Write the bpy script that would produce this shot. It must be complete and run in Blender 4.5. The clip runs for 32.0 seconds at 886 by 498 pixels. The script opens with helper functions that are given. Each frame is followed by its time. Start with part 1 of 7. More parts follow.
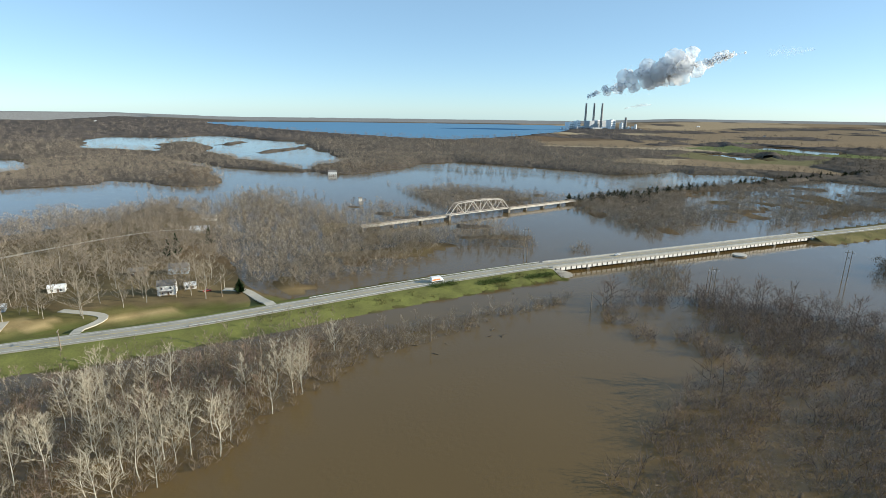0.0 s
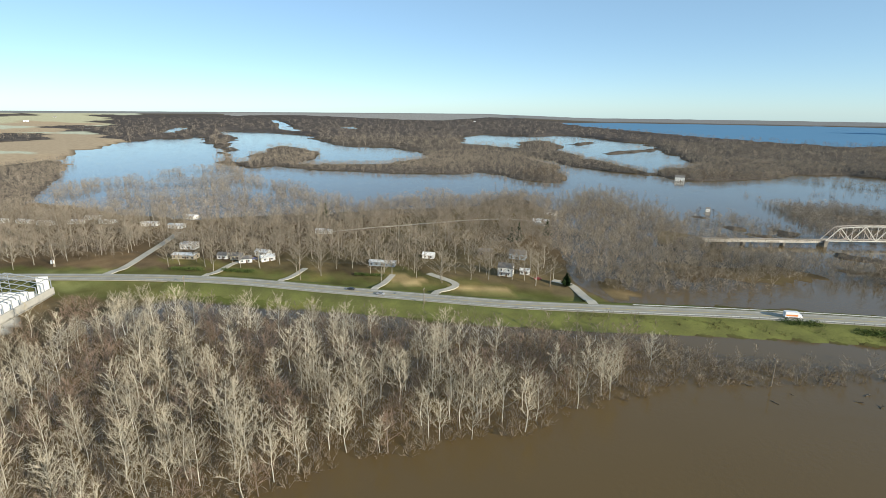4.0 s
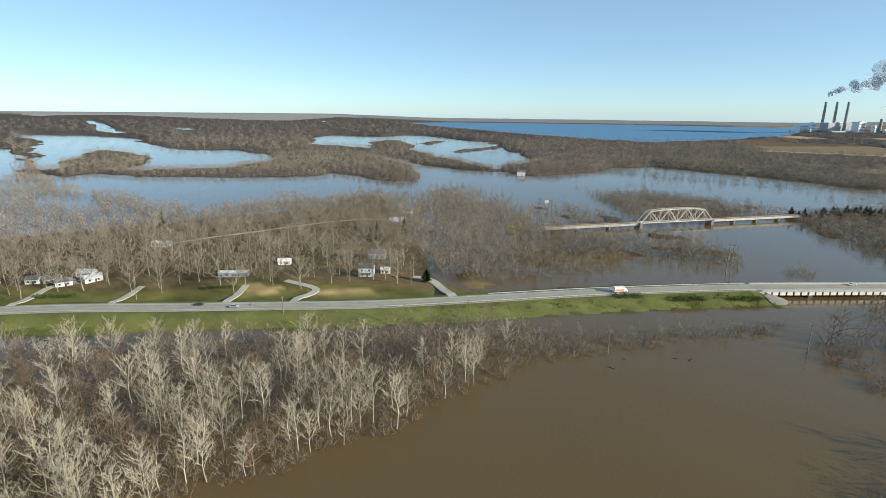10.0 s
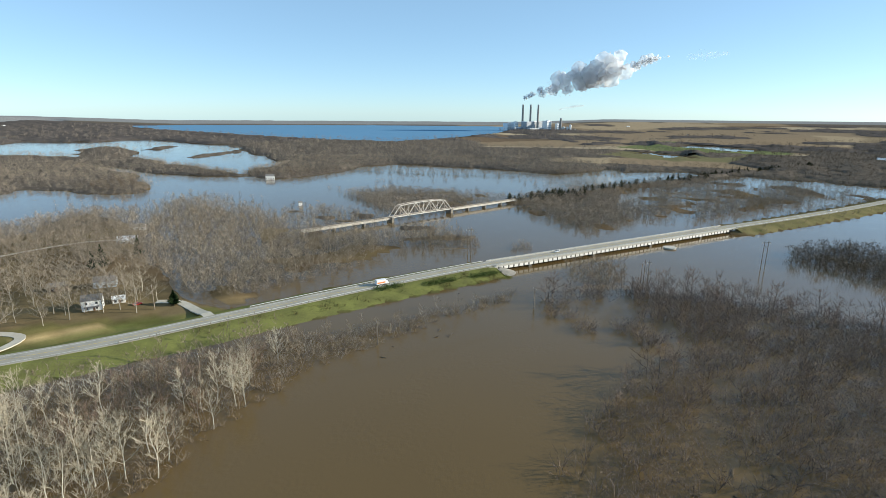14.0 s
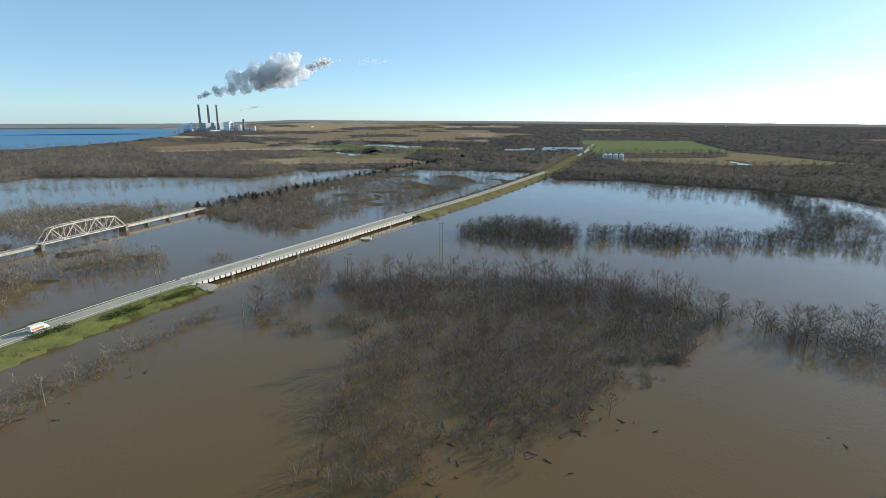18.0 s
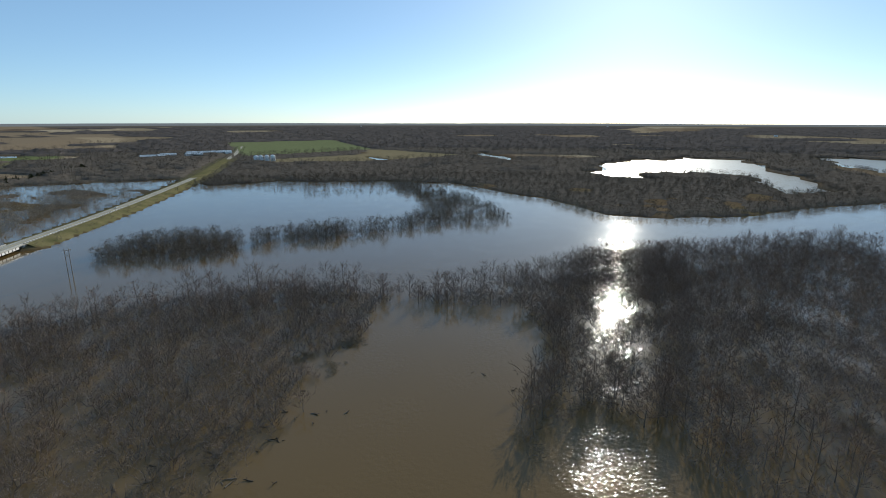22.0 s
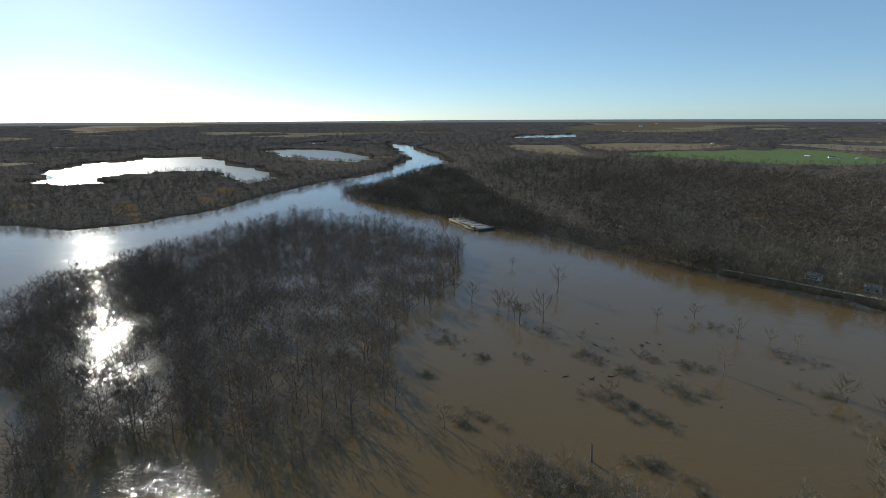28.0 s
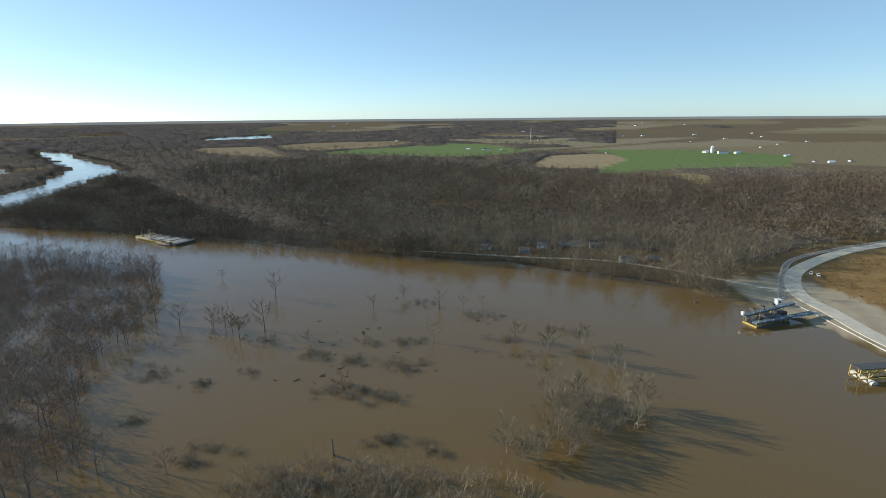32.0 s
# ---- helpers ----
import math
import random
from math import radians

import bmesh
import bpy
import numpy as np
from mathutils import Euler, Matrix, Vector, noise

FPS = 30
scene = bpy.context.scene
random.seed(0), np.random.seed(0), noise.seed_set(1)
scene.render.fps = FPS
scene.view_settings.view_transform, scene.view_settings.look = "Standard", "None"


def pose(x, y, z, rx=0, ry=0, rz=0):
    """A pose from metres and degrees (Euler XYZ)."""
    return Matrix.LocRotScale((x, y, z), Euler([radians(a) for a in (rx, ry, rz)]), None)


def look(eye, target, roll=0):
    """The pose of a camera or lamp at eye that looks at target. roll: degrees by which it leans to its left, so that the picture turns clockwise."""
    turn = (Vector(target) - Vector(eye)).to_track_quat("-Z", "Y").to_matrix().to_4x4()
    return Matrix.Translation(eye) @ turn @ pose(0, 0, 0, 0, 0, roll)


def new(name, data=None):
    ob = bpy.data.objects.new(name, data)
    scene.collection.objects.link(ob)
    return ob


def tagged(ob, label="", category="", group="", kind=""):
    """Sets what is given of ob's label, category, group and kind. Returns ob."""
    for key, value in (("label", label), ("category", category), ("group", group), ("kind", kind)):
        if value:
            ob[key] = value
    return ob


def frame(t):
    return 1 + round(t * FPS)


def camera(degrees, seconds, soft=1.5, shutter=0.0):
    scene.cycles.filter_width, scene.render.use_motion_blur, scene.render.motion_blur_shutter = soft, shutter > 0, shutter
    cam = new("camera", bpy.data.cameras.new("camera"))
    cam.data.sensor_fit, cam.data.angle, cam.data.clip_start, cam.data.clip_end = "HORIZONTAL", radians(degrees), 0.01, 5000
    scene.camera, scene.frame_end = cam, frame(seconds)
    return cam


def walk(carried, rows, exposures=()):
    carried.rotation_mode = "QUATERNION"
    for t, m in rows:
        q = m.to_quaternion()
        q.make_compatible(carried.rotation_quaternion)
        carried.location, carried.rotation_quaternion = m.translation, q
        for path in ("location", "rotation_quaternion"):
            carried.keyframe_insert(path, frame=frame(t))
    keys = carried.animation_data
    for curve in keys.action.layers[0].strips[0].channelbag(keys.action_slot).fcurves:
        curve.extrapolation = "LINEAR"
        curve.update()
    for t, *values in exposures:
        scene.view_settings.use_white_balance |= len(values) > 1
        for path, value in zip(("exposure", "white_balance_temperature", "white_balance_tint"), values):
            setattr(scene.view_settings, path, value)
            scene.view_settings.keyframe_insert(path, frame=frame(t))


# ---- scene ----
cam = camera(80.9, 32.0, soft=0.65)
# bearing (left positive), pitch and roll in degrees; the drone hovers 100 m over the flood
EYE = (0.0, 0.0, 100.0)
PAN = [
    (0.0, -0.00, -14.71, 0.79), (0.5, 2.68, -14.74, 0.74), (1.0, 5.92, -14.77, 0.74), (1.5, 10.16, -14.82, 0.69), (2.0, 15.82, -14.86, 0.64),
    (2.5, 20.55, -14.90, 0.60), (3.0, 25.39, -14.96, 0.61), (3.5, 30.45, -14.96, 0.53), (4.0, 36.48, -14.97, 0.50), (4.5, 41.68, -14.99, 0.49),
    (5.0, 46.68, -15.06, 0.48), (5.5, 51.65, -15.12, 0.47), (6.0, 55.01, -15.19, 0.46), (6.5, 55.20, -15.25, 0.45), (7.0, 53.29, -15.22, 0.47),
    (7.5, 49.41, -15.18, 0.49), (8.0, 43.32, -15.13, 0.54), (8.5, 37.38, -15.06, 0.58), (9.0, 31.54, -14.98, 0.60), (9.5, 26.40, -14.91, 0.60),
    (10.0, 20.52, -14.84, 0.60), (10.5, 14.74, -14.77, 0.58), (11.0, 9.64, -14.71, 0.56), (11.5, 5.66, -14.66, 0.53), (12.0, 3.12, -14.61, 0.52),
    (12.5, 0.97, -14.57, 0.51), (13.0, -1.56, -14.55, 0.50), (13.5, -3.82, -14.53, 0.48), (14.0, -6.35, -14.47, 0.47), (14.5, -9.37, -14.41, 0.45),
    (15.0, -12.80, -14.35, 0.43), (15.5, -16.57, -14.28, 0.41), (16.0, -20.48, -14.26, 0.40), (16.5, -24.80, -14.25, 0.39), (17.0, -29.64, -14.22, 0.38),
    (17.5, -34.18, -14.20, 0.37), (18.0, -39.19, -14.16, 0.34), (18.5, -44.03, -14.13, 0.31), (19.0, -49.22, -14.09, 0.26), (19.5, -54.03, -14.05, 0.21),
    (20.0, -59.06, -14.00, 0.17), (20.5, -63.30, -13.97, 0.14), (21.0, -67.53, -13.94, 0.13), (21.5, -71.38, -13.92, 0.08), (22.0, -75.77, -13.91, 0.04),
    (22.5, -79.36, -13.90, -0.01), (23.0, -82.56, -13.89, -0.05), (23.5, -85.73, -13.88, -0.10), (24.0, -89.53, -13.88, -0.11), (24.5, -93.22, -13.86, -0.11),
    (25.0, -97.15, -13.93, -0.14), (25.5, -101.62, -13.99, -0.18), (26.0, -106.65, -14.05, -0.21), (26.5, -112.27, -14.11, -0.24), (27.0, -118.21, -14.14, -0.27),
    (27.5, -123.84, -14.16, -0.27), (28.0, -129.91, -14.22, -0.29), (28.5, -135.75, -14.27, -0.37), (29.0, -142.44, -14.32, -0.44), (29.5, -147.81, -14.36, -0.49),
    (30.0, -150.02, -14.38, -0.54), (30.5, -151.34, -14.40, -0.55), (31.0, -153.09, -14.40, -0.55), (31.5, -156.20, -14.40, -0.53), (32.0, -161.80, -14.39, -0.52),
]


def aim(yaw, pitch, roll):
    return pose(*EYE, 90 + pitch, 0, yaw) @ pose(0, 0, 0, 0, 0, roll)


walk(cam, [(t, aim(a, b, c)) for t, a, b, c in PAN], [(0.0, 0.54, 6480, 5), (6.0, 0.42, 6600, 6), (13.0, 0.54, 6420, 5), (16.0, 0.6, 6350, 5), (18.0, 0.4, 6300, 5), (20.0, 0.25, 6250, 6), (23.0, -0.02, 6050, 6), (26.0, -0.06, 5950, 5), (28.5, -0.07, 6150, 6), (30.0, 0.14, 6300, 5), (32.0, 0.4, 6450, 6)])

# ---- light ----
SUN_EL, SUN_AZ = 19.0, -95.0
world = bpy.data.worlds.new("sky")
scene.world = world
world.use_nodes = True
wn, wl = world.node_tree.nodes, world.node_tree.links
sky = wn.new("ShaderNodeTexSky")
sky.sky_type = "NISHITA"
sky.sun_disc = False
sky.sun_elevation = radians(SUN_EL)
sky.sun_rotation = radians(-SUN_AZ)
sky.air_density, sky.dust_density, sky.ozone_density = 0.65, 0.2, 1.2
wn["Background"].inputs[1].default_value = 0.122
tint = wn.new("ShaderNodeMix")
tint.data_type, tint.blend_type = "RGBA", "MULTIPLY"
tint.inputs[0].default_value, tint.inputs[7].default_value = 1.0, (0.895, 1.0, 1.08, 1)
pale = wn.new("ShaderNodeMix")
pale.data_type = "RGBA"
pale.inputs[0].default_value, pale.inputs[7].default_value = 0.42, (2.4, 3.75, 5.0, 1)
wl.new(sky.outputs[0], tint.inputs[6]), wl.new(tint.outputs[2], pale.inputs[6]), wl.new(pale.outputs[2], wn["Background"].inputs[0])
sun = new("sun", bpy.data.lights.new("sun", "SUN"))
sun.data.energy, sun.data.angle, sun.data.color = 5.0, radians(0.55), (1.0, 0.91, 0.78)
toward = Vector((-math.sin(radians(SUN_AZ)) * math.cos(radians(SUN_EL)), math.cos(radians(SUN_AZ)) * math.cos(radians(SUN_EL)), math.sin(radians(SUN_EL))))
sun.matrix_world = look(toward * 500, (0, 0, 0))

# ---- materials ----
MATS = {}


def mat(name, c1, c2=None, scale=1.0, rough=0.8, metal=0.0, bump=0.0, fine=8.0, vary="", spread=0.35, space="obj"):
    """A surface of two tones: a large and a fine noise mix c1 and c2. vary: 'object' or 'island' shifts the tone of each piece."""
    if name in MATS:
        return MATS[name]
    c2 = c2 or tuple(v * 0.75 for v in c1)
    m = bpy.data.materials.new(name)
    m.use_nodes = True
    n, l = m.node_tree.nodes, m.node_tree.links
    b = n["Principled BSDF"]
    b.inputs["Roughness"].default_value, b.inputs["Metallic"].default_value = rough, metal
    if rough > 0.84:
        b.inputs["Specular IOR Level"].default_value = 0.0 if rough >= 0.9 else 0.12
    co = n.new("ShaderNodeTexCoord").outputs["Object"] if space == "obj" else n.new("ShaderNodeNewGeometry").outputs["Position"]
    big, small = n.new("ShaderNodeTexNoise"), n.new("ShaderNodeTexNoise")
    big.inputs["Scale"].default_value, small.inputs["Scale"].default_value = scale, scale * fine
    big.inputs["Detail"].default_value, small.inputs["Detail"].default_value = 4, 3
    l.new(co, big.inputs["Vector"]), l.new(co, small.inputs["Vector"])
    add = n.new("ShaderNodeMath")
    add.operation = "MULTIPLY_ADD"
    l.new(small.outputs[0], add.inputs[0])
    add.inputs[1].default_value = 0.6
    l.new(big.outputs[0], add.inputs[2])
    ramp = n.new("ShaderNodeMapRange")
    ramp.inputs[1].default_value, ramp.inputs[2].default_value = 0.55, 1.05
    l.new(add.outputs[0], ramp.inputs[0])
    mix = n.new("ShaderNodeMix")
    mix.data_type = "RGBA"
    mix.inputs[6].default_value, mix.inputs[7].default_value = (*c1, 1), (*c2, 1)
    l.new(ramp.outputs[0], mix.inputs[0])
    out = mix.outputs[2]
    if vary:
        pick = n.new("ShaderNodeObjectInfo").outputs["Random"] if vary == "object" else n.new("ShaderNodeNewGeometry").outputs["Random Per Island"]
        mr = n.new("ShaderNodeMapRange")
        mr.inputs[3].default_value, mr.inputs[4].default_value = 1 - spread, 1 + spread
        l.new(pick, mr.inputs[0])
        hv = n.new("ShaderNodeHueSaturation")
        l.new(out, hv.inputs["Color"]), l.new(mr.outputs[0], hv.inputs["Value"])
        out = hv.outputs[0]
    l.new(out, b.inputs["Base Color"])
    if bump:
        bp = n.new("ShaderNodeBump")
        bp.inputs["Strength"].default_value, bp.inputs["Distance"].default_value = bump, 0.1
        l.new(small.outputs[0], bp.inputs["Height"]), l.new(bp.outputs[0], b.inputs["Normal"])
    MATS[name] = m
    return m


def water_material(name, c1, c2, wave, rough=0.062):
    m = bpy.data.materials.new(name)
    m.use_nodes = True
    n, l = m.node_tree.nodes, m.node_tree.links
    b = n["Principled BSDF"]
    b.inputs["Roughness"].default_value, b.inputs["IOR"].default_value = rough, 1.35
    co = n.new("ShaderNodeNewGeometry").outputs["Position"]
    silt = n.new("ShaderNodeTexNoise")
    silt.inputs["Scale"].default_value, silt.inputs["Detail"].default_value = 0.012, 5
    l.new(co, silt.inputs["Vector"])
    mix = n.new("ShaderNodeMix")
    mix.data_type = "RGBA"
    mix.inputs[6].default_value, mix.inputs[7].default_value = (*c1, 1), (*c2, 1)
    l.new(silt.outputs[0], mix.inputs[0]), l.new(mix.outputs[2], b.inputs["Base Color"])
    a1, a2, calm = n.new("ShaderNodeTexNoise"), n.new("ShaderNodeTexNoise"), n.new("ShaderNodeTexNoise")
    for tex, s in ((a1, 0.55), (a2, 2.3), (calm, 0.045)):
        tex.inputs["Scale"].default_value, tex.inputs["Detail"].default_value = s, 3
        l.new(co, tex.inputs["Vector"])
    h = n.new("ShaderNodeMath")
    h.operation = "MULTIPLY_ADD"
    h.inputs[1].default_value = 0.35
    l.new(a2.outputs[0], h.inputs[0]), l.new(a1.outputs[0], h.inputs[2])
    bp = n.new("ShaderNodeBump")
    bp.inputs["Distance"].default_value = wave
    gust = n.new("ShaderNodeMapRange")
    gust.inputs[1].default_value, gust.inputs[2].default_value, gust.inputs[3].default_value, gust.inputs[4].default_value = 0.42, 0.6, 0.12, 0.8
    l.new(calm.outputs[0], gust.inputs[0])
    # a breeze on the open clearing in the flooded wood
    off, fall, most = n.new("ShaderNodeVectorMath"), n.new("ShaderNodeMapRange"), n.new("ShaderNodeMath")
    off.operation, off.inputs[1].default_value, most.operation = "DISTANCE", (136, -16, 0.3), "MAXIMUM"
    fall.inputs[1].default_value, fall.inputs[2].default_value, fall.inputs[3].default_value, fall.inputs[4].default_value = 26, 62, 3.4, 0.0
    ragged, push = n.new("ShaderNodeTexNoise"), n.new("ShaderNodeMath")
    ragged.inputs["Scale"].default_value, ragged.inputs["Detail"].default_value = 0.09, 3
    push.operation, push.inputs[1].default_value = "MULTIPLY_ADD", 58
    l.new(co, ragged.inputs["Vector"]), l.new(ragged.outputs[0], push.inputs[0]), l.new(off.outputs["Value"], push.inputs[2])
    l.new(co, off.inputs[0]), l.new(push.outputs[0], fall.inputs[0])
    l.new(gust.outputs[0], most.inputs[0]), l.new(fall.outputs[0], most.inputs[1]), l.new(most.outputs[0], bp.inputs["Strength"])
    l.new(h.outputs[0], bp.inputs["Height"]), l.new(bp.outputs[0], b.inputs["Normal"])
    return m


WATER = water_material("flood_water", (0.128, 0.082, 0.029), (0.106, 0.068, 0.026), 0.095, 0.085)
RIPPLED = water_material("rippled_water", (0.155, 0.115, 0.045), (0.128, 0.095, 0.04), 0.3, 0.3)
# the lake's blue sky reflection is painted into its base colour
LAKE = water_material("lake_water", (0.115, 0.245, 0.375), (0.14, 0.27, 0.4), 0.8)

# specular off: the lake mirrors nothing, its sky blue is all base colour
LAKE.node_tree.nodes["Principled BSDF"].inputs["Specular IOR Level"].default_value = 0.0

# ---- plan, in metres east and north of the point under the drone ----
ROAD = [(-700, -220), (-527, -63), (-479, -11), (-413, 48), (-326, 117), (-270, 153), (-208, 181), (-153, 206), (-117, 223), (-73, 249), (-11, 286), (66, 326), (157, 365), (290, 420), (427, 476), (591, 551), (799, 653), (1010, 775), (1330, 960), (1750, 1230)]
BRIDGE_A, BRIDGE_B = (70, 327), (302, 425)
RAIL = [(-71, 438), (4, 491), (66, 535), (151, 595)]
RAIL_BANK = [(151, 595), (240, 645), (385, 743), (661, 890), (900, 1010)]
LANDS, PONDS, POOLS, WOODS, COVERS = {}, {}, {}, {}, {}


def land(name, pts):
    LANDS[name] = np.array(pts, float)


def pond(name, pts):
    PONDS[name] = np.array(pts, float)


def pool(name, pts):
    POOLS[name] = np.array(pts, float)


def wood(name, pts):
    WOODS[name] = np.array(pts, float)


def cover(name, pts):
    COVERS[name] = np.array(pts, float)


land("road_side", [(-420, -330), (-187, -35), (-207, -2), (-276, 79), (-267, 128), (-184, 167), (-124, 197), (-97, 219), (-62, 242), (-75, 241), (-10, 274), (65, 306), (78, 304), (80, 307), (70, 344), (-15, 312), (-68, 284), (-85, 274), (-110, 290), (-158, 362), (-193, 432), (-240, 507), (-296, 403), (-341, 306), (-403, 229), (-495, 193), (-643, 160), (-754, 197), (-954, 296), (-1232, 391), (-1582, 627), (-1968, 970), (-2544, 1747), (-4200, 2500), (-5200, 0), (-5200, -1500)])
land("far_side", [(-2316, 1745), (-1455, 1221), (-1115, 1077), (-1023, 1358), (-1107, 1843), (-935, 2101), (-650, 1785), (-332, 1330), (-176, 907), (-87, 993), (48, 922), (202, 877), (350, 913), (511, 921), (599, 856), (756, 681), (702, 568), (791, 475), (803, 374), (829, 191), (731, 90), (699, 37), (594, -21), (580, -41), (580, -102), (628, -204), (690, -279), (768, -408), (651, -391), (631, -350), (562, -337), (495, -341), (446, -348), (338, -349), (288, -352), (245, -353), (173, -342), (123, -343), (55, -344), (26, -333), (-19, -332), (-41, -321), (-62, -304), (-70, -290), (-95, -276), (-113, -243), (-193, -230), (-430, -330), (-5200, -1500), (-4000, -4000), (-60, -5200), (3500, -4200), (5200, 0), (4200, 3200), (1500, 5000), (-2200, 4500)])
land("north_plain", [(-342, 617), (-280, 665), (-297, 789), (-246, 886), (-209, 853), (-134, 846), (-64, 896), (15, 992), (119, 965), (211, 912), (292, 856), (419, 903), (450, 1400), (0, 2300), (-700, 2600), (-1500, 3100), (-3600, 2700), (-3600, 1500), (-2000, 700), (-1232, 391), (-954, 296), (-754, 190), (-643, 150), (-495, 185), (-403, 220), (-341, 296), (-296, 393), (-240, 497)])
pool("west_bay", [(-737, 175), (-805, 205), (-891, 250), (-991, 306), (-1174, 368), (-1299, 417), (-1423, 489), (-1521, 566), (-1616, 630), (-1738, 760), (-1828, 845), (-1847, 901), (-1715, 892), (-1897, 1000), (-1805, 988), (-1588, 902), (-1393, 811), (-1155, 680), (-1010, 599), (-886, 503), (-857, 462), (-845, 421), (-839, 391), (-802, 364), (-806, 340), (-800, 318), (-796, 293), (-814, 277), (-793, 252), (-767, 227), (-689, 202), (-668, 176)])
pool("middle_channel", [(-2204, 1290), (-2220, 1389), (-2052, 1361), (-1927, 1383), (-1737, 1333), (-1601, 1311), (-1348, 1153), (-1197, 1069), (-1124, 1047), (-1053, 1034), (-1020, 1051), (-981, 1079), (-891, 1042), (-794, 978), (-707, 909), (-682, 784), (-687, 712), (-732, 655), (-785, 630), (-819, 616), (-828, 650), (-859, 728), (-985, 829), (-1101, 864), (-1193, 886), (-1185, 851), (-1251, 883), (-1104, 772), (-1031, 708), (-932, 599), (-908, 561), (-950, 569), (-1117, 672), (-1209, 747), (-1372, 852), (-1566, 945), (-1647, 1030), (-1834, 1133), (-1976, 1164)])
pool("lower_channel", [(-812, 510), (-802, 526), (-815, 586), (-724, 583), (-672, 602), (-612, 623), (-547, 644), (-500, 667), (-465, 687), (-473, 726), (-435, 712), (-384, 697), (-341, 689), (-322, 709), (-268, 593), (-281, 572), (-291, 543), (-304, 522), (-311, 492), (-328, 498), (-349, 498), (-382, 522), (-406, 526), (-383, 473), (-400, 446), (-402, 421), (-398, 399), (-416, 399), (-456, 411), (-474, 399), (-515, 415), (-562, 443), (-595, 448), (-607, 427), (-674, 452), (-709, 454)])
pool("river_north", [(-369, 667), (-331, 681), (-316, 705), (-326, 752), (-356, 819), (-402, 897), (-443, 940), (-544, 1038), (-513, 1043), (-387, 928), (-308, 900), (-251, 890), (-235, 901), (-213, 869), (-170, 841), (-129, 879), (-87, 939), (-47, 1051), (16, 1098), (74, 1069), (127, 1030), (205, 977), (291, 913), (360, 913), (404, 973), (430, 986), (440, 949), (392, 844), (305, 771), (255, 746), (222, 775), (218, 824), (119, 820), (58, 828), (22, 855), (-5, 784), (-56, 732), (-63, 731), (-58, 708), (-32, 645), (-4, 617), (6, 597), (3, 531), (-15, 533), (-51, 544), (-83, 559), (-104, 577), (-146, 593), (-210, 673), (-256, 680), (-252, 648), (-247, 584), (-277, 554), (-306, 551)])
pool("upper_bay", [(-1168, 1717), (-1213, 1940), (-999, 1925), (-933, 2129), (-779, 1993), (-589, 1801), (-490, 1791), (-379, 1465), (-243, 1215), (-205, 1131), (-209, 1039), (-247, 988), (-242, 928), (-259, 916), (-277, 946), (-360, 1024), (-475, 1144), (-526, 1183), (-627, 1413), (-729, 1600), (-805, 1652), (-823, 1551), (-763, 1384), (-696, 1244), (-817, 1300), (-872, 1288)])
pond("north_pool", [(-2198, 1045), (-2531, 1269), (-2681, 1397), (-2502, 1337), (-2313, 1183), (-2091, 1034)])
pond("far_pool", [(-2164, 1960), (-2150, 2049), (-1942, 1932), (-1875, 1785)])
pond("far_pool_west", [(-1461, 2123), (-1460, 2226), (-1397, 2201), (-1376, 2061)])
pond("north_reach", [(-3146, 2246), (-3016, 2203), (-2682, 2018), (-2246, 1740), (-1898, 1528), (-1952, 1486), (-2133, 1575), (-2578, 1872)])
pond("oxbow_north", [(1866, -826), (2039, -976), (2096, -1070), (1954, -1018), (1871, -896)])
pond("oxbow_east", [(1981, -1151), (2031, -1259), (1774, -1121), (1875, -1136)])
wood("drowned_grove", [(-718, 174), (-860, 255), (-854, 330), (-883, 429), (-917, 546), (-748, 490), (-531, 428), (-434, 417), (-405, 500), (-401, 548), (-331, 524), (-303, 472), (-356, 398), (-389, 336), (-454, 256), (-554, 212), (-641, 188)])
land("sand_bar1", [(-449, 1282), (-461, 1380), (-430, 1454), (-391, 1512), (-414, 1347), (-418, 1252)])
land("sand_bar2", [(-662, 1503), (-667, 1615), (-647, 1750), (-617, 1597)])
pond("upper_river", [(748, -381), (778, -431), (868, -585), (1091, -793), (1597, -1077), (1780, -1201), (1650, -1198), (1042, -874), (878, -763), (728, -510), (630, -363)])
pond("levee_pond", [(972, 1710), (1045, 1413), (1188, 1575), (1100, 1849)])
pond("slough_pond", [(697, 1423), (723, 1158), (804, 1260), (742, 1439)])
pond("glint_pond", [(1232, -56), (1318, -69), (1400, -109), (1467, -145), (1454, -218), (1528, -267), (1605, -296), (1532, -306), (1543, -400), (1478, -420), (1340, -402), (1143, -389), (1061, -392), (989, -386), (901, -370), (856, -368), (840, -337), (809, -309), (799, -286), (842, -288), (897, -289), (951, -287), (1048, -310), (1066, -268), (1085, -219), (1091, -165), (1073, -118), (1098, -115), (1050, -118), (976, -118), (948, -130), (963, -97), (988, -58), (1040, -33), (1086, -17), (1116, -59), (1158, -67)])
pond("oxbow", [(1646, -622), (1667, -712), (1584, -779), (1461, -798), (1317, -775), (1198, -749), (1070, -685), (1043, -629), (1079, -604), (1138, -574), (1204, -576), (1276, -577), (1401, -598), (1468, -590)])
pond("field_pond", [(1580, 326), (1326, 165), (1422, 162), (1680, 294)])
pond("field_pond_small", [(1318, 544), (1239, 455), (1322, 478), (1390, 559)])
pond("far_river", [(1645, -1803), (1485, -2045), (1760, -2424), (1864, -2044)])
wood("shore_grove", [(-368, 364), (-318, 445), (-295, 521), (-247, 552), (-203, 474), (-152, 355), (-133, 300), (-171, 339), (-215, 347), (-275, 336), (-327, 330)])
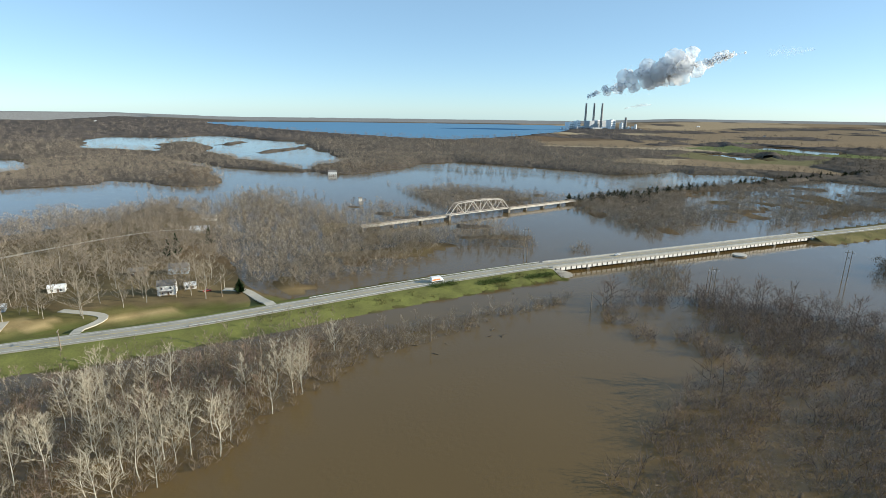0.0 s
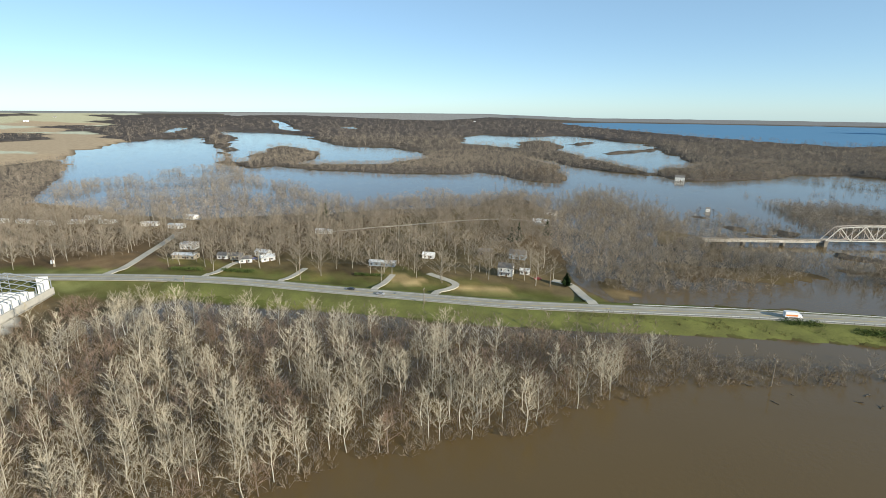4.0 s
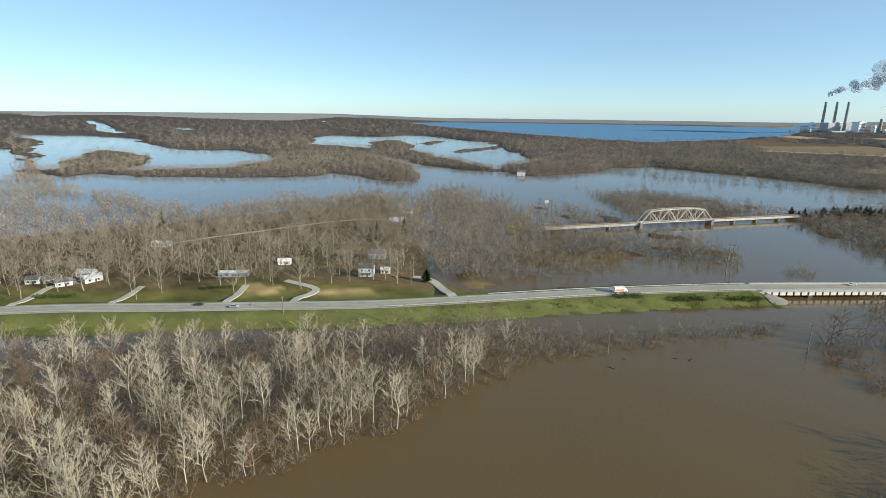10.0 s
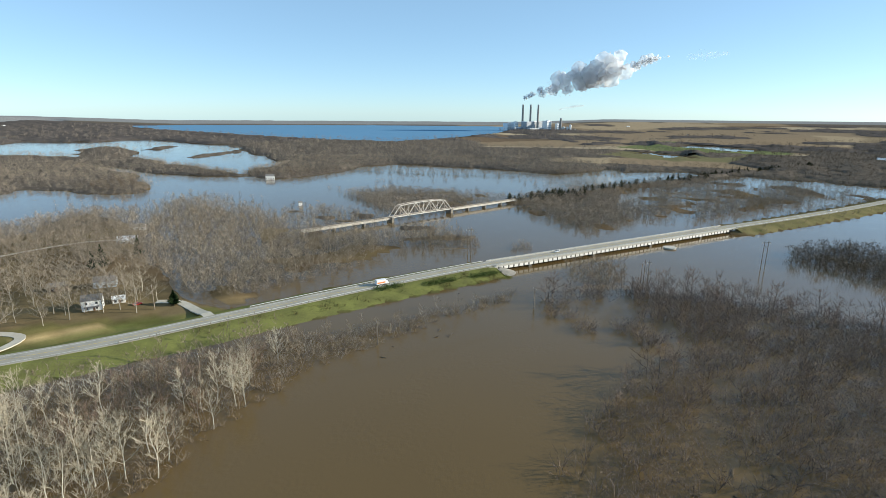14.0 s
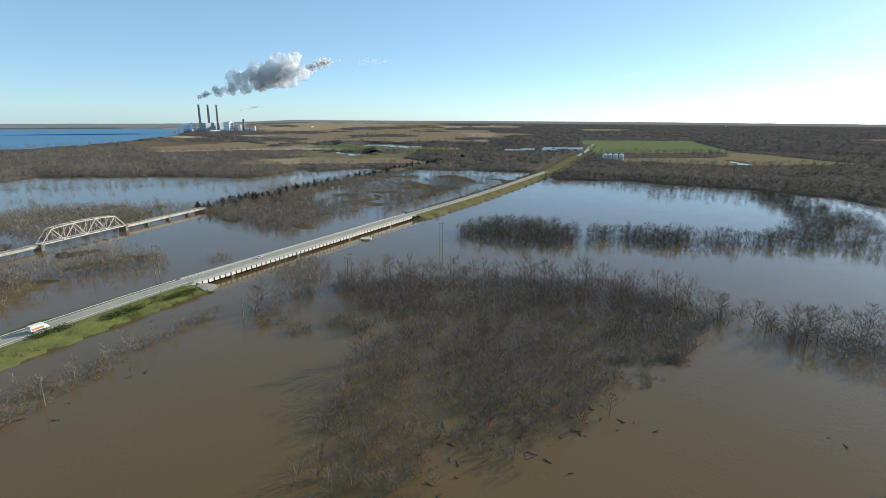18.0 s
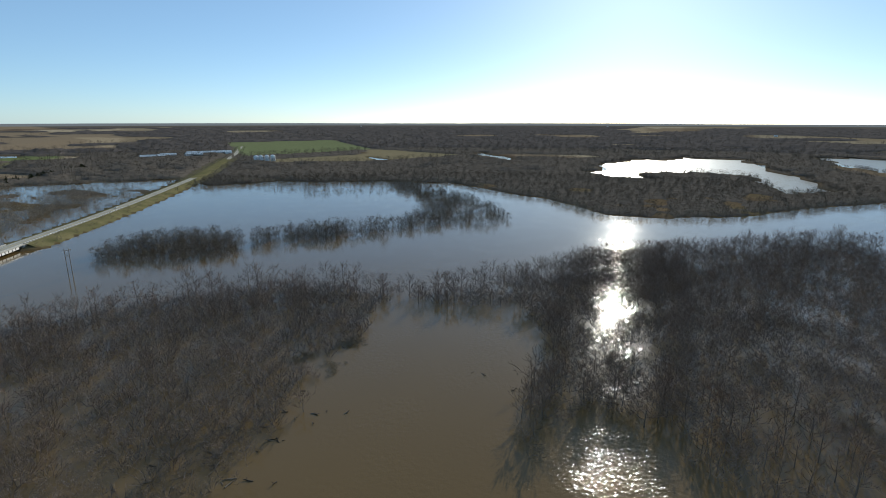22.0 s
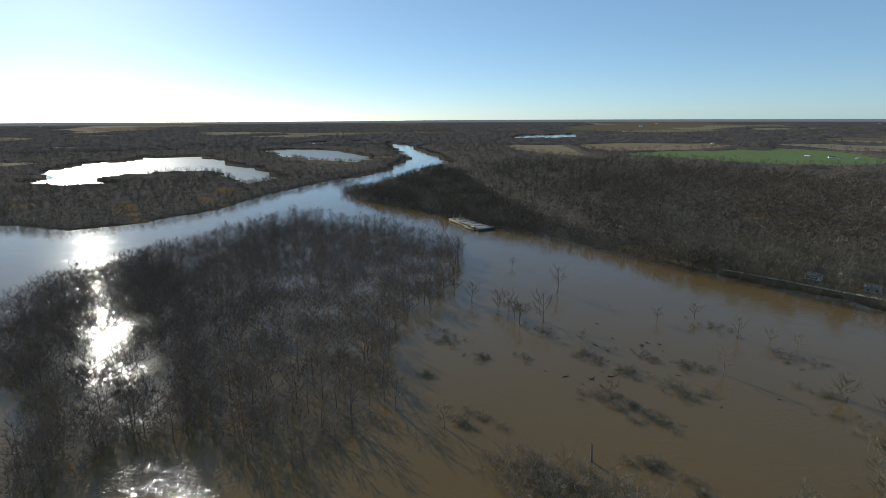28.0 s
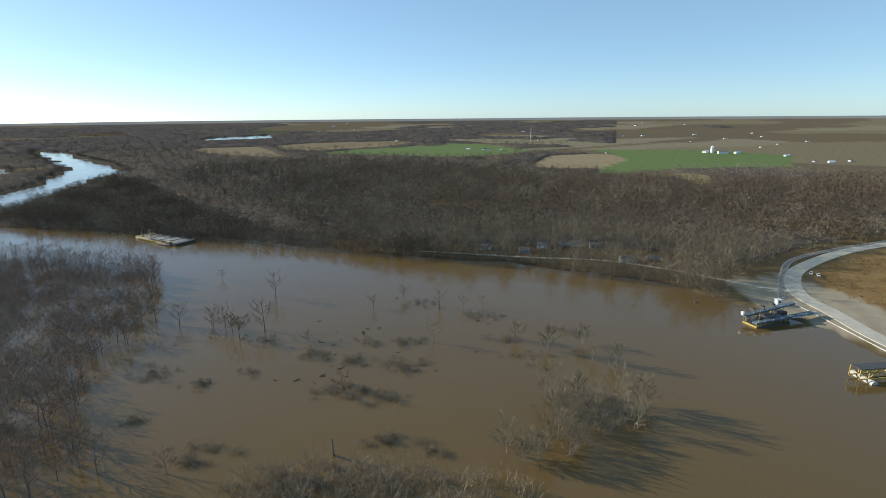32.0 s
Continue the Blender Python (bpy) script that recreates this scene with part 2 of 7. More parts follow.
wood("bridge_clump", [(120, 332), (143, 352), (166, 339), (147, 289), (128, 273), (115, 296)])
wood("bridge_bush", [(92, 377), (107, 402), (115, 384), (106, 365)])
wood("rail_back", [(-129, 505), (-116, 544), (-74, 586), (-23, 545), (3, 507), (-2, 463), (-68, 423), (-96, 404)])
wood("truss_isle", [(-71, 413), (-34, 456), (5, 468), (46, 469), (66, 429), (75, 388), (41, 374), (9, 387), (-23, 363), (-56, 371)])
wood("rail_thicket", [(-61, 461), (-10, 450), (0, 399), (-16, 359), (-48, 339), (-67, 309), (-84, 278), (-101, 294), (-102, 375)])
wood("near_forest", [(-224, -37), (-230, -14), (-251, 34), (-287, 79), (-249, 120), (-176, 160), (-120, 192), (-75, 221), (-45, 234), (-33, 227), (5, 242), (72, 280), (69, 268), (22, 236), (-6, 214), (-34, 192), (-44, 170), (-56, 154), (-63, 133), (-78, 117), (-85, 105), (-94, 95), (-99, 88), (-109, 60), (-115, 40), (-140, 0), (-155, -5), (-184, -34)])
wood("north_wood", [(-108, 280), (-81, 283), (-37, 320), (-15, 347), (7, 388), (46, 389), (74, 387), (77, 384), (56, 427), (6, 430), (-66, 427), (-128, 548), (-230, 640), (-244, 548), (-153, 346)])
wood("yard_trees", [(-478, 75), (-382, 88), (-381, 166), (-325, 149), (-243, 192), (-191, 215), (-158, 241), (-119, 261), (-129, 299), (-217, 476), (-253, 521), (-309, 420), (-356, 319), (-415, 236), (-519, 202), (-625, 137)])
wood("west_wood", [(-488, 22), (-361, 134), (-441, 215), (-564, 194), (-643, 110), (-587, 22), (-524, 5)])
wood("west_hedge", [(-837, -91), (-870, -56), (-729, 36), (-670, 72), (-635, 158), (-909, 282), (-1186, 377), (-1115, 251), (-1045, 92), (-1042, -33), (-1059, -111)])
wood("peninsula", [(-52, 667), (6, 543), (87, 592), (142, 593), (161, 452), (221, 455), (335, 716), (213, 656), (148, 629), (12, 726), (-48, 657)])
wood("rail_wood", [(140, 534), (171, 435), (210, 435), (315, 477), (503, 563), (650, 607), (632, 613), (568, 781), (442, 793), (247, 630), (127, 579)])
wood("rail_wood_north", [(-55, 679), (10, 516), (64, 527), (131, 602), (123, 594), (85, 682), (4, 710), (-36, 697)])
wood("reed_bank", [(15, 403), (70, 384), (77, 420), (36, 456)])
wood("mid_forest", [(88, 276), (83, 241), (91, 210), (126, 197), (95, 177), (72, 153), (54, 135), (40, 115), (89, 85), (115, 86), (144, 93), (185, 93), (227, 95), (271, 96), (262, 86), (268, 27), (222, 2), (187, 15), (150, 13), (131, 5), (162, 7), (162, -32), (145, -39), (121, -40), (138, -91), (171, -115), (198, -138), (224, -195), (269, -245), (301, -264), (407, -263), (507, -223), (459, -135), (385, -28), (320, 47), (279, 93), (286, 139), (276, 186), (221, 245), (172, 276), (136, 280)])
wood("bay_thicket", [(283, 327), (298, 280), (315, 255), (339, 244), (389, 281), (390, 334), (359, 358), (309, 356)])
wood("bay_row", [(354, 253), (376, 224), (395, 195), (412, 182), (438, 151), (473, 118), (503, 125), (483, 166), (453, 211), (440, 232), (428, 253), (398, 272)])
wood("bay_spit", [(444, 158), (473, 118), (485, 87), (530, 60), (607, 89), (677, 137), (763, 215), (812, 285), (747, 289), (683, 217), (589, 167), (516, 171)])
wood("bay_shallows", [(615, 549), (714, 504), (639, 356), (705, 273), (789, 231), (865, 253), (839, 465), (798, 665)])
wood("south_flooded", [(89, -103), (75, -120), (33, -123), (12, -130), (85, -91)])
wood("south_clump", [(29, -139), (18, -155), (14, -197), (-7, -208), (-21, -189), (-16, -165), (2, -144), (12, -136)])
wood("south_edge", [(98, -92), (97, -103), (91, -112), (79, -117), (65, -120), (51, -122), (37, -121), (22, -124), (11, -122), (20, -98), (60, -88)])
wood("river_tip_wood", [(621, -355), (511, -343), (410, -346), (326, -343), (243, -345), (160, -339), (107, -358), (54, -355), (113, -375), (182, -385), (276, -393), (427, -452), (665, -605), (739, -623), (654, -462)])
wood("bank_wood", [(124, -346), (52, -347), (-7, -333), (-52, -307), (-79, -344), (-123, -417), (-216, -498), (-218, -508), (-394, -945), (-78, -769), (186, -942), (406, -951), (530, -869), (452, -574), (234, -377)])
wood("upper_wood", [(778, -708), (290, -412), (150, -356), (53, -352), (-62, -382), (-152, -777), (80, -763), (447, -1054), (718, -1031), (787, -841)])
wood("emb_wood", [(308, 425), (379, 447), (494, 502), (713, 611), (749, 654), (475, 531), (357, 475)])
cover("green_field_a", [(-836, -97), (-827, -54), (-693, 12), (-605, 17), (-562, 25), (-512, 4), (-490, -18), (-501, -41), (-571, -71)])
cover("green_field_b", [(-525, -67), (-483, -4), (-390, 1), (-357, -51)])
cover("verge_near", [(-286, 138), (-205, 186), (-155, 209), (-118, 228), (-86, 247), (-60, 262), (-78, 250), (-11, 288), (66, 327), (79, 309), (65, 302), (-10, 268), (-73, 236), (-121, 193), (-181, 165), (-262, 126)])
cover("verge_far", [(-350, 151), (-348, 169), (-265, 191), (-215, 221), (-220, 237), (-190, 243), (-117, 258), (-112, 253), (-126, 242), (-166, 223), (-226, 196), (-293, 166)])
cover("stubble_a", [(-207, 227), (-184, 235), (-176, 221), (-198, 211)])
cover("stubble_b", [(-167, 234), (-137, 249), (-129, 241), (-161, 221)])
cover("far_green_field", [(2017, 1483), (2380, 1157), (1735, 701), (1544, 748), (1271, 894)])
cover("far_tan_field", [(1164, 783), (1442, 613), (1735, 701), (1494, 320), (1226, 466), (1096, 673)])
cover("east_green_a", [(784, -1274), (750, -1481), (667, -1554), (641, -1687), (556, -1701), (589, -1843), (429, -1791), (250, -1542), (215, -1473), (275, -1272), (369, -1199), (525, -1221), (699, -1247)])
cover("east_green_b", [(69, -1574), (-46, -1569), (-194, -1595), (-296, -1544), (-391, -1423), (-328, -1150), (-248, -1087), (-110, -1034), (-42, -997), (23, -907), (25, -1003), (8, -1074), (-26, -1217), (-2, -1346)])
cover("east_tan_a", [(1256, -1315), (1316, -1434), (1159, -1519), (1026, -1389), (787, -1137), (736, -1094), (837, -1119), (922, -1132), (1099, -1219)])
cover("east_tan_b", [(146, -1008), (157, -1163), (150, -1315), (40, -1416), (-2, -1346), (-26, -1217), (8, -1074), (25, -1003), (87, -999)])
cover("east_tan_c", [(1144, -1602), (1111, -1783), (853, -1974), (725, -1894), (724, -1582), (847, -1358), (981, -1403)])
cover("east_field_d", [(-98, -954), (-121, -968), (-153, -908), (-129, -786), (-111, -806), (-104, -888)])
cover("landing_field", [(-120, -367), (-158, -412), (-197, -450), (-138, -302), (-126, -321)])
cover("landing_gravel", [(-69, -341), (-109, -364), (-138, -302), (-118, -252), (-97, -279), (-76, -298)])
cover("levee_green", [(544, 1312), (638, 1139), (753, 1077), (982, 1321), (817, 1212), (689, 1471)])
cover("works_meadow", [(-274, -43), (-291, -22), (-346, -1), (-375, 14), (-412, 44), (-393, 91), (-325, 91), (-317, 121), (-352, 123), (-435, 51), (-487, -4), (-464, -3), (-383, 2), (-349, -50)])
cover("west_verge", [(-491, -40), (-465, -2), (-443, 9), (-372, 80), (-313, 113), (-322, 118), (-391, 84), (-456, 39), (-480, 19), (-512, 4), (-485, -18)])
cover("works_yard", [(-272, -22), (-308, -8), (-336, 2), (-342, 26), (-328, 52), (-304, 66), (-290, 58), (-264, 26), (-258, -1), (-241, -14)])
pond("cooling_lake", [(-1446, 3300), (-800, 2540), (-317, 1980), (30, 1774), (200, 1950), (563, 2650), (900, 3600), (980, 4050), (850, 4380), (0, 4480), (-700, 4430), (-1500, 4200), (-1700, 3800)])


def inside(p, poly):
    x, y, r = p[:, 0], p[:, 1], np.zeros(len(p), bool)
    for (x1, y1), (x2, y2) in zip(poly, np.roll(poly, -1, 0)):
        if y1 != y2:
            r ^= ((y1 > y) != (y2 > y)) & (x < (x2 - x1) * (y - y1) / (y2 - y1) + x1)
    return r


def line_distance(p, pts, closed=False):
    pts = np.array(pts, float)
    ends = zip(pts, np.roll(pts, -1, 0)) if closed else zip(pts[:-1], pts[1:])
    best = np.full(len(p), 1e9)
    for a, b in ends:
        d = b - a
        s = np.clip(((p - a) @ d) / (d @ d + 1e-9), 0, 1)
        best = np.minimum(best, np.hypot(*(p - a - s[:, None] * d).T))
    return best


def signed(p, poly):
    return np.where(inside(p, poly), 1, -1) * line_distance(p, poly, True)


def lattice(p, cell, seed):
    """Smooth value noise in the plane, -1 to 1."""
    q = p / cell
    i = np.floor(q).astype(np.int64)
    f = q - i
    f = f * f * (3 - 2 * f)

    def h(a, b):
        v = (a * 374761393 + b * 668265263 + seed * 974634767) & 0x7FFFFFFF
        v = ((v ^ (v >> 13)) * 1274126177) & 0x7FFFFFFF
        return ((v ^ (v >> 16)) & 0xFFFF) / 32767.5 - 1
    a, b = i[:, 0], i[:, 1]
    top = h(a, b) * (1 - f[:, 0]) + h(a + 1, b) * f[:, 0]
    bot = h(a, b + 1) * (1 - f[:, 0]) + h(a + 1, b + 1) * f[:, 0]
    return top * (1 - f[:, 1]) + bot * f[:, 1]


def swell(r):
    """The country rises gently far out."""
    return 72 * np.clip((r - 2000) / 2900, 0, 1) ** 2


BR = np.array(BRIDGE_B, float) - np.array(BRIDGE_A, float)


def on_bridge(p, margin=0.0):
    s = (p - np.array(BRIDGE_A)) @ BR / (BR @ BR)
    m = margin / math.hypot(*BR)
    return (s > m) & (s < 1 - m)


def height(p):
    """The ground's height over the flood."""
    r = np.hypot(p[:, 0], p[:, 1])
    wob = np.clip(r / 400, 0.3, 4)
    q = p + np.stack([lattice(p, 60, 1) * 7 * wob + lattice(p, 17, 2) * 2.5, lattice(p, 60, 3) * 7 * wob + lattice(p, 17, 4) * 2.5], 1)
    h = np.full(len(p), -2.5)
    for name, poly in LANDS.items():
        s = signed(q, poly)
        top = 0.9 + np.clip(s / 60, 0, 1.4) * (1.0 if name == "road_side" else 1.2)
        h = np.maximum(h, np.where(s > 0, np.minimum(top, s * 0.16), np.maximum(-2.5, s * 0.12)))
    h = h + np.where(h > 0.3, lattice(p, 35, 5) * 0.3 + lattice(p, 9, 6) * 0.12, lattice(p, 25, 7) * 0.5)
    for name, poly in WOODS.items():
        if name in ("peninsula", "rail_wood", "rail_wood_north", "reed_bank", "rail_thicket", "rail_back", "truss_isle"):
            h = np.maximum(h, np.where(inside(q, poly), 0.15 + 0.5 * lattice(p, 20, 8), -9))
    rise = np.where(h > -1.0, swell(r), 0) + np.where(r > 4700, swell(r) * (h <= -1), 0)
    h = h + rise
    # flood pools and channels between the northern woods
    for poly in POOLS.values():
        e = signed(q, poly)
        h = np.where(e > 0, np.minimum(h, np.maximum(-2.2, -0.1 - e * 0.08)), np.minimum(h, np.where(e > -30, 0.3 - e * 0.06, 99)))
    grove = signed(q, WOODS["drowned_grove"]) > -4
    h = np.where(grove, np.minimum(h, -0.5 + 0.6 * lattice(p, 26, 9)), h)
    for name in ("sand_bar1", "sand_bar2"):
        h = np.maximum(h, np.where(inside(q, LANDS[name]), 0.55, -9))
    # road and railway embankments
    d = line_distance(p, ROAD)
    bank = np.where(d < 8.5, 3.7, 3.7 - (d - 8.5) * 0.36)
    bank = np.where(on_bridge(p, -2.0), -9, bank)
    h = np.where(r < 2200, np.maximum(h, bank), h)
    d = line_distance(p, RAIL_BANK)
    h = np.where(r < 1600, np.maximum(h, np.where(d < 4, 3.6, 3.6 - (d - 4) * 0.4)), h)
    d = line_distance(p, [(700, 1180), (830, 1330), (880, 1500), (930, 1720), (1000, 1900)])
    h = np.where((r > 1200) & (r < 2300), np.maximum(h, 9 - np.maximum(d - 6, 0) * 0.3), h)
    for name, poly in PONDS.items():
        s = signed(q, poly)
        if name == "cooling_lake":
            h = np.where(s < 0, np.minimum(np.maximum(h, 14 * np.clip(1 + s / 200, 0, 1)), np.maximum(13 - s * 0.055, 13)), np.minimum(h, 9.0))
        else:
            h = np.where(s > 0, swell(r) - 1.5, h)
    return h


def ground_at(x, y):
    return float(height(np.array([[x, y]], float))[0])


def link_mesh(name, verts, faces, material, parent=None, smooth=False):
    me = bpy.data.meshes.new(name)
    verts, faces = np.asarray(verts, np.float32), np.asarray(faces, np.int32)
    k = faces.shape[1]
    me.vertices.add(len(verts)), me.loops.add(faces.size), me.polygons.add(len(faces))
    me.vertices.foreach_set("co", verts.ravel())
    me.loops.foreach_set("vertex_index", faces.ravel())
    me.polygons.foreach_set("loop_start", np.arange(0, faces.size, k, dtype=np.int32))
    me.update(calc_edges=True)
    me.polygons.foreach_set("use_smooth", np.full(len(faces), smooth))
    me.materials.append(material)
    ob = new(name, me)
    if parent is not None:
        ob.parent = parent
    return ob


# ---- ground ----
NA, NR = 520, 215
az = np.linspace(0, 2 * math.pi, NA, endpoint=False)
rad = 25 * (4965 / 25) ** (np.arange(NR) / (NR - 1))
A, RR = np.meshgrid(az, rad)
GP = np.stack([-np.sin(A).ravel() * RR.ravel(), np.cos(A).ravel() * RR.ravel()], 1)
GP = np.concatenate([GP, [[0.0, 0.0]]])
GH = height(GP)
GH[-1] = -3
i, j = np.meshgrid(np.arange(NR - 1), np.arange(NA), indexing="ij")
j2 = (j + 1) % NA
quads = np.stack([i * NA + j, (i + 1) * NA + j, (i + 1) * NA + j2, i * NA + j2], -1).reshape(-1, 4)


def land_cover(p, h):
    """Base colour of the soil and what grows low on it, with far haze put in."""
    r = np.hypot(p[:, 0], p[:, 1])
    bearing = np.degrees(np.arctan2(-p[:, 0], p[:, 1]))
    col = np.empty((len(p), 3))
    col[:] = (0.16, 0.115, 0.068)
    n = lattice(p, 45, 11)[:, None]
    col = col * (1 + 0.25 * n) + np.array((0.01, 0.02, 0)) * np.clip(lattice(p, 90, 12)[:, None], 0, 1)
    # far patchwork of fields
    rng = np.random.RandomState(4)
    seeds = rng.uniform(-5000, 5000, (420, 2))
    tones = np.array([(0.33, 0.26, 0.17), (0.25, 0.19, 0.125), (0.38, 0.31, 0.21), (0.15, 0.17, 0.075), (0.15, 0.11, 0.075), (0.24, 0.185, 0.125)])
    tone = rng.choice(len(tones), 420, p=(0.3, 0.22, 0.22, 0.03, 0.09, 0.14))
    far = np.where(r > 850)[0]
    pf = p[far] * (1.0, 1.0) + np.stack([lattice(p[far], 200, 13), lattice(p[far], 200, 14)], 1) * 20
    pf = np.stack([pf[:, 0] * 0.9 + pf[:, 1] * 0.4, pf[:, 1] * 0.9 - pf[:, 0] * 0.4], 1)
    near = np.zeros(len(far), int)
    best = np.full(len(far), 1e12)
    for k, s in enumerate(seeds):
        d = np.maximum(np.abs(pf[:, 0] - s[0]), np.abs(pf[:, 1] - s[1]) * 1.5)
        m = d < best
        best[m], near[m] = d[m], k
    fields = tones[tone[near]]
    open_land = far_open(p[far])
    # field tones scaled by bearing; brightening from distance haze is put into the colour
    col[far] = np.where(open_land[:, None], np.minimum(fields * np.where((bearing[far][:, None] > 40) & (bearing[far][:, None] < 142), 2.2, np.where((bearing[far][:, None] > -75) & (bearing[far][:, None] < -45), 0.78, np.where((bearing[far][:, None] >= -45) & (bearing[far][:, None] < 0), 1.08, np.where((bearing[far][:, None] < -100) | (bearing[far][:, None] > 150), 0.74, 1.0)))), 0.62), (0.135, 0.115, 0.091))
    far_south = (r > 850) & ((bearing < -125) | (bearing > 150))
    col[far_south] = col[far_south] * (0.88, 0.94, 0.95)
    # outermost ground painted pale grey, as horizon haze in the soil colour
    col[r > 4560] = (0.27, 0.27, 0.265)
    q = p + np.stack([lattice(p, 30, 15), lattice(p, 30, 16)], 1) * 2.5
    for name, c in (("works_meadow", (0.36, 0.34, 0.16)), ("green_field_a", (0.26, 0.33, 0.11)), ("green_field_b", (0.26, 0.33, 0.11)), ("verge_near", (0.13, 0.14, 0.045)), ("verge_far", (0.17, 0.15, 0.06)),
                    ("stubble_a", (0.42, 0.31, 0.15)), ("stubble_b", (0.42, 0.31, 0.15)), ("far_green_field", (0.18, 0.2, 0.1)), ("far_tan_field", (0.24, 0.2, 0.12)),
                    ("east_green_a", (0.16, 0.21, 0.095)), ("east_green_b", (0.15, 0.205, 0.085)), ("east_tan_a", (0.26, 0.21, 0.14)), ("east_tan_b", (0.31, 0.25, 0.16)), ("east_tan_c", (0.25, 0.2, 0.13)),
                    ("east_field_d", (0.26, 0.21, 0.12)), ("landing_field", (0.25, 0.165, 0.075)), ("landing_gravel", (0.36, 0.31, 0.23)), ("levee_green", (0.18, 0.165, 0.09)), ("works_yard", (0.72, 0.67, 0.57)), ("west_verge", (0.27, 0.25, 0.11))):
        col[inside(q, COVERS[name])] = c
    d = line_distance(p, ROAD)
    grass = (d < 26) & (h > 0.5) & ~on_bridge(p, 0) & (r < 1500)
    turf = np.where((p[grass, 0] < 120)[:, None], (0.14, 0.16, 0.045), (0.15, 0.135, 0.065))
    col[grass] = col[grass] * 0.35 + turf * 0.65
    patch = np.clip(lattice(p, 14, 17) + 0.6 * lattice(p, 5, 18), -1, 1)[:, None]
    green = ((d < 60) & (h > 0.3) & (r < 900))[:, None]
    col = np.where(green, col * (1 + 0.28 * patch) + np.array((0.03, 0.012, 0.0)) * np.clip(patch, 0, 1), col)
    shore = np.clip(1 - h / 0.5, 0, 1)[:, None] * (r < 2200)[:, None]
    return col * (1 - shore) + np.array((0.085, 0.062, 0.036)) * shore


def far_open(p):
    """True where the far country is farmed and not wooded."""
    r = np.hypot(p[:, 0], p[:, 1])
    b = np.degrees(np.arctan2(-p[:, 0], p[:, 1]))
    n = lattice(p, 520, 21) + 0.5 * lattice(p, 190, 22)
    west = (b > 68 + 3 * lattice(p, 700, 26) + 2 * lattice(p, 220, 27) + 4 * np.clip((2200 - r) / 1000, 0, 1)) | (b < -205)
    east = (b < -137 + 9 * lattice(p, 420, 28) + 4 * lattice(p, 150, 29)) | (b > 150)
    limit = np.where(west, 0.8, np.where(east, -0.3, np.where(b < -44, -0.62, np.where(b < -20, -0.4, -0.75))))
    o = n < limit
    o &= ~((r < 1150) & ~west)
    o &= ~(west & (r < 900))
    o &= ~((b > -18) & ~west & (b < 80))
    plant = (b > -44 + 6 * lattice(p, 400, 23)) & (b < -8) & (r > 1650) & (lattice(p, 260, 24) + 0.4 * lattice(p, 90, 25) < 0.15)
    return o | plant


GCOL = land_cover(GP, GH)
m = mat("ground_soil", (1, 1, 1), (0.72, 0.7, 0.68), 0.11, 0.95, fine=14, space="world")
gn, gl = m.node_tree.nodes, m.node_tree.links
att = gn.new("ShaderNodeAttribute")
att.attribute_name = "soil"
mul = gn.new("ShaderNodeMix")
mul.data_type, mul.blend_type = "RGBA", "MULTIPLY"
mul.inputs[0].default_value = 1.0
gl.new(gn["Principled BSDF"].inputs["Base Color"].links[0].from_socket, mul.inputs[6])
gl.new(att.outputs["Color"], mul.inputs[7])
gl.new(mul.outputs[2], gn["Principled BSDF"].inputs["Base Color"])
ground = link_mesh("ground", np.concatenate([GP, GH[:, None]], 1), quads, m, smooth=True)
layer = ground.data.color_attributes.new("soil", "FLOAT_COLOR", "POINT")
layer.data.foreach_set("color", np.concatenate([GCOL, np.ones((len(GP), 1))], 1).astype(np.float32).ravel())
tagged(ground, "flat farmland and muddy flood plain with grass verges", "ground", kind="structure")

# ---- water ----
wa, wr = np.meshgrid(np.arange(128) / 128 * 2 * math.pi, np.concatenate([[0.001], 30 * (4900 / 30) ** (np.arange(30) / 29)]))
WV = np.stack([-np.sin(wa).ravel() * wr.ravel(), np.cos(wa).ravel() * wr.ravel(), 0 * wa.ravel() + 0.3], 1)
i, j = np.meshgrid(np.arange(30), np.arange(128), indexing="ij")
j2 = (j + 1) % 128
water = link_mesh("water", WV, np.stack([i * 128 + j, (i + 1) * 128 + j, (i + 1) * 128 + j2, i * 128 + j2], -1).reshape(-1, 4), WATER)
tagged(water, "calm brown flood water reflecting the sky", "water", kind="structure")


def pond_sheet(name, poly, z, material, label):
    bm = bmesh.new()
    vs = [bm.verts.new((x, y, z if z is not None else float(swell(math.hypot(x, y))) + 0.3)) for x, y in poly]
    bm.faces.new(vs)
    bmesh.ops.triangulate(bm, faces=bm.faces[:])
    bmesh.ops.recalc_face_normals(bm, faces=bm.faces[:])
    if bm.faces[0].normal.z < 0:
        bmesh.ops.reverse_faces(bm, faces=bm.faces[:])
    me = bpy.data.meshes.new(name)
    bm.to_mesh(me), bm.free()
    me.materials.append(material)
    return tagged(new(name, me), label, "water", kind="structure")


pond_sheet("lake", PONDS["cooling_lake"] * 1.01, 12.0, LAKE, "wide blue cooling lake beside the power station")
# open ponds ruffled by the wind
for key, note in (("glint_pond", "wide flood pool glaring in the low sun"), ("oxbow", "curved oxbow pool among dark woods")):
    pond_sheet("pool", PONDS[key], 0.34, RIPPLED, note)
for key in ("north_pool", "far_pool", "far_pool_west", "north_reach", "oxbow_north", "oxbow_east"):
    pond_sheet("pool", PONDS[key], None, WATER, "far sheet of pale flood water among the woods")
pond_sheet("river_reach", PONDS["far_river"], None, WATER, "far bend of pale river water")


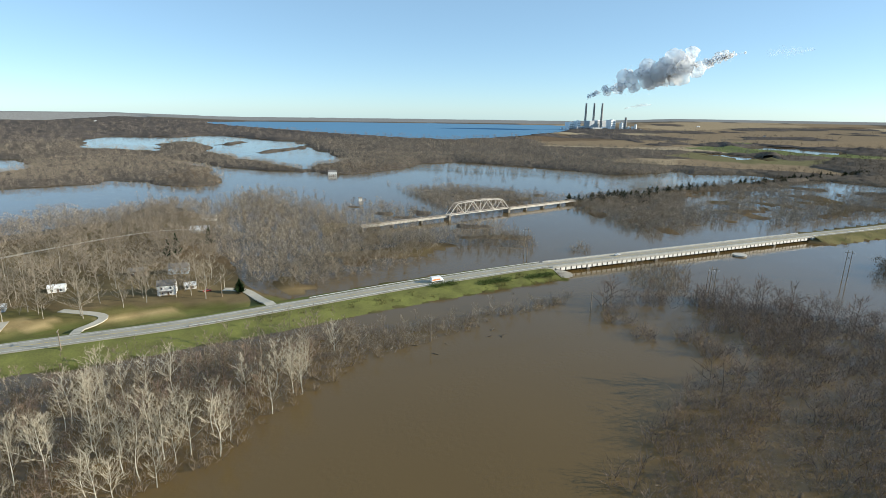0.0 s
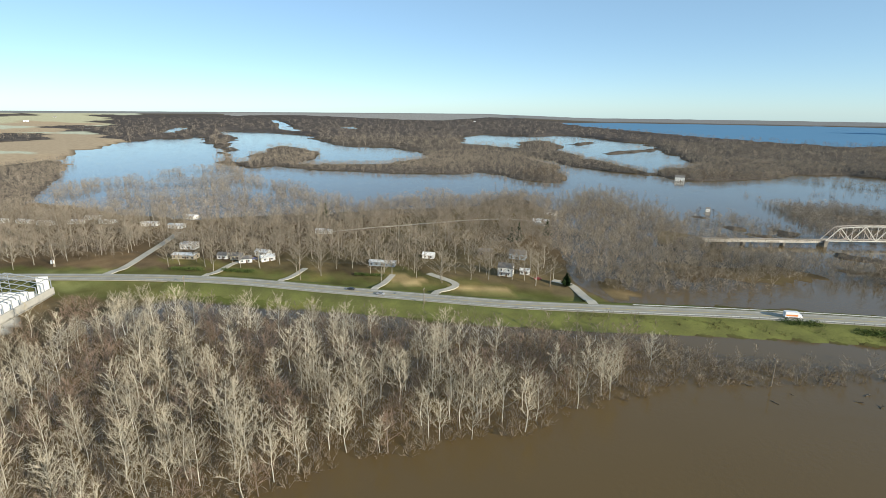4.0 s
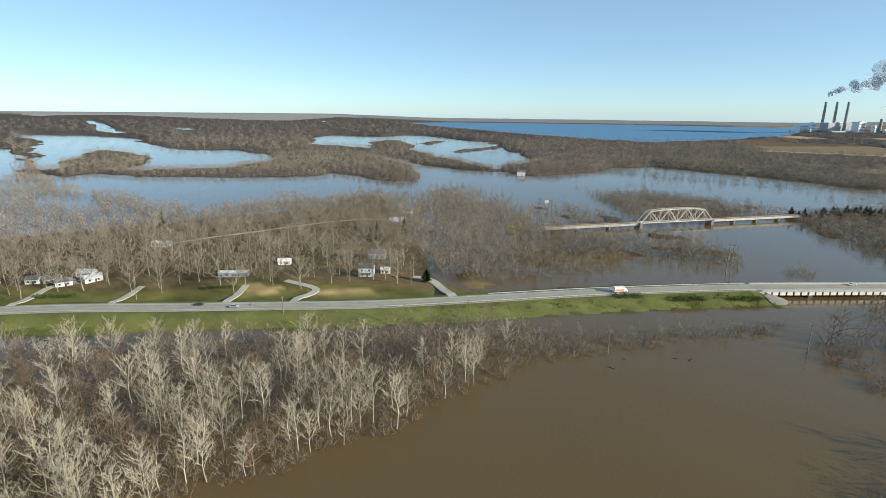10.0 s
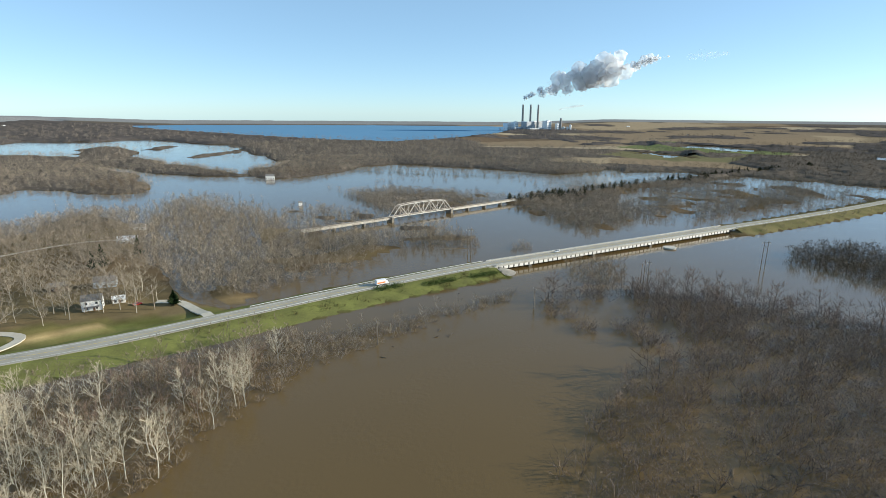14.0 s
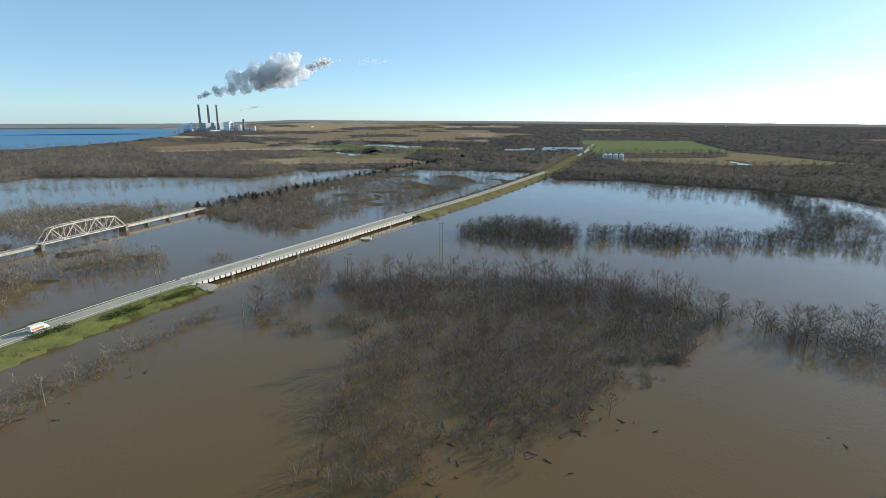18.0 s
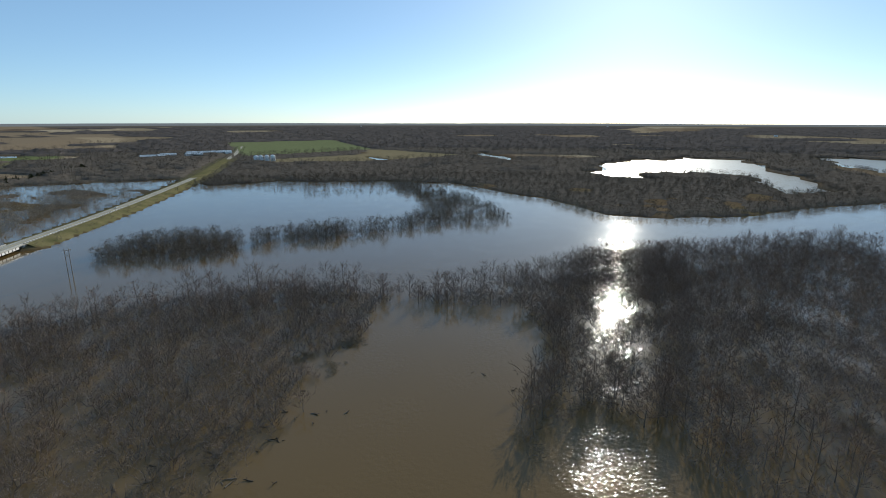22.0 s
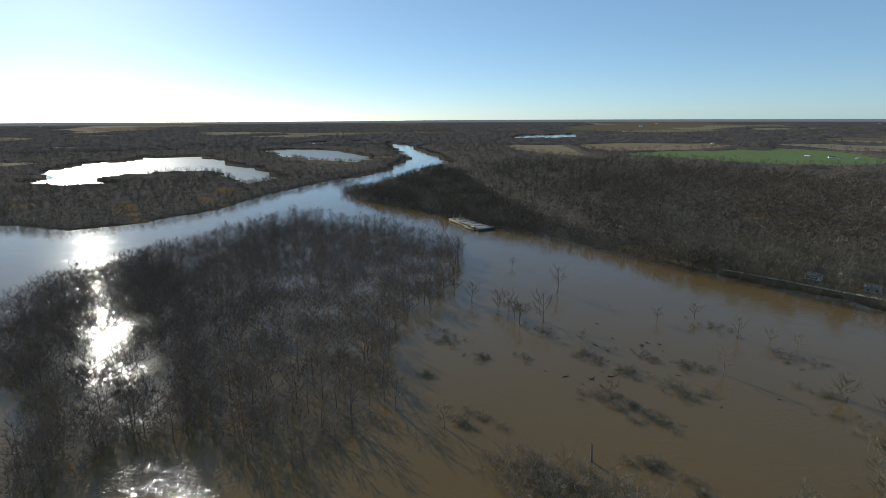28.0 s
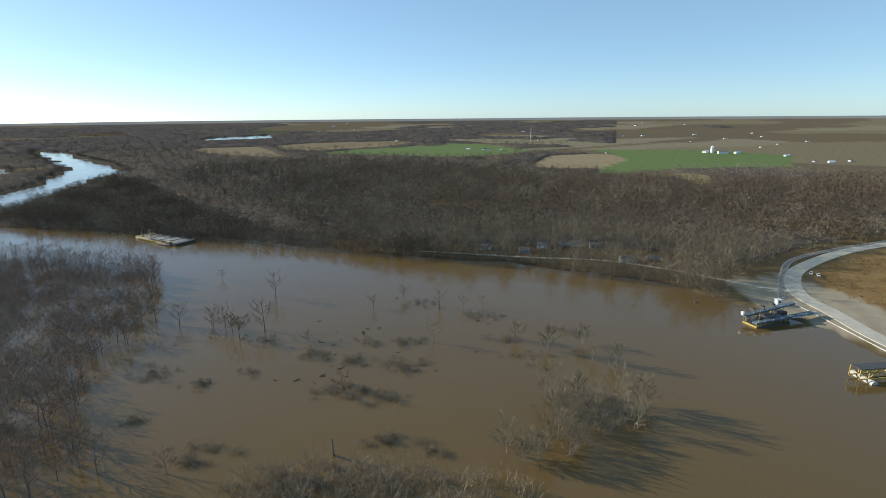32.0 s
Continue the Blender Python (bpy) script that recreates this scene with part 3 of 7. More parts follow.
# ---- trees ----
BARK_PALE = mat("bark_pale", (0.58, 0.54, 0.44), (0.38, 0.35, 0.28), 0.4, 0.9, vary="object", spread=0.25)
TWIG_PALE = mat("twig_pale", (0.49, 0.43, 0.32), (0.34, 0.295, 0.22), 0.3, 0.9, vary="object", spread=0.3)
BARK_MID = mat("bark_mid", (0.40, 0.36, 0.29), (0.26, 0.23, 0.185), 0.4, 0.9, vary="object", spread=0.25)
TWIG_MID = mat("twig_mid", (0.32, 0.275, 0.21), (0.22, 0.185, 0.14), 0.3, 0.9, vary="object", spread=0.3)
TWIG_OLIVE = mat("twig_olive", (0.27, 0.23, 0.155), (0.18, 0.155, 0.105), 0.3, 0.9, vary="object", spread=0.25)
BARK_DARK = mat("bark_dark", (0.23, 0.185, 0.145), (0.12, 0.095, 0.075), 0.4, 0.9, vary="object", spread=0.25)
TWIG_DARK = mat("twig_dark", (0.25, 0.175, 0.125), (0.17, 0.12, 0.09), 0.3, 0.9, vary="object", spread=0.3)
WOOD_PALE = mat("brush_pale", (0.32, 0.265, 0.195), (0.215, 0.175, 0.13), 0.05, 0.9, vary="island", spread=0.45, space="world")
WOOD_DARK = mat("brush_dark", (0.235, 0.198, 0.142), (0.158, 0.133, 0.098), 0.05, 0.9, vary="island", spread=0.3, space="world")
WOOD_FLOOD = mat("brush_flood", (0.235, 0.178, 0.138), (0.15, 0.115, 0.092), 0.05, 0.9, vary="island", spread=0.45, space="world")
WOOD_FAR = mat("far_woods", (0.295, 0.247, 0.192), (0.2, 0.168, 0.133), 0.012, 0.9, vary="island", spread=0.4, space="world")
# darker copy of the brush tone, for twigs seen from their shadow side
WOOD_SHADED = mat("brush_shaded", (0.158, 0.123, 0.088), (0.105, 0.083, 0.06), 0.05, 0.9, vary="island", spread=0.25, space="world")
BRUSH_RUST = mat("brush_rust", (0.265, 0.205, 0.143), (0.175, 0.137, 0.098), 0.05, 0.9, vary="island", spread=0.4, space="world")
# dark canopy tones: the shade among bare twigs is put into the colour
CANOPY_D = mat("canopy_distant", (0.125, 0.107, 0.095), (0.068, 0.06, 0.055), 0.03, 0.95, fine=5, space="world")
CANOPY = mat("canopy_far", (0.15, 0.126, 0.102), (0.072, 0.061, 0.051), 0.12, 0.95, fine=6, space="world")
PINE = mat("conifer_green", (0.035, 0.06, 0.022), (0.02, 0.035, 0.015), 0.5, 0.9, vary="island", spread=0.4)
CEDAR_FAR = mat("cedar_dark", (0.05, 0.055, 0.03), (0.035, 0.04, 0.022), 0.05, 0.9, vary="island", spread=0.4, space="world")


class Shape:
    """Collects triangles of tubes and twigs."""

    def __init__(self):
        self.v, self.f = [], []

    def tube(self, pts, radii, sides):
        base = len(self.v)
        for n, (p, r) in enumerate(zip(pts, radii)):
            d = (pts[min(n + 1, len(pts) - 1)] - pts[max(n - 1, 0)]).normalized()
            x = d.orthogonal().normalized()
            y = d.cross(x)
            for s in range(sides):
                a = 2 * math.pi * s / sides
                self.v.append(p + (x * math.cos(a) + y * math.sin(a)) * r)
        for n in range(len(pts) - 1):
            for s in range(sides):
                a, b = base + n * sides + s, base + n * sides + (s + 1) % sides
                self.f += [(a, b, b + sides), (a, b + sides, a + sides)]

    def twig(self, p, d, length, width, rng):
        side = d.cross(Vector((rng.uniform(-1, 1), rng.uniform(-1, 1), rng.uniform(-1, 1))))
        if side.length < 1e-4:
            side = d.orthogonal()
        side = side.normalized() * width / 2
        n = len(self.v)
        self.v += [p - side, p + side, p + d * length]
        self.f.append((n, n + 1, n + 2))

    def arrays(self):
        return np.array([tuple(p) for p in self.v], np.float32).reshape(-1, 3), np.array(self.f, np.int32).reshape(-1, 3)

    def mesh(self, name, material):
        v, f = self.arrays()
        me = bpy.data.meshes.new(name)
        me.from_pydata(v.tolist(), [], f.tolist())
        me.materials.append(material)
        return me


def lean(rng, d, spread):
    return (d + Vector((rng.uniform(-1, 1), rng.uniform(-1, 1), rng.uniform(-0.6, 1))) * spread).normalized()


def bare_tree(rng, tall, wide, limbs, boughs, twigs, sides=5, clear=0.3, rise=0.7, thick=0.022, twig_w=0.05, light=False):
    """A leafless tree: trunk and crown as two shapes. light: limbs of single slivers, for trees that stay far off."""
    trunk, crown = Shape(), Shape()
    bend = Vector((rng.uniform(-1, 1), rng.uniform(-1, 1), 0)) * tall * 0.025
    n = 4 if light else 7
    sides = 3 if light else sides
    axis = [Vector((0, 0, -1.5))] + [Vector((0, 0, tall * 0.93 * q / (n - 1))) + bend * math.sin(q * 5.4 / (n - 1)) + Vector((rng.uniform(-1, 1), rng.uniform(-1, 1), 0)) * 0.012 * tall * q / (n - 1) for q in range(n)]
    radii = [tall * thick * 1.25] + [tall * thick * (1 - 0.9 * q / (n - 1)) for q in range(n)]
    if light:
        for a, b, r in zip(axis[:-1:2], axis[1::2] + axis[-1:], radii[::2]):
            trunk.twig(a, (b - a).normalized(), (b - a).length * 1.25, r * 2.2, rng)
    else:
        trunk.tube(axis, radii, sides)
    for a in range(limbs):
        u = clear + (1 - clear) * (a + rng.random()) / limbs * 0.97
        k = u * (n - 1)
        i = min(int(k), n - 2)
        p = axis[i + 1].lerp(axis[i + 2], k - i)
        turn = a * 2.4 + rng.uniform(-0.5, 0.5)
        reach = wide * (0.5 + 0.5 * rng.random()) * (1.2 - 0.8 * u)
        d = Vector((math.cos(turn), math.sin(turn), rise * rng.uniform(0.6, 1.4))).normalized()
        mid = p + d * reach * 0.5
        tip = mid + (d + Vector((0, 0, 0.35 * rise))).normalized() * reach * 0.6
        r0 = max(0.05, tall * thick * (1 - 0.85 * u) * 0.75)
        if light:
            crown.twig(p, (tip - p).normalized(), (tip - p).length, max(r0 * 1.6, twig_w), rng)
        else:
            crown.tube([p, mid, tip], [r0 * 0.85, r0 * 0.5, 0.025], 3)
        for b in range(boughs):
            s = 0.2 + 0.8 * (b + rng.random()) / boughs
            q = p.lerp(mid, s * 2) if s < 0.5 else mid.lerp(tip, s * 2 - 1)
            e = lean(rng, d + Vector((0, 0, 0.3)), 0.95)
            long = reach * rng.uniform(0.3, 0.55)
            end = q + e * long
            if light:
                crown.twig(q, e, long, twig_w * 1.2, rng)
            else:
                crown.tube([q, end], [r0 * 0.35 + 0.02, 0.02], 3)
            for w in range(twigs):
                z = q.lerp(end, 0.1 + 0.9 * (w + rng.random()) / twigs)
                crown.twig(z, lean(rng, e + Vector((0, 0, 0.25)), 0.95), long * rng.uniform(0.4, 0.85), twig_w * rng.uniform(0.6, 1.4), rng)
    top = axis[-1]
    for w in range(twigs * 4):
        crown.twig(top + (axis[-2] - top) * rng.random() * 0.6, lean(rng, Vector((0, 0, 0.9)), 0.9), wide * rng.uniform(0.15, 0.32), twig_w, rng)
    return trunk, crown


def tree_kinds(count, seed, **spec):
    out = []
    for k in range(count):
        rng = random.Random(seed + k)
        out.append(bare_tree(rng, rng.uniform(0.92, 1.08) * spec["tall"], rng.uniform(0.85, 1.15) * spec["wide"], *[spec[x] for x in ("limbs", "boughs", "twigs")], clear=spec.get("clear", 0.3), rise=spec.get("rise", 0.7), thick=spec.get("thick", 0.02), twig_w=spec.get("twig_w", 0.055), light=spec.get("light", False)))
    return out


def merged(kinds):
    """Each kind as one pair of arrays."""
    out = []
    for t, c in kinds:
        (v1, f1), (v2, f2) = t.arrays(), c.arrays()
        out.append((np.concatenate([v1, v2]), np.concatenate([f1, f2 + len(v1)])))
    return out


def plant(name, kinds, spots, sizes, material, label, category="trees", seed=0):
    """Many plants joined into one object of stuff. spots: x, y, z; sizes: height factors."""
    rng = np.random.RandomState(seed)
    vs, fs, base = [], [], 0
    pick = rng.randint(0, len(kinds), len(spots))
    turn = rng.uniform(0, 2 * math.pi, len(spots))
    squash = rng.uniform(0.8, 1.25, len(spots))
    for k, (v, f) in enumerate(kinds):
        m = np.where(pick == k)[0]
        if not len(m):
            continue
        c, s = np.cos(turn[m])[:, None], np.sin(turn[m])[:, None]
        w = (sizes[m] * squash[m])[:, None]
        x = (v[None, :, 0] * c - v[None, :, 1] * s) * w + spots[m, 0:1]
        y = (v[None, :, 0] * s + v[None, :, 1] * c) * w + spots[m, 1:2]
        z = v[None, :, 2] * sizes[m][:, None] + spots[m, 2:3]
        vs.append(np.stack([x, y, z], -1).reshape(-1, 3))
        fs.append((f[None] + (np.arange(len(m)) * len(v))[:, None, None]).reshape(-1, 3) + base)
        base += len(m) * len(v)
    return tagged(link_mesh(name, np.concatenate(vs), np.concatenate(fs), material), label, category, kind="stuff")


def scatter(poly, gap, seed, jitter=0.48):
    """Jittered grid of places inside a polygon."""
    rng = np.random.RandomState(seed)
    lo, hi = poly.min(0), poly.max(0)
    gx, gy = np.meshgrid(np.arange(lo[0], hi[0] + gap, gap), np.arange(lo[1], hi[1] + gap, gap))
    p = np.stack([gx.ravel(), gy.ravel()], 1) + rng.uniform(-jitter, jitter, (gx.size, 2)) * gap
    return p[inside(p, poly)]


def with_ground(p, drop=0.0):
    h = height(p)
    return np.concatenate([p, np.maximum(h, -1.6)[:, None] - drop], 1)


TALL = tree_kinds(8, 100, tall=20, wide=8.5, limbs=16, boughs=5, twigs=10, clear=0.24, rise=1.0, thick=0.0085, twig_w=0.055)
BROAD = tree_kinds(6, 200, tall=17, wide=9.5, limbs=11, boughs=5, twigs=9, clear=0.2, rise=0.7, thick=0.014, twig_w=0.06)
SNAG = tree_kinds(6, 300, tall=13, wide=9, limbs=9, boughs=5, twigs=5, clear=0.3, rise=0.75, thick=0.02, twig_w=0.09)
MID = merged(tree_kinds(9, 400, tall=17, wide=9, limbs=9, boughs=3, twigs=4, clear=0.2, rise=0.9, thick=0.011, twig_w=0.2, light=True))
SLIM = merged(tree_kinds(8, 450, tall=20, wide=8, limbs=7, boughs=2, twigs=3, clear=0.22, rise=1.2, thick=0.008, twig_w=0.2, light=True))


def bush_kind(rng, tall, wide, count, width):
    s = Shape()
    for k in range(count):
        a, q = rng.uniform(0, 6.283), rng.random() ** 0.5 * wide * 0.45
        p = Vector((math.cos(a) * q, math.sin(a) * q, -0.3))
        d = (Vector((math.cos(a), math.sin(a), 0)) * rng.uniform(0.0, 0.55) + Vector((rng.uniform(-0.2, 0.2), rng.uniform(-0.2, 0.2), 1))).normalized()
        s.twig(p, d, tall * rng.uniform(0.55, 1.05), width * rng.uniform(0.6, 1.4), rng)
    return s.arrays()


def crown_kind(rng, tall, wide, count, width, low=0.08, long=0.15, stem=None):
    """A far tree: a few thin stems and a cloud of short twigs, gathered round knots, over a domed crown."""
    s = Shape()
    for k in range(3):
        s.twig(Vector((rng.uniform(-0.8, 0.8), rng.uniform(-0.8, 0.8), -1)), Vector((rng.uniform(-0.25, 0.25), rng.uniform(-0.25, 0.25), 1)).normalized(), tall * rng.uniform(0.6, 0.85), stem or max(0.14, width * 0.6), rng)
    knots = [(rng.uniform(0, 6.283), rng.uniform(0.08, 0.36) * wide, rng.uniform(low + 0.15, 0.8) * tall) for _ in range(7)]
    for k in range(count):
        if k % 3:
            a, q, z = knots[k % 7]
            p = Vector((math.cos(a) * q + rng.gauss(0, 0.1) * wide, math.sin(a) * q + rng.gauss(0, 0.1) * wide, z + rng.gauss(0, 0.09) * tall))
        else:
            a, u = rng.uniform(0, 6.283), rng.random()
            q = rng.random() ** 0.6 * wide * 0.46 * (0.6 + 0.9 * u) * (1.2 - u)
            p = Vector((math.cos(a) * q, math.sin(a) * q, (low + (0.88 - low) * u) * tall))
        p.z = min(max(p.z, low * tall), 0.93 * tall)
        out = Vector((p.x, p.y, 0)) / (0.4 * wide)
        d = (out * rng.uniform(0.2, 1.1) + Vector((rng.uniform(-0.7, 0.7), rng.uniform(-0.7, 0.7), rng.uniform(-0.25, 1.0)))).normalized()
        s.twig(p - d * long * tall * 0.35, d, long * tall * rng.uniform(0.6, 1.3), width * rng.uniform(0.6, 1.4), rng)
    return s.arrays()


def fan_kind(rng, tall, wide, stems, boughs, twigs, width):
    """A many-stemmed willow: stems lean out from one foot and fork into fine twigs."""
    s = Shape()
    for k in range(stems):
        a = k * 6.283 / stems + rng.uniform(-0.5, 0.5)
        tilt = rng.uniform(0.1, 0.95)
        d = Vector((math.cos(a) * tilt, math.sin(a) * tilt, 1)).normalized()
        foot = Vector((math.cos(a), math.sin(a), 0)) * rng.uniform(0.1, 0.8) + Vector((0, 0, -0.6))
        reach = tall * rng.uniform(0.55, 0.95)
        s.twig(foot, d, reach, width * 2.2, rng)
        for b in range(boughs):
            q = foot + d * reach * rng.uniform(0.22, 0.85)
            e = lean(rng, d + Vector((math.cos(a), math.sin(a), 0)) * 0.35, 0.75)
            far_out = wide * rng.uniform(0.22, 0.42)
            s.twig(q, e, far_out, width * 1.2, rng)
            for w in range(twigs):
                s.twig(q + e * far_out * rng.uniform(0.15, 0.9), lean(rng, e, 1.1), far_out * rng.uniform(0.25, 0.55), width * rng.uniform(0.6, 1.2), rng)
    return s.arrays()


BUSH = [bush_kind(random.Random(500 + k), 3.2, 4.0, 26, 0.24) for k in range(6)]
FARTREE = merged(tree_kinds(9, 520, tall=14, wide=7.5, limbs=8, boughs=3, twigs=3, clear=0.12, rise=0.85, thick=0.011, twig_w=0.2, light=True))
ISLETREE = [crown_kind(random.Random(530 + k), 12, 11.5, 92, 0.28, 0.06, 0.15, 0.22) for k in range(9)]
PLAINTREE = [crown_kind(random.Random(530 + k), 12, 11.5, 56, 0.38, 0.06, 0.16, 0.22) for k in range(9)]
FARWOOD = [crown_kind(random.Random(540 + k), 11, 14, 30, 0.5, 0.3, 0.13) for k in range(8)]
ROUND = tree_kinds(6, 250, tall=12, wide=8.5, limbs=16, boughs=6, twigs=20, clear=0.2, rise=0.95, thick=0.013, twig_w=0.045)
FAN = [fan_kind(random.Random(550 + k), 8.5, 11, 6, 4, 4, 0.095) for k in range(9)]
SHRUB = [crown_kind(random.Random(590 + k), 5.5, 8, 84, 0.1, 0.04, 0.28) for k in range(8)]
SHADE = merged(tree_kinds(8, 600, tall=15, wide=8.5, limbs=11, boughs=3, twigs=4, clear=0.28, rise=0.7, thick=0.012, twig_w=0.15, light=True))
DOME = [crown_kind(random.Random(610 + k), 6.0, 8.5, 190, 0.11, 0.04, 0.27) for k in range(7)]
GROVE = merged(tree_kinds(9, 620, tall=13.5, wide=8, limbs=9, boughs=4, twigs=4, clear=0.28, rise=0.65, thick=0.009, twig_w=0.1, light=True))
STAND = merged(tree_kinds(8, 575, tall=14, wide=5.5, limbs=7, boughs=2, twigs=3, clear=0.35, rise=1.3, thick=0.01, twig_w=0.15, light=True))
LOWFAN = [fan_kind(random.Random(565 + k), 6, 8, 7, 3, 3, 0.13) for k in range(8)]


def tree_things(name, kinds, spots, sizes, bark, twig, label, group, seed):
    """Single trees as things, each with a trunk and a crown; the meshes are shared."""
    rng = random.Random(seed)
    meshes = [(t.mesh("trunk", bark), c.mesh("crown", twig)) for t, c in kinds]
    for (x, y, z), s in zip(spots, sizes):
        a, b = rng.choice(meshes)
        root = new(name)
        root.empty_display_size = 0.5
        root.matrix_basis = Matrix.LocRotScale((x, y, z), Euler((rng.uniform(-0.05, 0.05), rng.uniform(-0.05, 0.05), rng.uniform(0, 6.28))), (s * rng.uniform(0.85, 1.15), s * rng.uniform(0.85, 1.15), s))
        tagged(root, label, "tree", group)
        for part_name, me in (("trunk", a), ("crown", b)):
            new(part_name, me).parent = root


def sized(n, lo, hi, seed):
    return np.random.RandomState(seed).uniform(lo, hi, n)


def off_clearing(p):
    """Leaves an open pool in the flooded wood."""
    d = np.hypot((p[:, 0] - 141) / 32, (p[:, 1] + 20) / 22)
    p = p[d + 0.35 * lattice(p, 9, 94) > 0.9]
    # a thinner lane of trees along the sunlit channel
    b, r = np.degrees(np.arctan2(-p[:, 0], p[:, 1])), np.hypot(p[:, 0], p[:, 1])
    lane = (np.abs(b + 95.5) < 4.5 + 1.5 * lattice(p, 25, 97)) & (r > 195) & (r < 330)
    return p[~lane | (lattice(p, 8, 98) > -0.12)]


def thin_north(p):
    """Opens the northern end of the flooded wood, towards the bridge."""
    b, r = np.degrees(np.arctan2(-p[:, 0], p[:, 1])), np.hypot(p[:, 0], p[:, 1])
    return p[(b < -34) | (r < 205) | (lattice(p, 13, 99) > 0.12)]


def off_road(p, gap):
    return p[(line_distance(p, ROAD) > gap) & (line_distance(p, RAIL) > 5)]


# near forest: pale cottonwoods standing in the flood
spots = off_road(scatter(WOODS["near_forest"], 8.2, 1), 24)
R0 = np.hypot(spots[:, 0], spots[:, 1])
fringe = line_distance(spots, ROAD) < 46
west = spots[:, 0] < -42
tall = spots[west & ~fringe]
pale = lattice(tall, 13, 37) > -0.1
tree_things("cottonwood_tree", TALL, with_ground(tall[pale]), sized(int(pale.sum()), 0.65, 1.0, 2), BARK_PALE, TWIG_PALE, "tall bare cottonwood with pale bark standing in flood water", "flooded cottonwoods", 3)
tree_things("elm_tree", BROAD, with_ground(tall[~pale]), sized(int((~pale).sum()), 0.5, 0.85, 12), BARK_DARK, TWIG_DARK, "bare brown-grey tree crowded among pale cottonwoods in the flood", "brown trees of the flooded wood", 13)
low = spots[~west | fringe]
plant("willow_fringe", MID, with_ground(low), sized(len(low), 0.3, 0.62, 4), WOOD_PALE, "bare grey-brown saplings along the flooded road bank", seed=5)
bank = off_road(scatter(WOODS["near_forest"], 3.6, 16), 20)
bank = bank[(bank[:, 0] > -62) & (lattice(bank, 15, 17) > -0.1)]
plant("bank_willows", FAN, with_ground(bank), sized(len(bank), 0.25, 0.62, 18), WOOD_PALE, "bare brown willows standing in the flood below the road bank", "brush", seed=19)
under = off_road(scatter(WOODS["near_forest"], 6.2, 6), 22)
plant("forest_saplings", SLIM, with_ground(under[under[:, 0] < -50]), sized(int((under[:, 0] < -50).sum()), 0.3, 0.75, 7), WOOD_DARK, "bare pale saplings crowded between tall trees", seed=8)
brush = off_road(scatter(WOODS["near_forest"], 4.0, 9), 20)
plant("forest_brush", LOWFAN, with_ground(brush), sized(len(brush), 0.35, 0.9, 10), BRUSH_RUST, "tangled brown brush standing in the flood", "brush", seed=11)

# island forest in the middle of the flood: low thicket to the north, taller trees to the south and along the river
poly = WOODS["mid_forest"]
spots = off_clearing(scatter(poly, 8.6, 20))
edge = line_distance(spots, poly, True)
rr = np.hypot(spots[:, 0], spots[:, 1])
bearing = np.degrees(np.arctan2(-spots[:, 0], spots[:, 1]))
high = (bearing < -78) | (rr > 270) | (lattice(spots, 30, 33) > 0.55)
front = high & ((edge < 12) | (rr < 205))
things = spots[front][:290]
tree_things("flooded_tree", BROAD, with_ground(things), sized(len(things), 0.5, 0.95, 21), BARK_DARK, TWIG_DARK, "dark bare tree rising out of brown flood water", "trees of the flooded wood", 22)
rest = np.concatenate([spots[high & ~front], spots[front][290:]])
plant("flooded_forest", GROVE, with_ground(rest), sized(len(rest), 0.6, 1.05, 23), WOOD_FLOOD, "dense dark leafless forest standing in flood water", seed=24)
extra = thin_north(off_clearing(scatter(poly, 6.6, 25)))
bearing = np.degrees(np.arctan2(-extra[:, 0], extra[:, 1]))
extra = extra[np.where(bearing < -74, lattice(extra, 16, 40) > -0.05, lattice(extra, 22, 34) > -0.1)]
bearing = np.degrees(np.arctan2(-extra[:, 0], extra[:, 1]))
plant("flooded_saplings", GROVE, with_ground(extra), sized(len(extra), 0.4, 0.75, 26) + np.where(bearing < -76, 0.2, 0), WOOD_FLOOD, "thin dark saplings in the flooded wood", seed=27)
brush = thin_north(off_clearing(scatter(poly, 3.4, 28)))
edge = line_distance(brush, poly, True)
brush = brush[(lattice(brush, 18, 35) > -0.75) & ((edge > 5) | (lattice(brush, 9, 36) > 0.0))]
some = (lattice(brush, 7, 38) > np.where(np.hypot(*brush.T) < 165, 0.1, -0.15)) & (np.degrees(np.arctan2(-brush[:, 0], brush[:, 1])) > -76)
plant("flooded_willows", FAN, with_ground(brush[some]), sized(int(some.sum()), 0.45, 0.95, 31), WOOD_FLOOD, "many-stemmed bare willows standing in the flood", "brush", seed=32)
brush = brush[~some]
near_b = np.hypot(*brush.T) < 160
brush = brush[np.where(near_b & (np.degrees(np.arctan2(-brush[:, 0], brush[:, 1])) > -76), lattice(brush, 9, 41) > 0.0, (np.degrees(np.arctan2(-brush[:, 0], brush[:, 1])) > -76) | (lattice(brush, 15, 39) > -0.3))]
plant("flooded_thicket", SHRUB, with_ground(brush), sized(len(brush), 0.4, 1.0, 29), WOOD_FLOOD, "dense brown willow thicket sticking out of the flood", "brush", seed=30)

# taller trees along the sunlit channel and the river bank
row = off_clearing(scatter(poly, 7.5, 46))
bearing = np.degrees(np.arctan2(-row[:, 0], row[:, 1]))
row = row[(bearing < -80) & (bearing > -112) & (line_distance(row, poly, True) > 4)]
plant("channel_trees", GROVE, with_ground(row), sized(len(row), 0.7, 1.1, 47), WOOD_FLOOD, "dark bare trees standing in glittering flood water", seed=48)

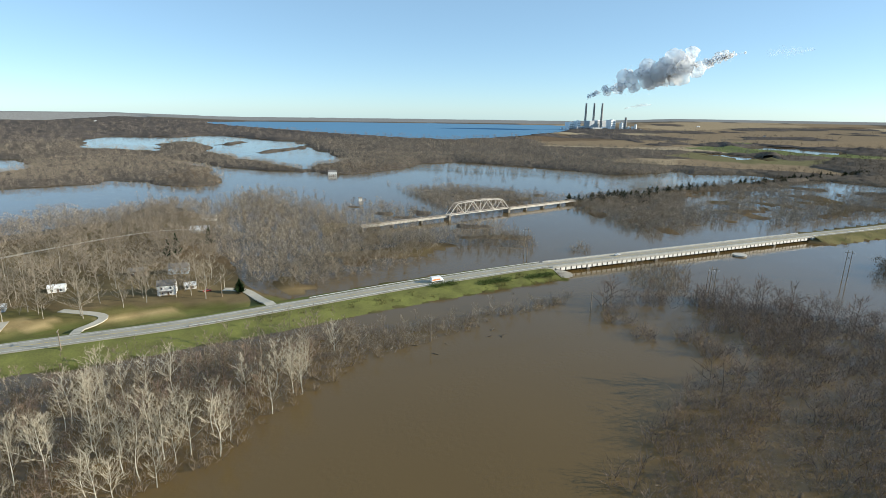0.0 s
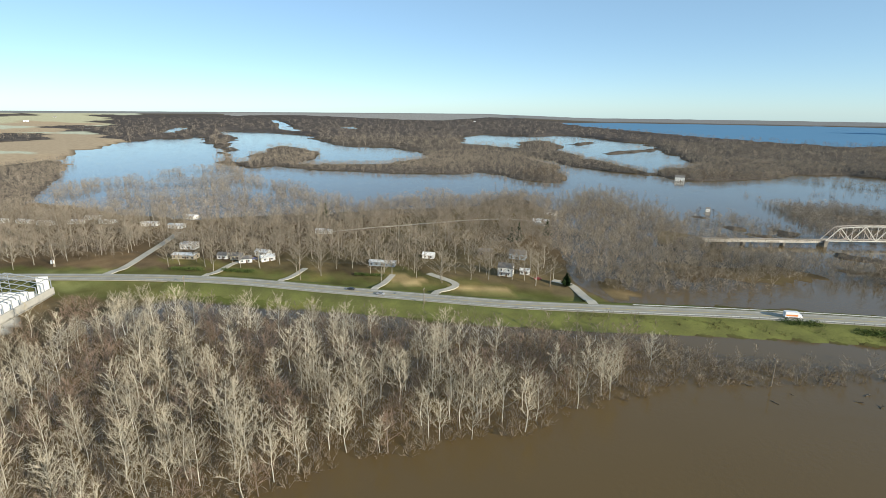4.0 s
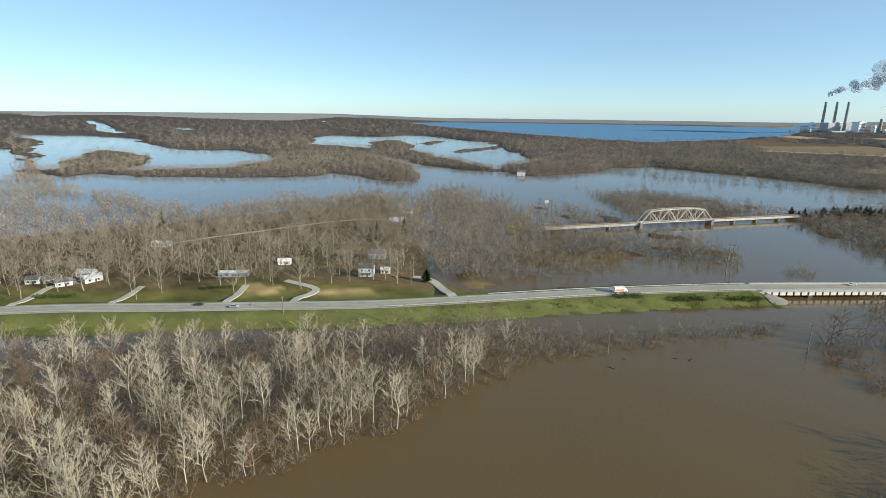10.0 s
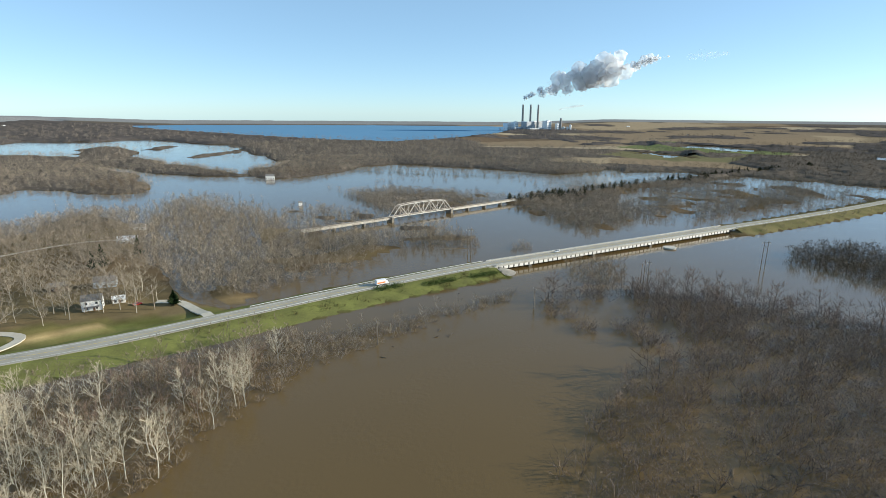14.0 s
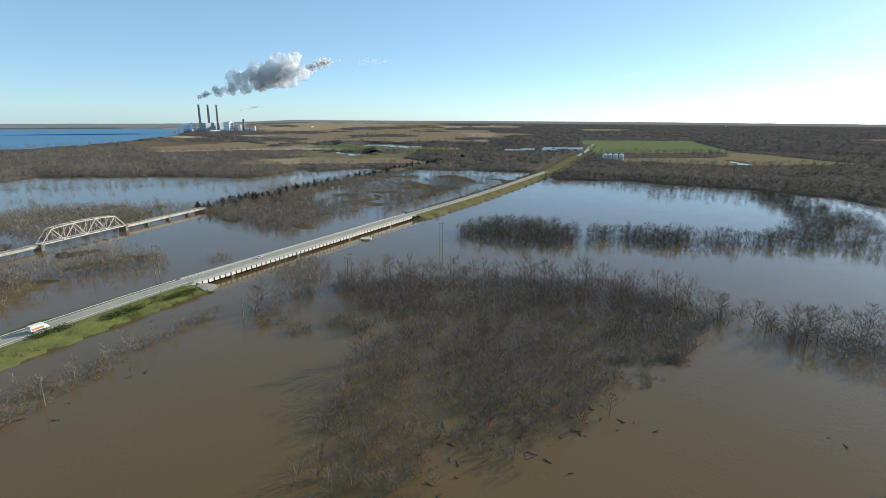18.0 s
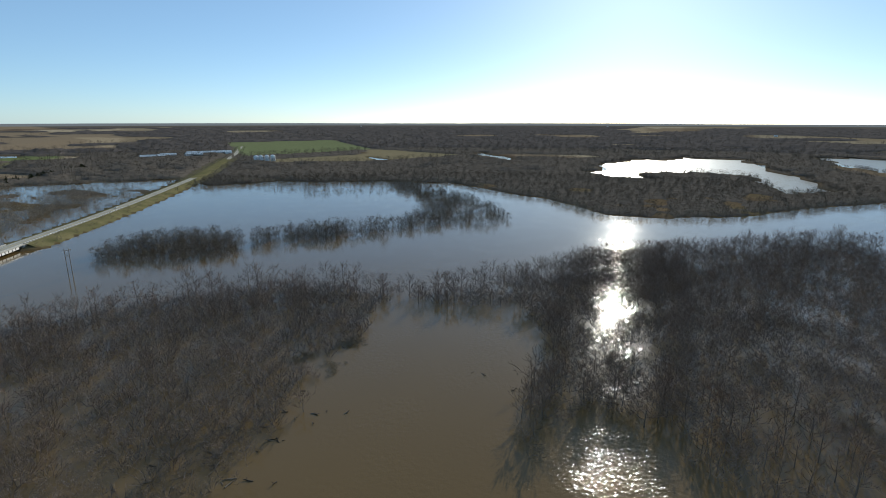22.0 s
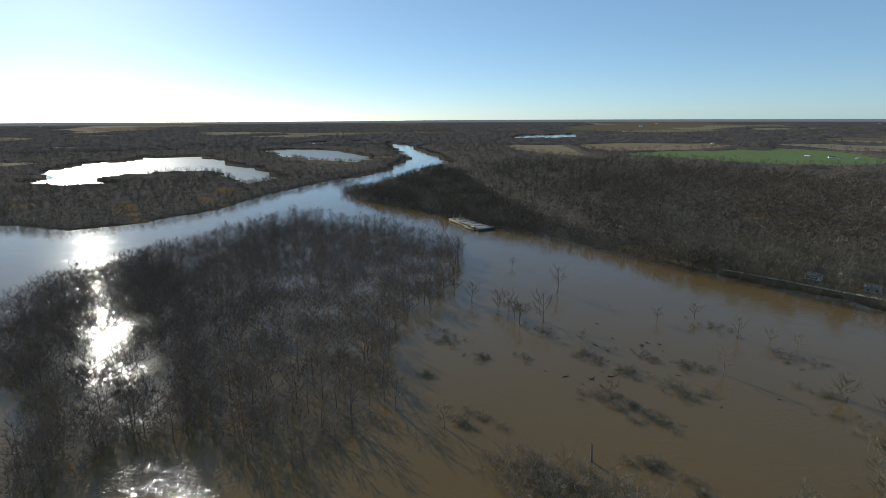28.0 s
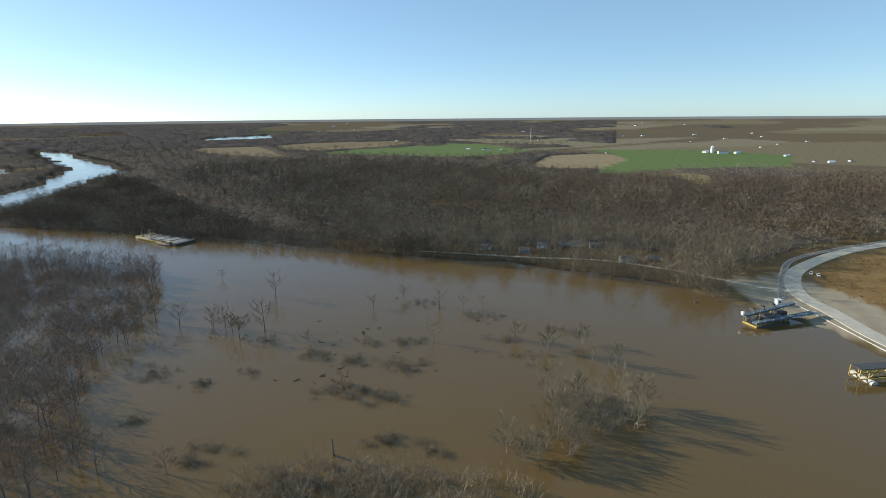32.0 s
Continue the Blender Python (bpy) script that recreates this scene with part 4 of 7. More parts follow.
tall = off_clearing(scatter(poly, 5.2, 146))
bearing = np.degrees(np.arctan2(-tall[:, 0], tall[:, 1]))
tall = tall[(bearing < -91) & (bearing > -99.5) & (np.hypot(tall[:, 0], tall[:, 1]) > 235) & (lattice(tall, 20, 147) > -0.35)]
more = off_clearing(scatter(poly, 4.4, 246))
bearing = np.degrees(np.arctan2(-more[:, 0], more[:, 1]))
more = more[(bearing < -87) & (bearing > -103) & (np.hypot(*more.T) > 175) & (lattice(more, 11, 247) > -0.1)]
plant("channel_saplings", GROVE, with_ground(more), sized(len(more), 0.6, 1.05, 248), WOOD_FLOOD, "slender dark trees crowded in glittering flood water", seed=249)
plant("glint_trees", GROVE, with_ground(tall), sized(len(tall), 0.85, 1.2, 148), WOOD_FLOOD, "crowded dark trees standing in glittering flood water", seed=149)

# yards along the road: big shade trees
spots = off_road(scatter(WOODS["yard_trees"], 14.0, 40), 20)
tree_things("shade_tree", BROAD, with_ground(spots[:290]), sized(len(spots[:290]), 0.75, 1.15, 41), BARK_MID, TWIG_MID, "large bare shade tree on a leaf-strewn yard", "shade trees of the hamlet", 42)

more = off_road(scatter(WOODS["yard_trees"], 8.4, 43), 40)
more = more[lattice(more, 32, 46) > -0.45]
plant("hamlet_trees", SHADE, with_ground(more), sized(len(more), 0.65, 1.15, 44), WOOD_FAR, "bare trees between the houses of the hamlet", seed=45)

# joined woods at middle distance
COTTAGES = ((88.6, -374), (48, -389), (31.6, -391), (9.7, -397), (-11.8, -367), (59, -372), (-30, -372))
for k, (name, gap, lo, hi, kinds, material, label) in enumerate((
        ("shore_grove", 8.0, 0.6, 1.05, SHADE, WOOD_FAR, "bare shade trees crowding the back lane and the shore"),
        ("bridge_clump", 4.6, 0.5, 0.95, FAN, WOOD_PALE, "bare drowned willows in front of the road bridge"),
        ("bridge_bush", 4.5, 0.5, 0.8, FAN, WOOD_PALE, "lone drowned bush beside the bridge"),
        ("rail_back", 8.0, 0.45, 0.8, ISLETREE, WOOD_PALE, "bare flooded trees behind the railway girder"),
        ("truss_isle", 7.0, 0.3, 0.6, FARTREE, WOOD_DARK, "tan thicket standing in water before the truss bridge"),
        ("rail_thicket", 6.5, 0.35, 0.7, FARTREE, WOOD_DARK, "grey thicket standing in brown water beside the railway"),
        ("north_wood", 6.4, 0.35, 0.75, FARTREE, WOOD_FAR, "grey-brown flooded thicket between road and railway"),
        ("west_wood", 4.9, 0.5, 0.75, STAND, WOOD_FAR, "dense brown young wood beside the road"),
        ("west_hedge", 9.5, 0.75, 1.2, PLAINTREE, WOOD_FAR, "belt of bare trees at the field edge"),
        ("peninsula", 6.4, 0.5, 0.95, PLAINTREE, WOOD_FAR, "bare wooded spit in the flood"),
        ("rail_wood", 6.4, 0.55, 1.0, PLAINTREE, WOOD_FAR, "bare flooded woods beside the railway bank"),
        ("rail_wood_north", 6.8, 0.45, 0.85, ISLETREE, WOOD_FAR, "bare thicket beyond the railway bridge"),
        ("reed_bank", 5.0, 0.5, 0.9, LOWFAN, WOOD_PALE, "tan thicket in the flooded river"),
        ("bay_thicket", 4.8, 0.5, 1.1, ISLETREE, WOOD_SHADED, "dark thicket in the flooded bay"),
        ("bay_row", 4.6, 0.5, 1.15, ISLETREE, WOOD_SHADED, "row of dark bare trees in the flooded bay"),
        ("bay_spit", 5.8, 0.45, 1.0, ISLETREE, WOOD_SHADED, "dark scattered trees on a drowned spit"),
        ("bay_shallows", 8.5, 0.35, 0.75, PLAINTREE, WOOD_SHADED, "low brush barely above the flooded bay"),
        ("river_tip_wood", 7.0, 0.9, 1.5, ISLETREE, WOOD_SHADED, "dark bare woods along the river bank"),
        ("bank_wood", 11, 1.1, 1.8, ISLETREE, WOOD_SHADED, "dense bare woods behind the river bank"),
        ("upper_wood", 12, 1.0, 1.6, PLAINTREE, WOOD_SHADED, "bare upland woods beyond the river"),
        ("emb_wood", 6, 0.3, 0.6, ISLETREE, WOOD_FAR, "scrub along the far causeway"),
        ("south_flooded", 4.2, 0.5, 0.85, FAN, WOOD_PALE, "drowned saplings in brown water"),
        ("south_edge", 3.6, 0.45, 0.85, FAN, WOOD_PALE, "bare drowned brush below the drone"),
        ("south_clump", 4.2, 0.4, 0.9, FAN, WOOD_PALE, "pale brush between drowned trees"))):
    poly = WOODS[name]
    if name in ("river_tip_wood", "bank_wood"):
        poly = np.concatenate([poly + (0, 9), poly[:1]])
    spots = off_road(scatter(poly, gap, 60 + k), 14)
    if name in ("bay_spit", "bay_row", "bay_shallows", "south_clump"):
        spots = spots[lattice(spots, 24, 90 + k) > -0.4]
    if name == "rail_wood":
        spots = spots[(lattice(spots, 50, 190) + 0.6 * lattice(spots, 21, 191) > -0.22) | (height(spots) > 0.05)]
    if name == "upper_wood":
        spots = spots[~inside(spots, WOODS["bank_wood"]) & ~inside(spots, WOODS["river_tip_wood"])]
    ragged = line_distance(spots, poly, True) / 12 + 0.35 > np.random.RandomState(300 + k).rand(len(spots))
    spots = spots[ragged]
    for c in COVERS.values():
        spots = spots[~inside(spots, c)]
    if name == "bank_wood":
        rr = np.hypot(spots[:, 0], spots[:, 1])
        edge_row = np.concatenate([spots[rr < 425], scatter(poly, 7.0, 113)])
        edge_row = edge_row[np.hypot(edge_row[:, 0], edge_row[:, 1]) < 425]
        for hx, hy in COTTAGES:
            edge_row = edge_row[(np.abs(edge_row[:, 0] - hx * (edge_row[:, 1] / hy)) > 5.5) | (edge_row[:, 1] < hy)]
        plant("bank_trees", SHADE, with_ground(edge_row), sized(len(edge_row), 0.75, 1.4, 110), WOOD_DARK, "pale bare trees along the river bank", seed=111)
        spots = spots[rr >= 425]
    size = sized(len(spots), lo, hi, 70 + k)
    if name == "rail_wood":
        size = size * np.where(lattice(spots, 50, 190) + 0.6 * lattice(spots, 21, 191) > -0.22, 1.1, 0.4)
    if name in ("bank_wood", "upper_wood", "river_tip_wood"):
        size = size * (1 + 0.3 * lattice(spots, 38, 410 + k))
        grey = lattice(spots, 26, 420 + k) > 0.4
        plant(name, kinds, with_ground(spots[grey]), size[grey], WOOD_DARK, "greyer bare crowns among the dark river woods", seed=430 + k)
        spots, size = spots[~grey], size[~grey]
    if len(spots):
        plant("woods_" + name if name == "peninsula" else name, kinds, with_ground(spots), size, material, label, seed=80 + k)

shore = scatter(np.array([(173, -341), (123, -342), (55, -343), (26, -332), (-19, -331), (-41, -320), (-64, -302), (-62, -330), (-23, -353), (6, -359), (58, -353), (120, -351), (170, -352)], float), 3.8, 150)
shore = shore[lattice(shore, 13, 154) > -0.5]
plant("shore_brush", FARTREE, with_ground(shore), sized(len(shore), 0.35, 0.95, 151), WOOD_DARK, "tangled brush and young trees on the river bank", "brush", seed=152)
thick = off_road(scatter(WOODS["north_wood"], 6.4, 140), 14)
thick = thick[lattice(thick, 24, 146) > -0.25]
plant("north_thicket", SHRUB, with_ground(thick), sized(len(thick), 0.6, 1.3, 141), WOOD_FAR, "tangled grey-brown thicket in the flooded wood", "brush", seed=142)

taller = off_road(scatter(WOODS["north_wood"], 10, 143), 16)
plant("north_trees", MID, with_ground(taller), sized(len(taller), 0.5, 0.9, 144), WOOD_PALE, "pale bare trees rising out of the flooded thicket", seed=145)

# woods of the northern flood plain, between the channels
q = scatter(LANDS["north_plain"], 9.4, 160)
q = q[(np.hypot(*q.T) < 1250) & (height(q) > 0.12) & ~inside(q, WOODS["drowned_grove"]) & ~inside(q, WOODS["yard_trees"]) & ~inside(q, WOODS["shore_grove"]) & (lattice(q, 34, 161) > -0.8)]
plant("plain_woods", PLAINTREE, with_ground(q), sized(len(q), 0.55, 1.0, 162), WOOD_FAR, "bare grey-brown woods on low islands in the flood", seed=163)
q = scatter(WOODS["drowned_grove"], 7.6, 164)
q = q[(lattice(q, 55, 165) + 0.5 * lattice(q, 22, 166) > -0.2) & np.array([not any(inside(a[None], c)[0] for c in POOLS.values()) for a in q]) & (line_distance(q, ROAD) > 14)]
plant("drowned_grove", PLAINTREE, with_ground(q), sized(len(q), 0.5, 1.0, 167), WOOD_FAR, "scattered bare trees standing in blue flood water", seed=168)
q = np.concatenate([np.linspace(a, b, max(2, int(np.hypot(*(b - a)) / 6)), endpoint=False) for c in POOLS.values() for a, b in zip(c, np.roll(c, -1, 0))])
q = q + np.random.RandomState(169).uniform(-9, 9, q.shape)
hh = height(q)
q = q[(hh > 0.08) & (hh < 0.9) & (np.hypot(*q.T) < 1500)]
plant("pool_edge_trees", PLAINTREE, with_ground(q), sized(len(q), 0.3, 0.8, 170), WOOD_FAR, "bare trees and brush along flooded channels", seed=171)

q = np.concatenate([np.linspace(a, b, max(2, int(np.hypot(*(b - a)) / 5)), endpoint=False) for c in POOLS.values() for a, b in zip(c, np.roll(c, -1, 0))])
q = q + np.random.RandomState(172).uniform(-20, 20, q.shape)
hh = height(q)
q = q[(hh > -2.2) & (hh < 0.08) & (np.hypot(*q.T) < 1300) & (lattice(q, 40, 173) > -0.1)]
plant("shallows_trees", PLAINTREE, np.concatenate([q, np.full((len(q), 1), -0.8)], 1), sized(len(q), 0.3, 0.75, 174), WOOD_FAR, "bare trees standing in the flooded shallows", seed=175)

# woods of the far country: rings of clumps that grow coarser outwards
rng = np.random.RandomState(77)
far = []
r = 640.0
while r < 4900:
    step = max(12.5, r * 0.0135) if r < 1900 else r * 0.016
    n = int(2 * math.pi * r / step)
    a = (np.arange(n) + rng.uniform(-0.45, 0.45, n)) / n * 2 * math.pi
    q = r + rng.uniform(-0.5, 0.5, n) * step
    far.append(np.stack([-np.sin(a) * q, np.cos(a) * q, np.full(n, step)], 1))
    r += step * 1.25
far = np.concatenate(far)
p = far[:, :2]
bearing = np.degrees(np.arctan2(-p[:, 0], p[:, 1]))
keep = ~far_open(p)
hh = height(p)
keep &= hh > 0.25
for c in (*COVERS.values(), *PONDS.values()):
    keep &= ~inside(p, c)
for name in ("west_hedge", "bank_wood", "upper_wood", "river_tip_wood", "peninsula", "rail_wood", "yard_trees", "west_wood"):
    keep &= ~inside(p, WOODS[name])
keep &= (line_distance(p, ROAD) > 25) & ((bearing < 112) | (np.abs(bearing) > 140)) & (rng.rand(len(p)) > 0.06)
pp, st, hh = p[keep], far[keep, 2], hh[keep]
size = np.clip(st / 14, 0.95, 2.4) * rng.uniform(0.8, 1.15, len(pp))
vs = np.concatenate([pp, hh[:, None]], 1)


def canopy(name, r0, r1, turns, ratio, tall, label, seed):
    """Closed far woods: one lumpy roof of crowns over every wooded cell, falling to the ground at its edges."""
    na, nr = turns, int(math.log(r1 / r0) / ratio) + 1
    ang, rd = np.meshgrid(np.arange(na) / na * 2 * math.pi, r0 * (r1 / r0) ** (np.arange(nr) / (nr - 1)))
    rg = np.random.RandomState(seed)
    ang, rd = ang + rg.uniform(-0.3, 0.3, ang.shape) * 2 * math.pi / na, rd * (1 + rg.uniform(-0.3, 0.3, rd.shape) * ratio)
    q = np.stack([-np.sin(ang).ravel() * rd.ravel(), np.cos(ang).ravel() * rd.ravel()], 1)
    g = height(q)
    ok = wooded(q, g).reshape(nr, na)
    fill = ok & np.roll(ok, 1, 1) & np.roll(ok, -1, 1)
    fill[1:-1] &= ok[2:] & ok[:-2]
    fill[0], fill[-1] = False, False
    deep = fill.copy()
    for _ in range(2):
        deep &= np.roll(deep, 1, 1) & np.roll(deep, -1, 1)
        deep[1:-1] &= deep[2:] & deep[:-2]
    lump = np.where(deep, 1.0, 0.6) * np.clip((rd - 500) / 700, 0.3, 1) * tall * (0.55 + 0.45 * rg.rand(*ok.shape)) * (1 + 0.25 * lattice(q, 70, seed).reshape(nr, na))
    z = g.reshape(nr, na) + np.where(fill, lump, np.where(ok, 0.15 * lump, -1.0))
    i, j = np.meshgrid(np.arange(nr - 1), np.arange(na), indexing="ij")
    j2 = (j + 1) % na
    cell = (ok[i, j].astype(int) + ok[i + 1, j] + ok[i, j2] + ok[i + 1, j2]) >= 3
    f = np.stack([i * na + j, (i + 1) * na + j, (i + 1) * na + j2, i * na + j2], -1)[cell]
    used, back = np.unique(f, return_inverse=True)
    v = np.concatenate([q, z.reshape(-1, 1)], 1)[used]
    return tagged(link_mesh(name, v, back.reshape(-1, 4), CANOPY if r0 < 1800 else CANOPY_D, smooth=True), label, "trees", kind="stuff")


def wooded(q, g):
    r = np.hypot(q[:, 0], q[:, 1])
    b = np.degrees(np.arctan2(-q[:, 0], q[:, 1]))
    ok = ~far_open(q) & (g > 0.3) & (line_distance(q, ROAD) > 25)
    for c in (*COVERS.values(), *PONDS.values()):
        ok &= ~inside(q, c)
    for n in ("drowned_grove", "peninsula", "rail_wood", "yard_trees", "west_wood", "north_wood", "near_forest"):
        ok &= ~inside(q, WOODS[n])
    ok &= ~((b > 58) & (b < 146) & (r < 900)) & ~((b > 112) & (b < 140))
    ok &= line_distance(q, [(-300, -560), (-206, -473), (-160, -431), (-126, -388), (-105, -340), (-90, -300)]) > 22
    ok &= line_distance(q, [(-90, -330), (10, -385), (110, -368), (200, -362)]) > 14
    ok |= inside(q, WOODS["west_hedge"])
    return ok & (r < 4350) & (lattice(q, 46, 91) + 0.5 * lattice(q, 17, 92) > -0.85)


canopy("far_canopy", 400.0, 1900.0, 1150, 0.0075, 6.5, "closed leafless woods on the far flood plain", 31)
canopy("distant_canopy", 1900.0, 4400.0, 1300, 0.0075, 9.0, "leafless woods fading towards the horizon", 32)
keep2 = (st < 60) & (np.hypot(pp[:, 0], pp[:, 1]) > 900)
q = scatter(np.array([(-400.0, -1000.0), (1000, -1000), (1000, 1000), (-400, 1000)]), 10.5, 41)
b = np.degrees(np.arctan2(-q[:, 0], q[:, 1]))
q = q[(np.hypot(*q.T) < 960) & (np.hypot(*q.T) > 430) & wooded(q, height(q)) & ~inside(q, WOODS["bank_wood"]) & ~inside(q, WOODS["river_tip_wood"]) & ~inside(q, WOODS["upper_wood"])]
plant("river_woods", PLAINTREE, with_ground(q), sized(len(q), 0.6, 1.1, 42), WOOD_SHADED, "dark bare woods covering the low ground beyond the river", seed=43)
# crowns toward the sun take the darker copy: backlight put into the colour
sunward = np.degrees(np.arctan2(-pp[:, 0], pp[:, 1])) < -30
for side, material, note in ((~sunward, WOOD_FAR, "bare crowns standing out of the far woods"), (sunward, WOOD_SHADED, "far crowns beyond the river, darkened as seen against the sun")):
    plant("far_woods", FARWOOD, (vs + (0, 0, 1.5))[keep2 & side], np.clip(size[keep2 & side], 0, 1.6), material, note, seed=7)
# a fringe of trees along the far shore
q = LANDS["far_side"]
q = np.concatenate([np.linspace(a, b, max(2, int(np.hypot(*(b - a)) / 4.5)), endpoint=False) for a, b in zip(q[:-1], q[1:]) if np.hypot(*a) < 1250 and np.hypot(*b) < 1250])
q = np.concatenate([q, q, q]) + np.random.RandomState(19).uniform(-9, 9, (3 * len(q), 2))
hh = height(q)
q = q[(hh > -0.9) & (hh < 2.2) & (lattice(q, 30, 93) > -0.8) & (line_distance(q, [(-95, -300), (-60, -270), (-113, -243)]) > 22)]
for c in ("landing_gravel", "landing_field"):
    q = q[~inside(q, COVERS[c])]
near_q = np.hypot(*q.T) < 480
plant("shore_fringe", FARTREE, with_ground(q[near_q]), sized(int(near_q.sum()), 0.25, 0.8, 20), WOOD_DARK, "bushes and young trees along the river bank", seed=21)
plant("far_shore_fringe", PLAINTREE, with_ground(q[~near_q]), sized(int((~near_q).sum()), 0.35, 0.85, 22), WOOD_DARK, "bare trees standing along the far shore", seed=23)

# trees along the upper river and the pools
edge = []
for name in ("upper_river", "glint_pond", "oxbow"):
    c = PONDS[name]
    for a, b in zip(c, np.roll(c, -1, 0)):
        edge.append(np.linspace(a, b, max(2, int(np.hypot(*(b - a)) / 5.5)), endpoint=False))
q = np.concatenate(edge)
q = np.concatenate([q, q, q]) + np.random.RandomState(25).uniform(-9, 9, (3 * len(q), 2))
hh = height(q)
q = q[(hh > 0.3) & (np.hypot(*q.T) > 560)]
plant("pool_fringe", PLAINTREE, with_ground(q), sized(len(q), 0.35, 0.75, 26), WOOD_SHADED, "dark bare trees lining the upper river and pools", seed=27)

# scrub on the causeway beyond the bridge
q = np.array(ROAD, float)
q = q[q[:, 0] > 280][:8]
line = np.concatenate([np.linspace(a, b, int(np.hypot(*(b - a)) / 3.2), endpoint=False) for a, b in zip(q[:-1], q[1:])])
side = np.random.RandomState(15).uniform(9.5, 19, len(line)) * np.random.RandomState(16).choice((-1, 1), len(line))
line = line + np.array((-0.45, 0.89)) * side[:, None]
plant("causeway_scrub", ISLETREE, with_ground(line), sized(len(line), 0.16, 0.42, 17), WOOD_DARK, "low brown scrub on the causeway slopes", "scrub", seed=18)
# dark cedars along the railway bank
q = np.array(RAIL_BANK, float)
line = np.concatenate([np.linspace(a, b, 45, endpoint=False) for a, b in zip(q[:-1], q[1:])])
line = line + np.random.RandomState(5).uniform(-9, 9, line.shape)
line = line[line_distance(line, RAIL_BANK) > 2.5]


def cedar_kind(rng, tall, wide, count):
    s = Shape()
    for k in range(count):
        u = rng.random() ** 0.8
        a = rng.uniform(0, 6.283)
        q = wide * 0.5 * (1 - u) * rng.uniform(0.3, 1)
        p = Vector((math.cos(a) * q * 0.3, math.sin(a) * q * 0.3, u * tall))
        s.twig(p, Vector((math.cos(a), math.sin(a), rng.uniform(0.0, 0.9))).normalized(), max(0.5, q * 1.3), 0.75, rng)
    return s.arrays()


CEDAR = [cedar_kind(random.Random(560 + k), 7, 8.5, 130) for k in range(4)]
plant("cedar_row", CEDAR, with_ground(line), sized(len(line), 0.75, 1.35, 6), CEDAR_FAR, "dark evergreen cedars along the railway bank", seed=12)

# ---- building helpers ----
def box(bm, c, s, rz=0.0, tilt=None):
    m = Matrix.Translation(c) @ Matrix.Rotation(rz, 4, "Z") @ (tilt or Matrix()) @ Matrix.Diagonal((*s, 1))
    bmesh.ops.create_cube(bm, size=1.0, matrix=m)
    return bm


def beam(bm, p, q, w, h=None):
    p, q = Vector(p), Vector(q)
    d = q - p
    m = Matrix.Translation((p + q) / 2) @ d.to_track_quat("X", "Z").to_matrix().to_4x4() @ Matrix.Diagonal((d.length, w, h or w, 1))
    bmesh.ops.create_cube(bm, size=1.0, matrix=m)
    return bm


def rod(bm, p, q, r1, r2=None, sides=8):
    p, q = Vector(p), Vector(q)
    d = q - p
    m = Matrix.Translation((p + q) / 2) @ d.to_track_quat("Z", "Y").to_matrix().to_4x4()
    bmesh.ops.create_cone(bm, cap_ends=True, segments=sides, radius1=r1, radius2=r1 if r2 is None else r2, depth=d.length, matrix=m)
    return bm


def prism(bm, w, d, z0, rise, over=0.3, c=(0, 0)):
    """A gable roof along x, with overhang and thickness."""
    x, y = w / 2 + over, d / 2 + over
    vs = [bm.verts.new((c[0] + a, c[1] + b, z)) for a in (-x, x) for b, z in ((-y, z0 - 0.12), (0, z0 + rise), (y, z0 - 0.12), (y, z0 - 0.3), (0, z0 + rise - 0.2), (-y, z0 - 0.3))]
    for k in range(6):
        n = (k + 1) % 6
        bm.faces.new((vs[k], vs[n], vs[6 + n], vs[6 + k]))
    bm.faces.new(vs[:6]), bm.faces.new(vs[6:][::-1])
    bmesh.ops.recalc_face_normals(bm, faces=bm.faces[:])
    return bm


def part(name, bm, material, parent, label="", at=None):
    me = bpy.data.meshes.new(name)
    bm.to_mesh(me), bm.free()
    me.materials.append(material)
    return piece(name, me, parent, at, label)


def piece(name, me, parent, at=None, label=""):
    ob = new(name, me)
    ob.parent = parent
    if at is not None:
        ob.matrix_basis = at
    if label:
        tagged(ob, label)
    return ob


def B():
    return bmesh.new()


def thing(name, x, y, z, rz, label, category, group="", kind=""):
    root = new(name)
    root.matrix_basis = pose(x, y, z, 0, 0, rz)
    return tagged(root, label, category, group, kind)


ASPHALT = mat("asphalt", (0.37, 0.345, 0.29), (0.29, 0.27, 0.225), 0.15, 0.9, fine=20, space="world")
CONCRETE = mat("concrete", (0.52, 0.49, 0.43), (0.40, 0.375, 0.33), 0.3, 0.85, bump=0.2)
GRAVEL = mat("gravel", (0.52, 0.48, 0.4), (0.4, 0.365, 0.3), 0.25, 0.95, fine=15, space="world")
BALLAST = mat("ballast", (0.42, 0.385, 0.335), (0.3, 0.275, 0.24), 0.5, 0.95, fine=15, space="world")
LINE_W = mat("line_white", (0.72, 0.72, 0.69), (0.55, 0.55, 0.52), 0.8, 0.7, space="world")
LINE_Y = mat("line_yellow", (0.62, 0.45, 0.08), (0.45, 0.33, 0.07), 0.8, 0.7, space="world")
ZINC = mat("galvanised", (0.62, 0.62, 0.60), (0.48, 0.48, 0.46), 0.6, 0.5, metal=0.4)
STEEL_W = mat("steel_white", (0.80, 0.78, 0.73), (0.62, 0.59, 0.54), 0.25, 0.6)
STEEL_T = mat("steel_truss", (0.66, 0.63, 0.57), (0.42, 0.375, 0.32), 0.3, 0.65)
STEEL_RUST = mat("steel_weathered", (0.50, 0.45, 0.39), (0.27, 0.21, 0.165), 0.35, 0.75)
RAIL_STEEL = mat("rail_steel", (0.58, 0.54, 0.47), (0.38, 0.34, 0.29), 0.3, 0.7)
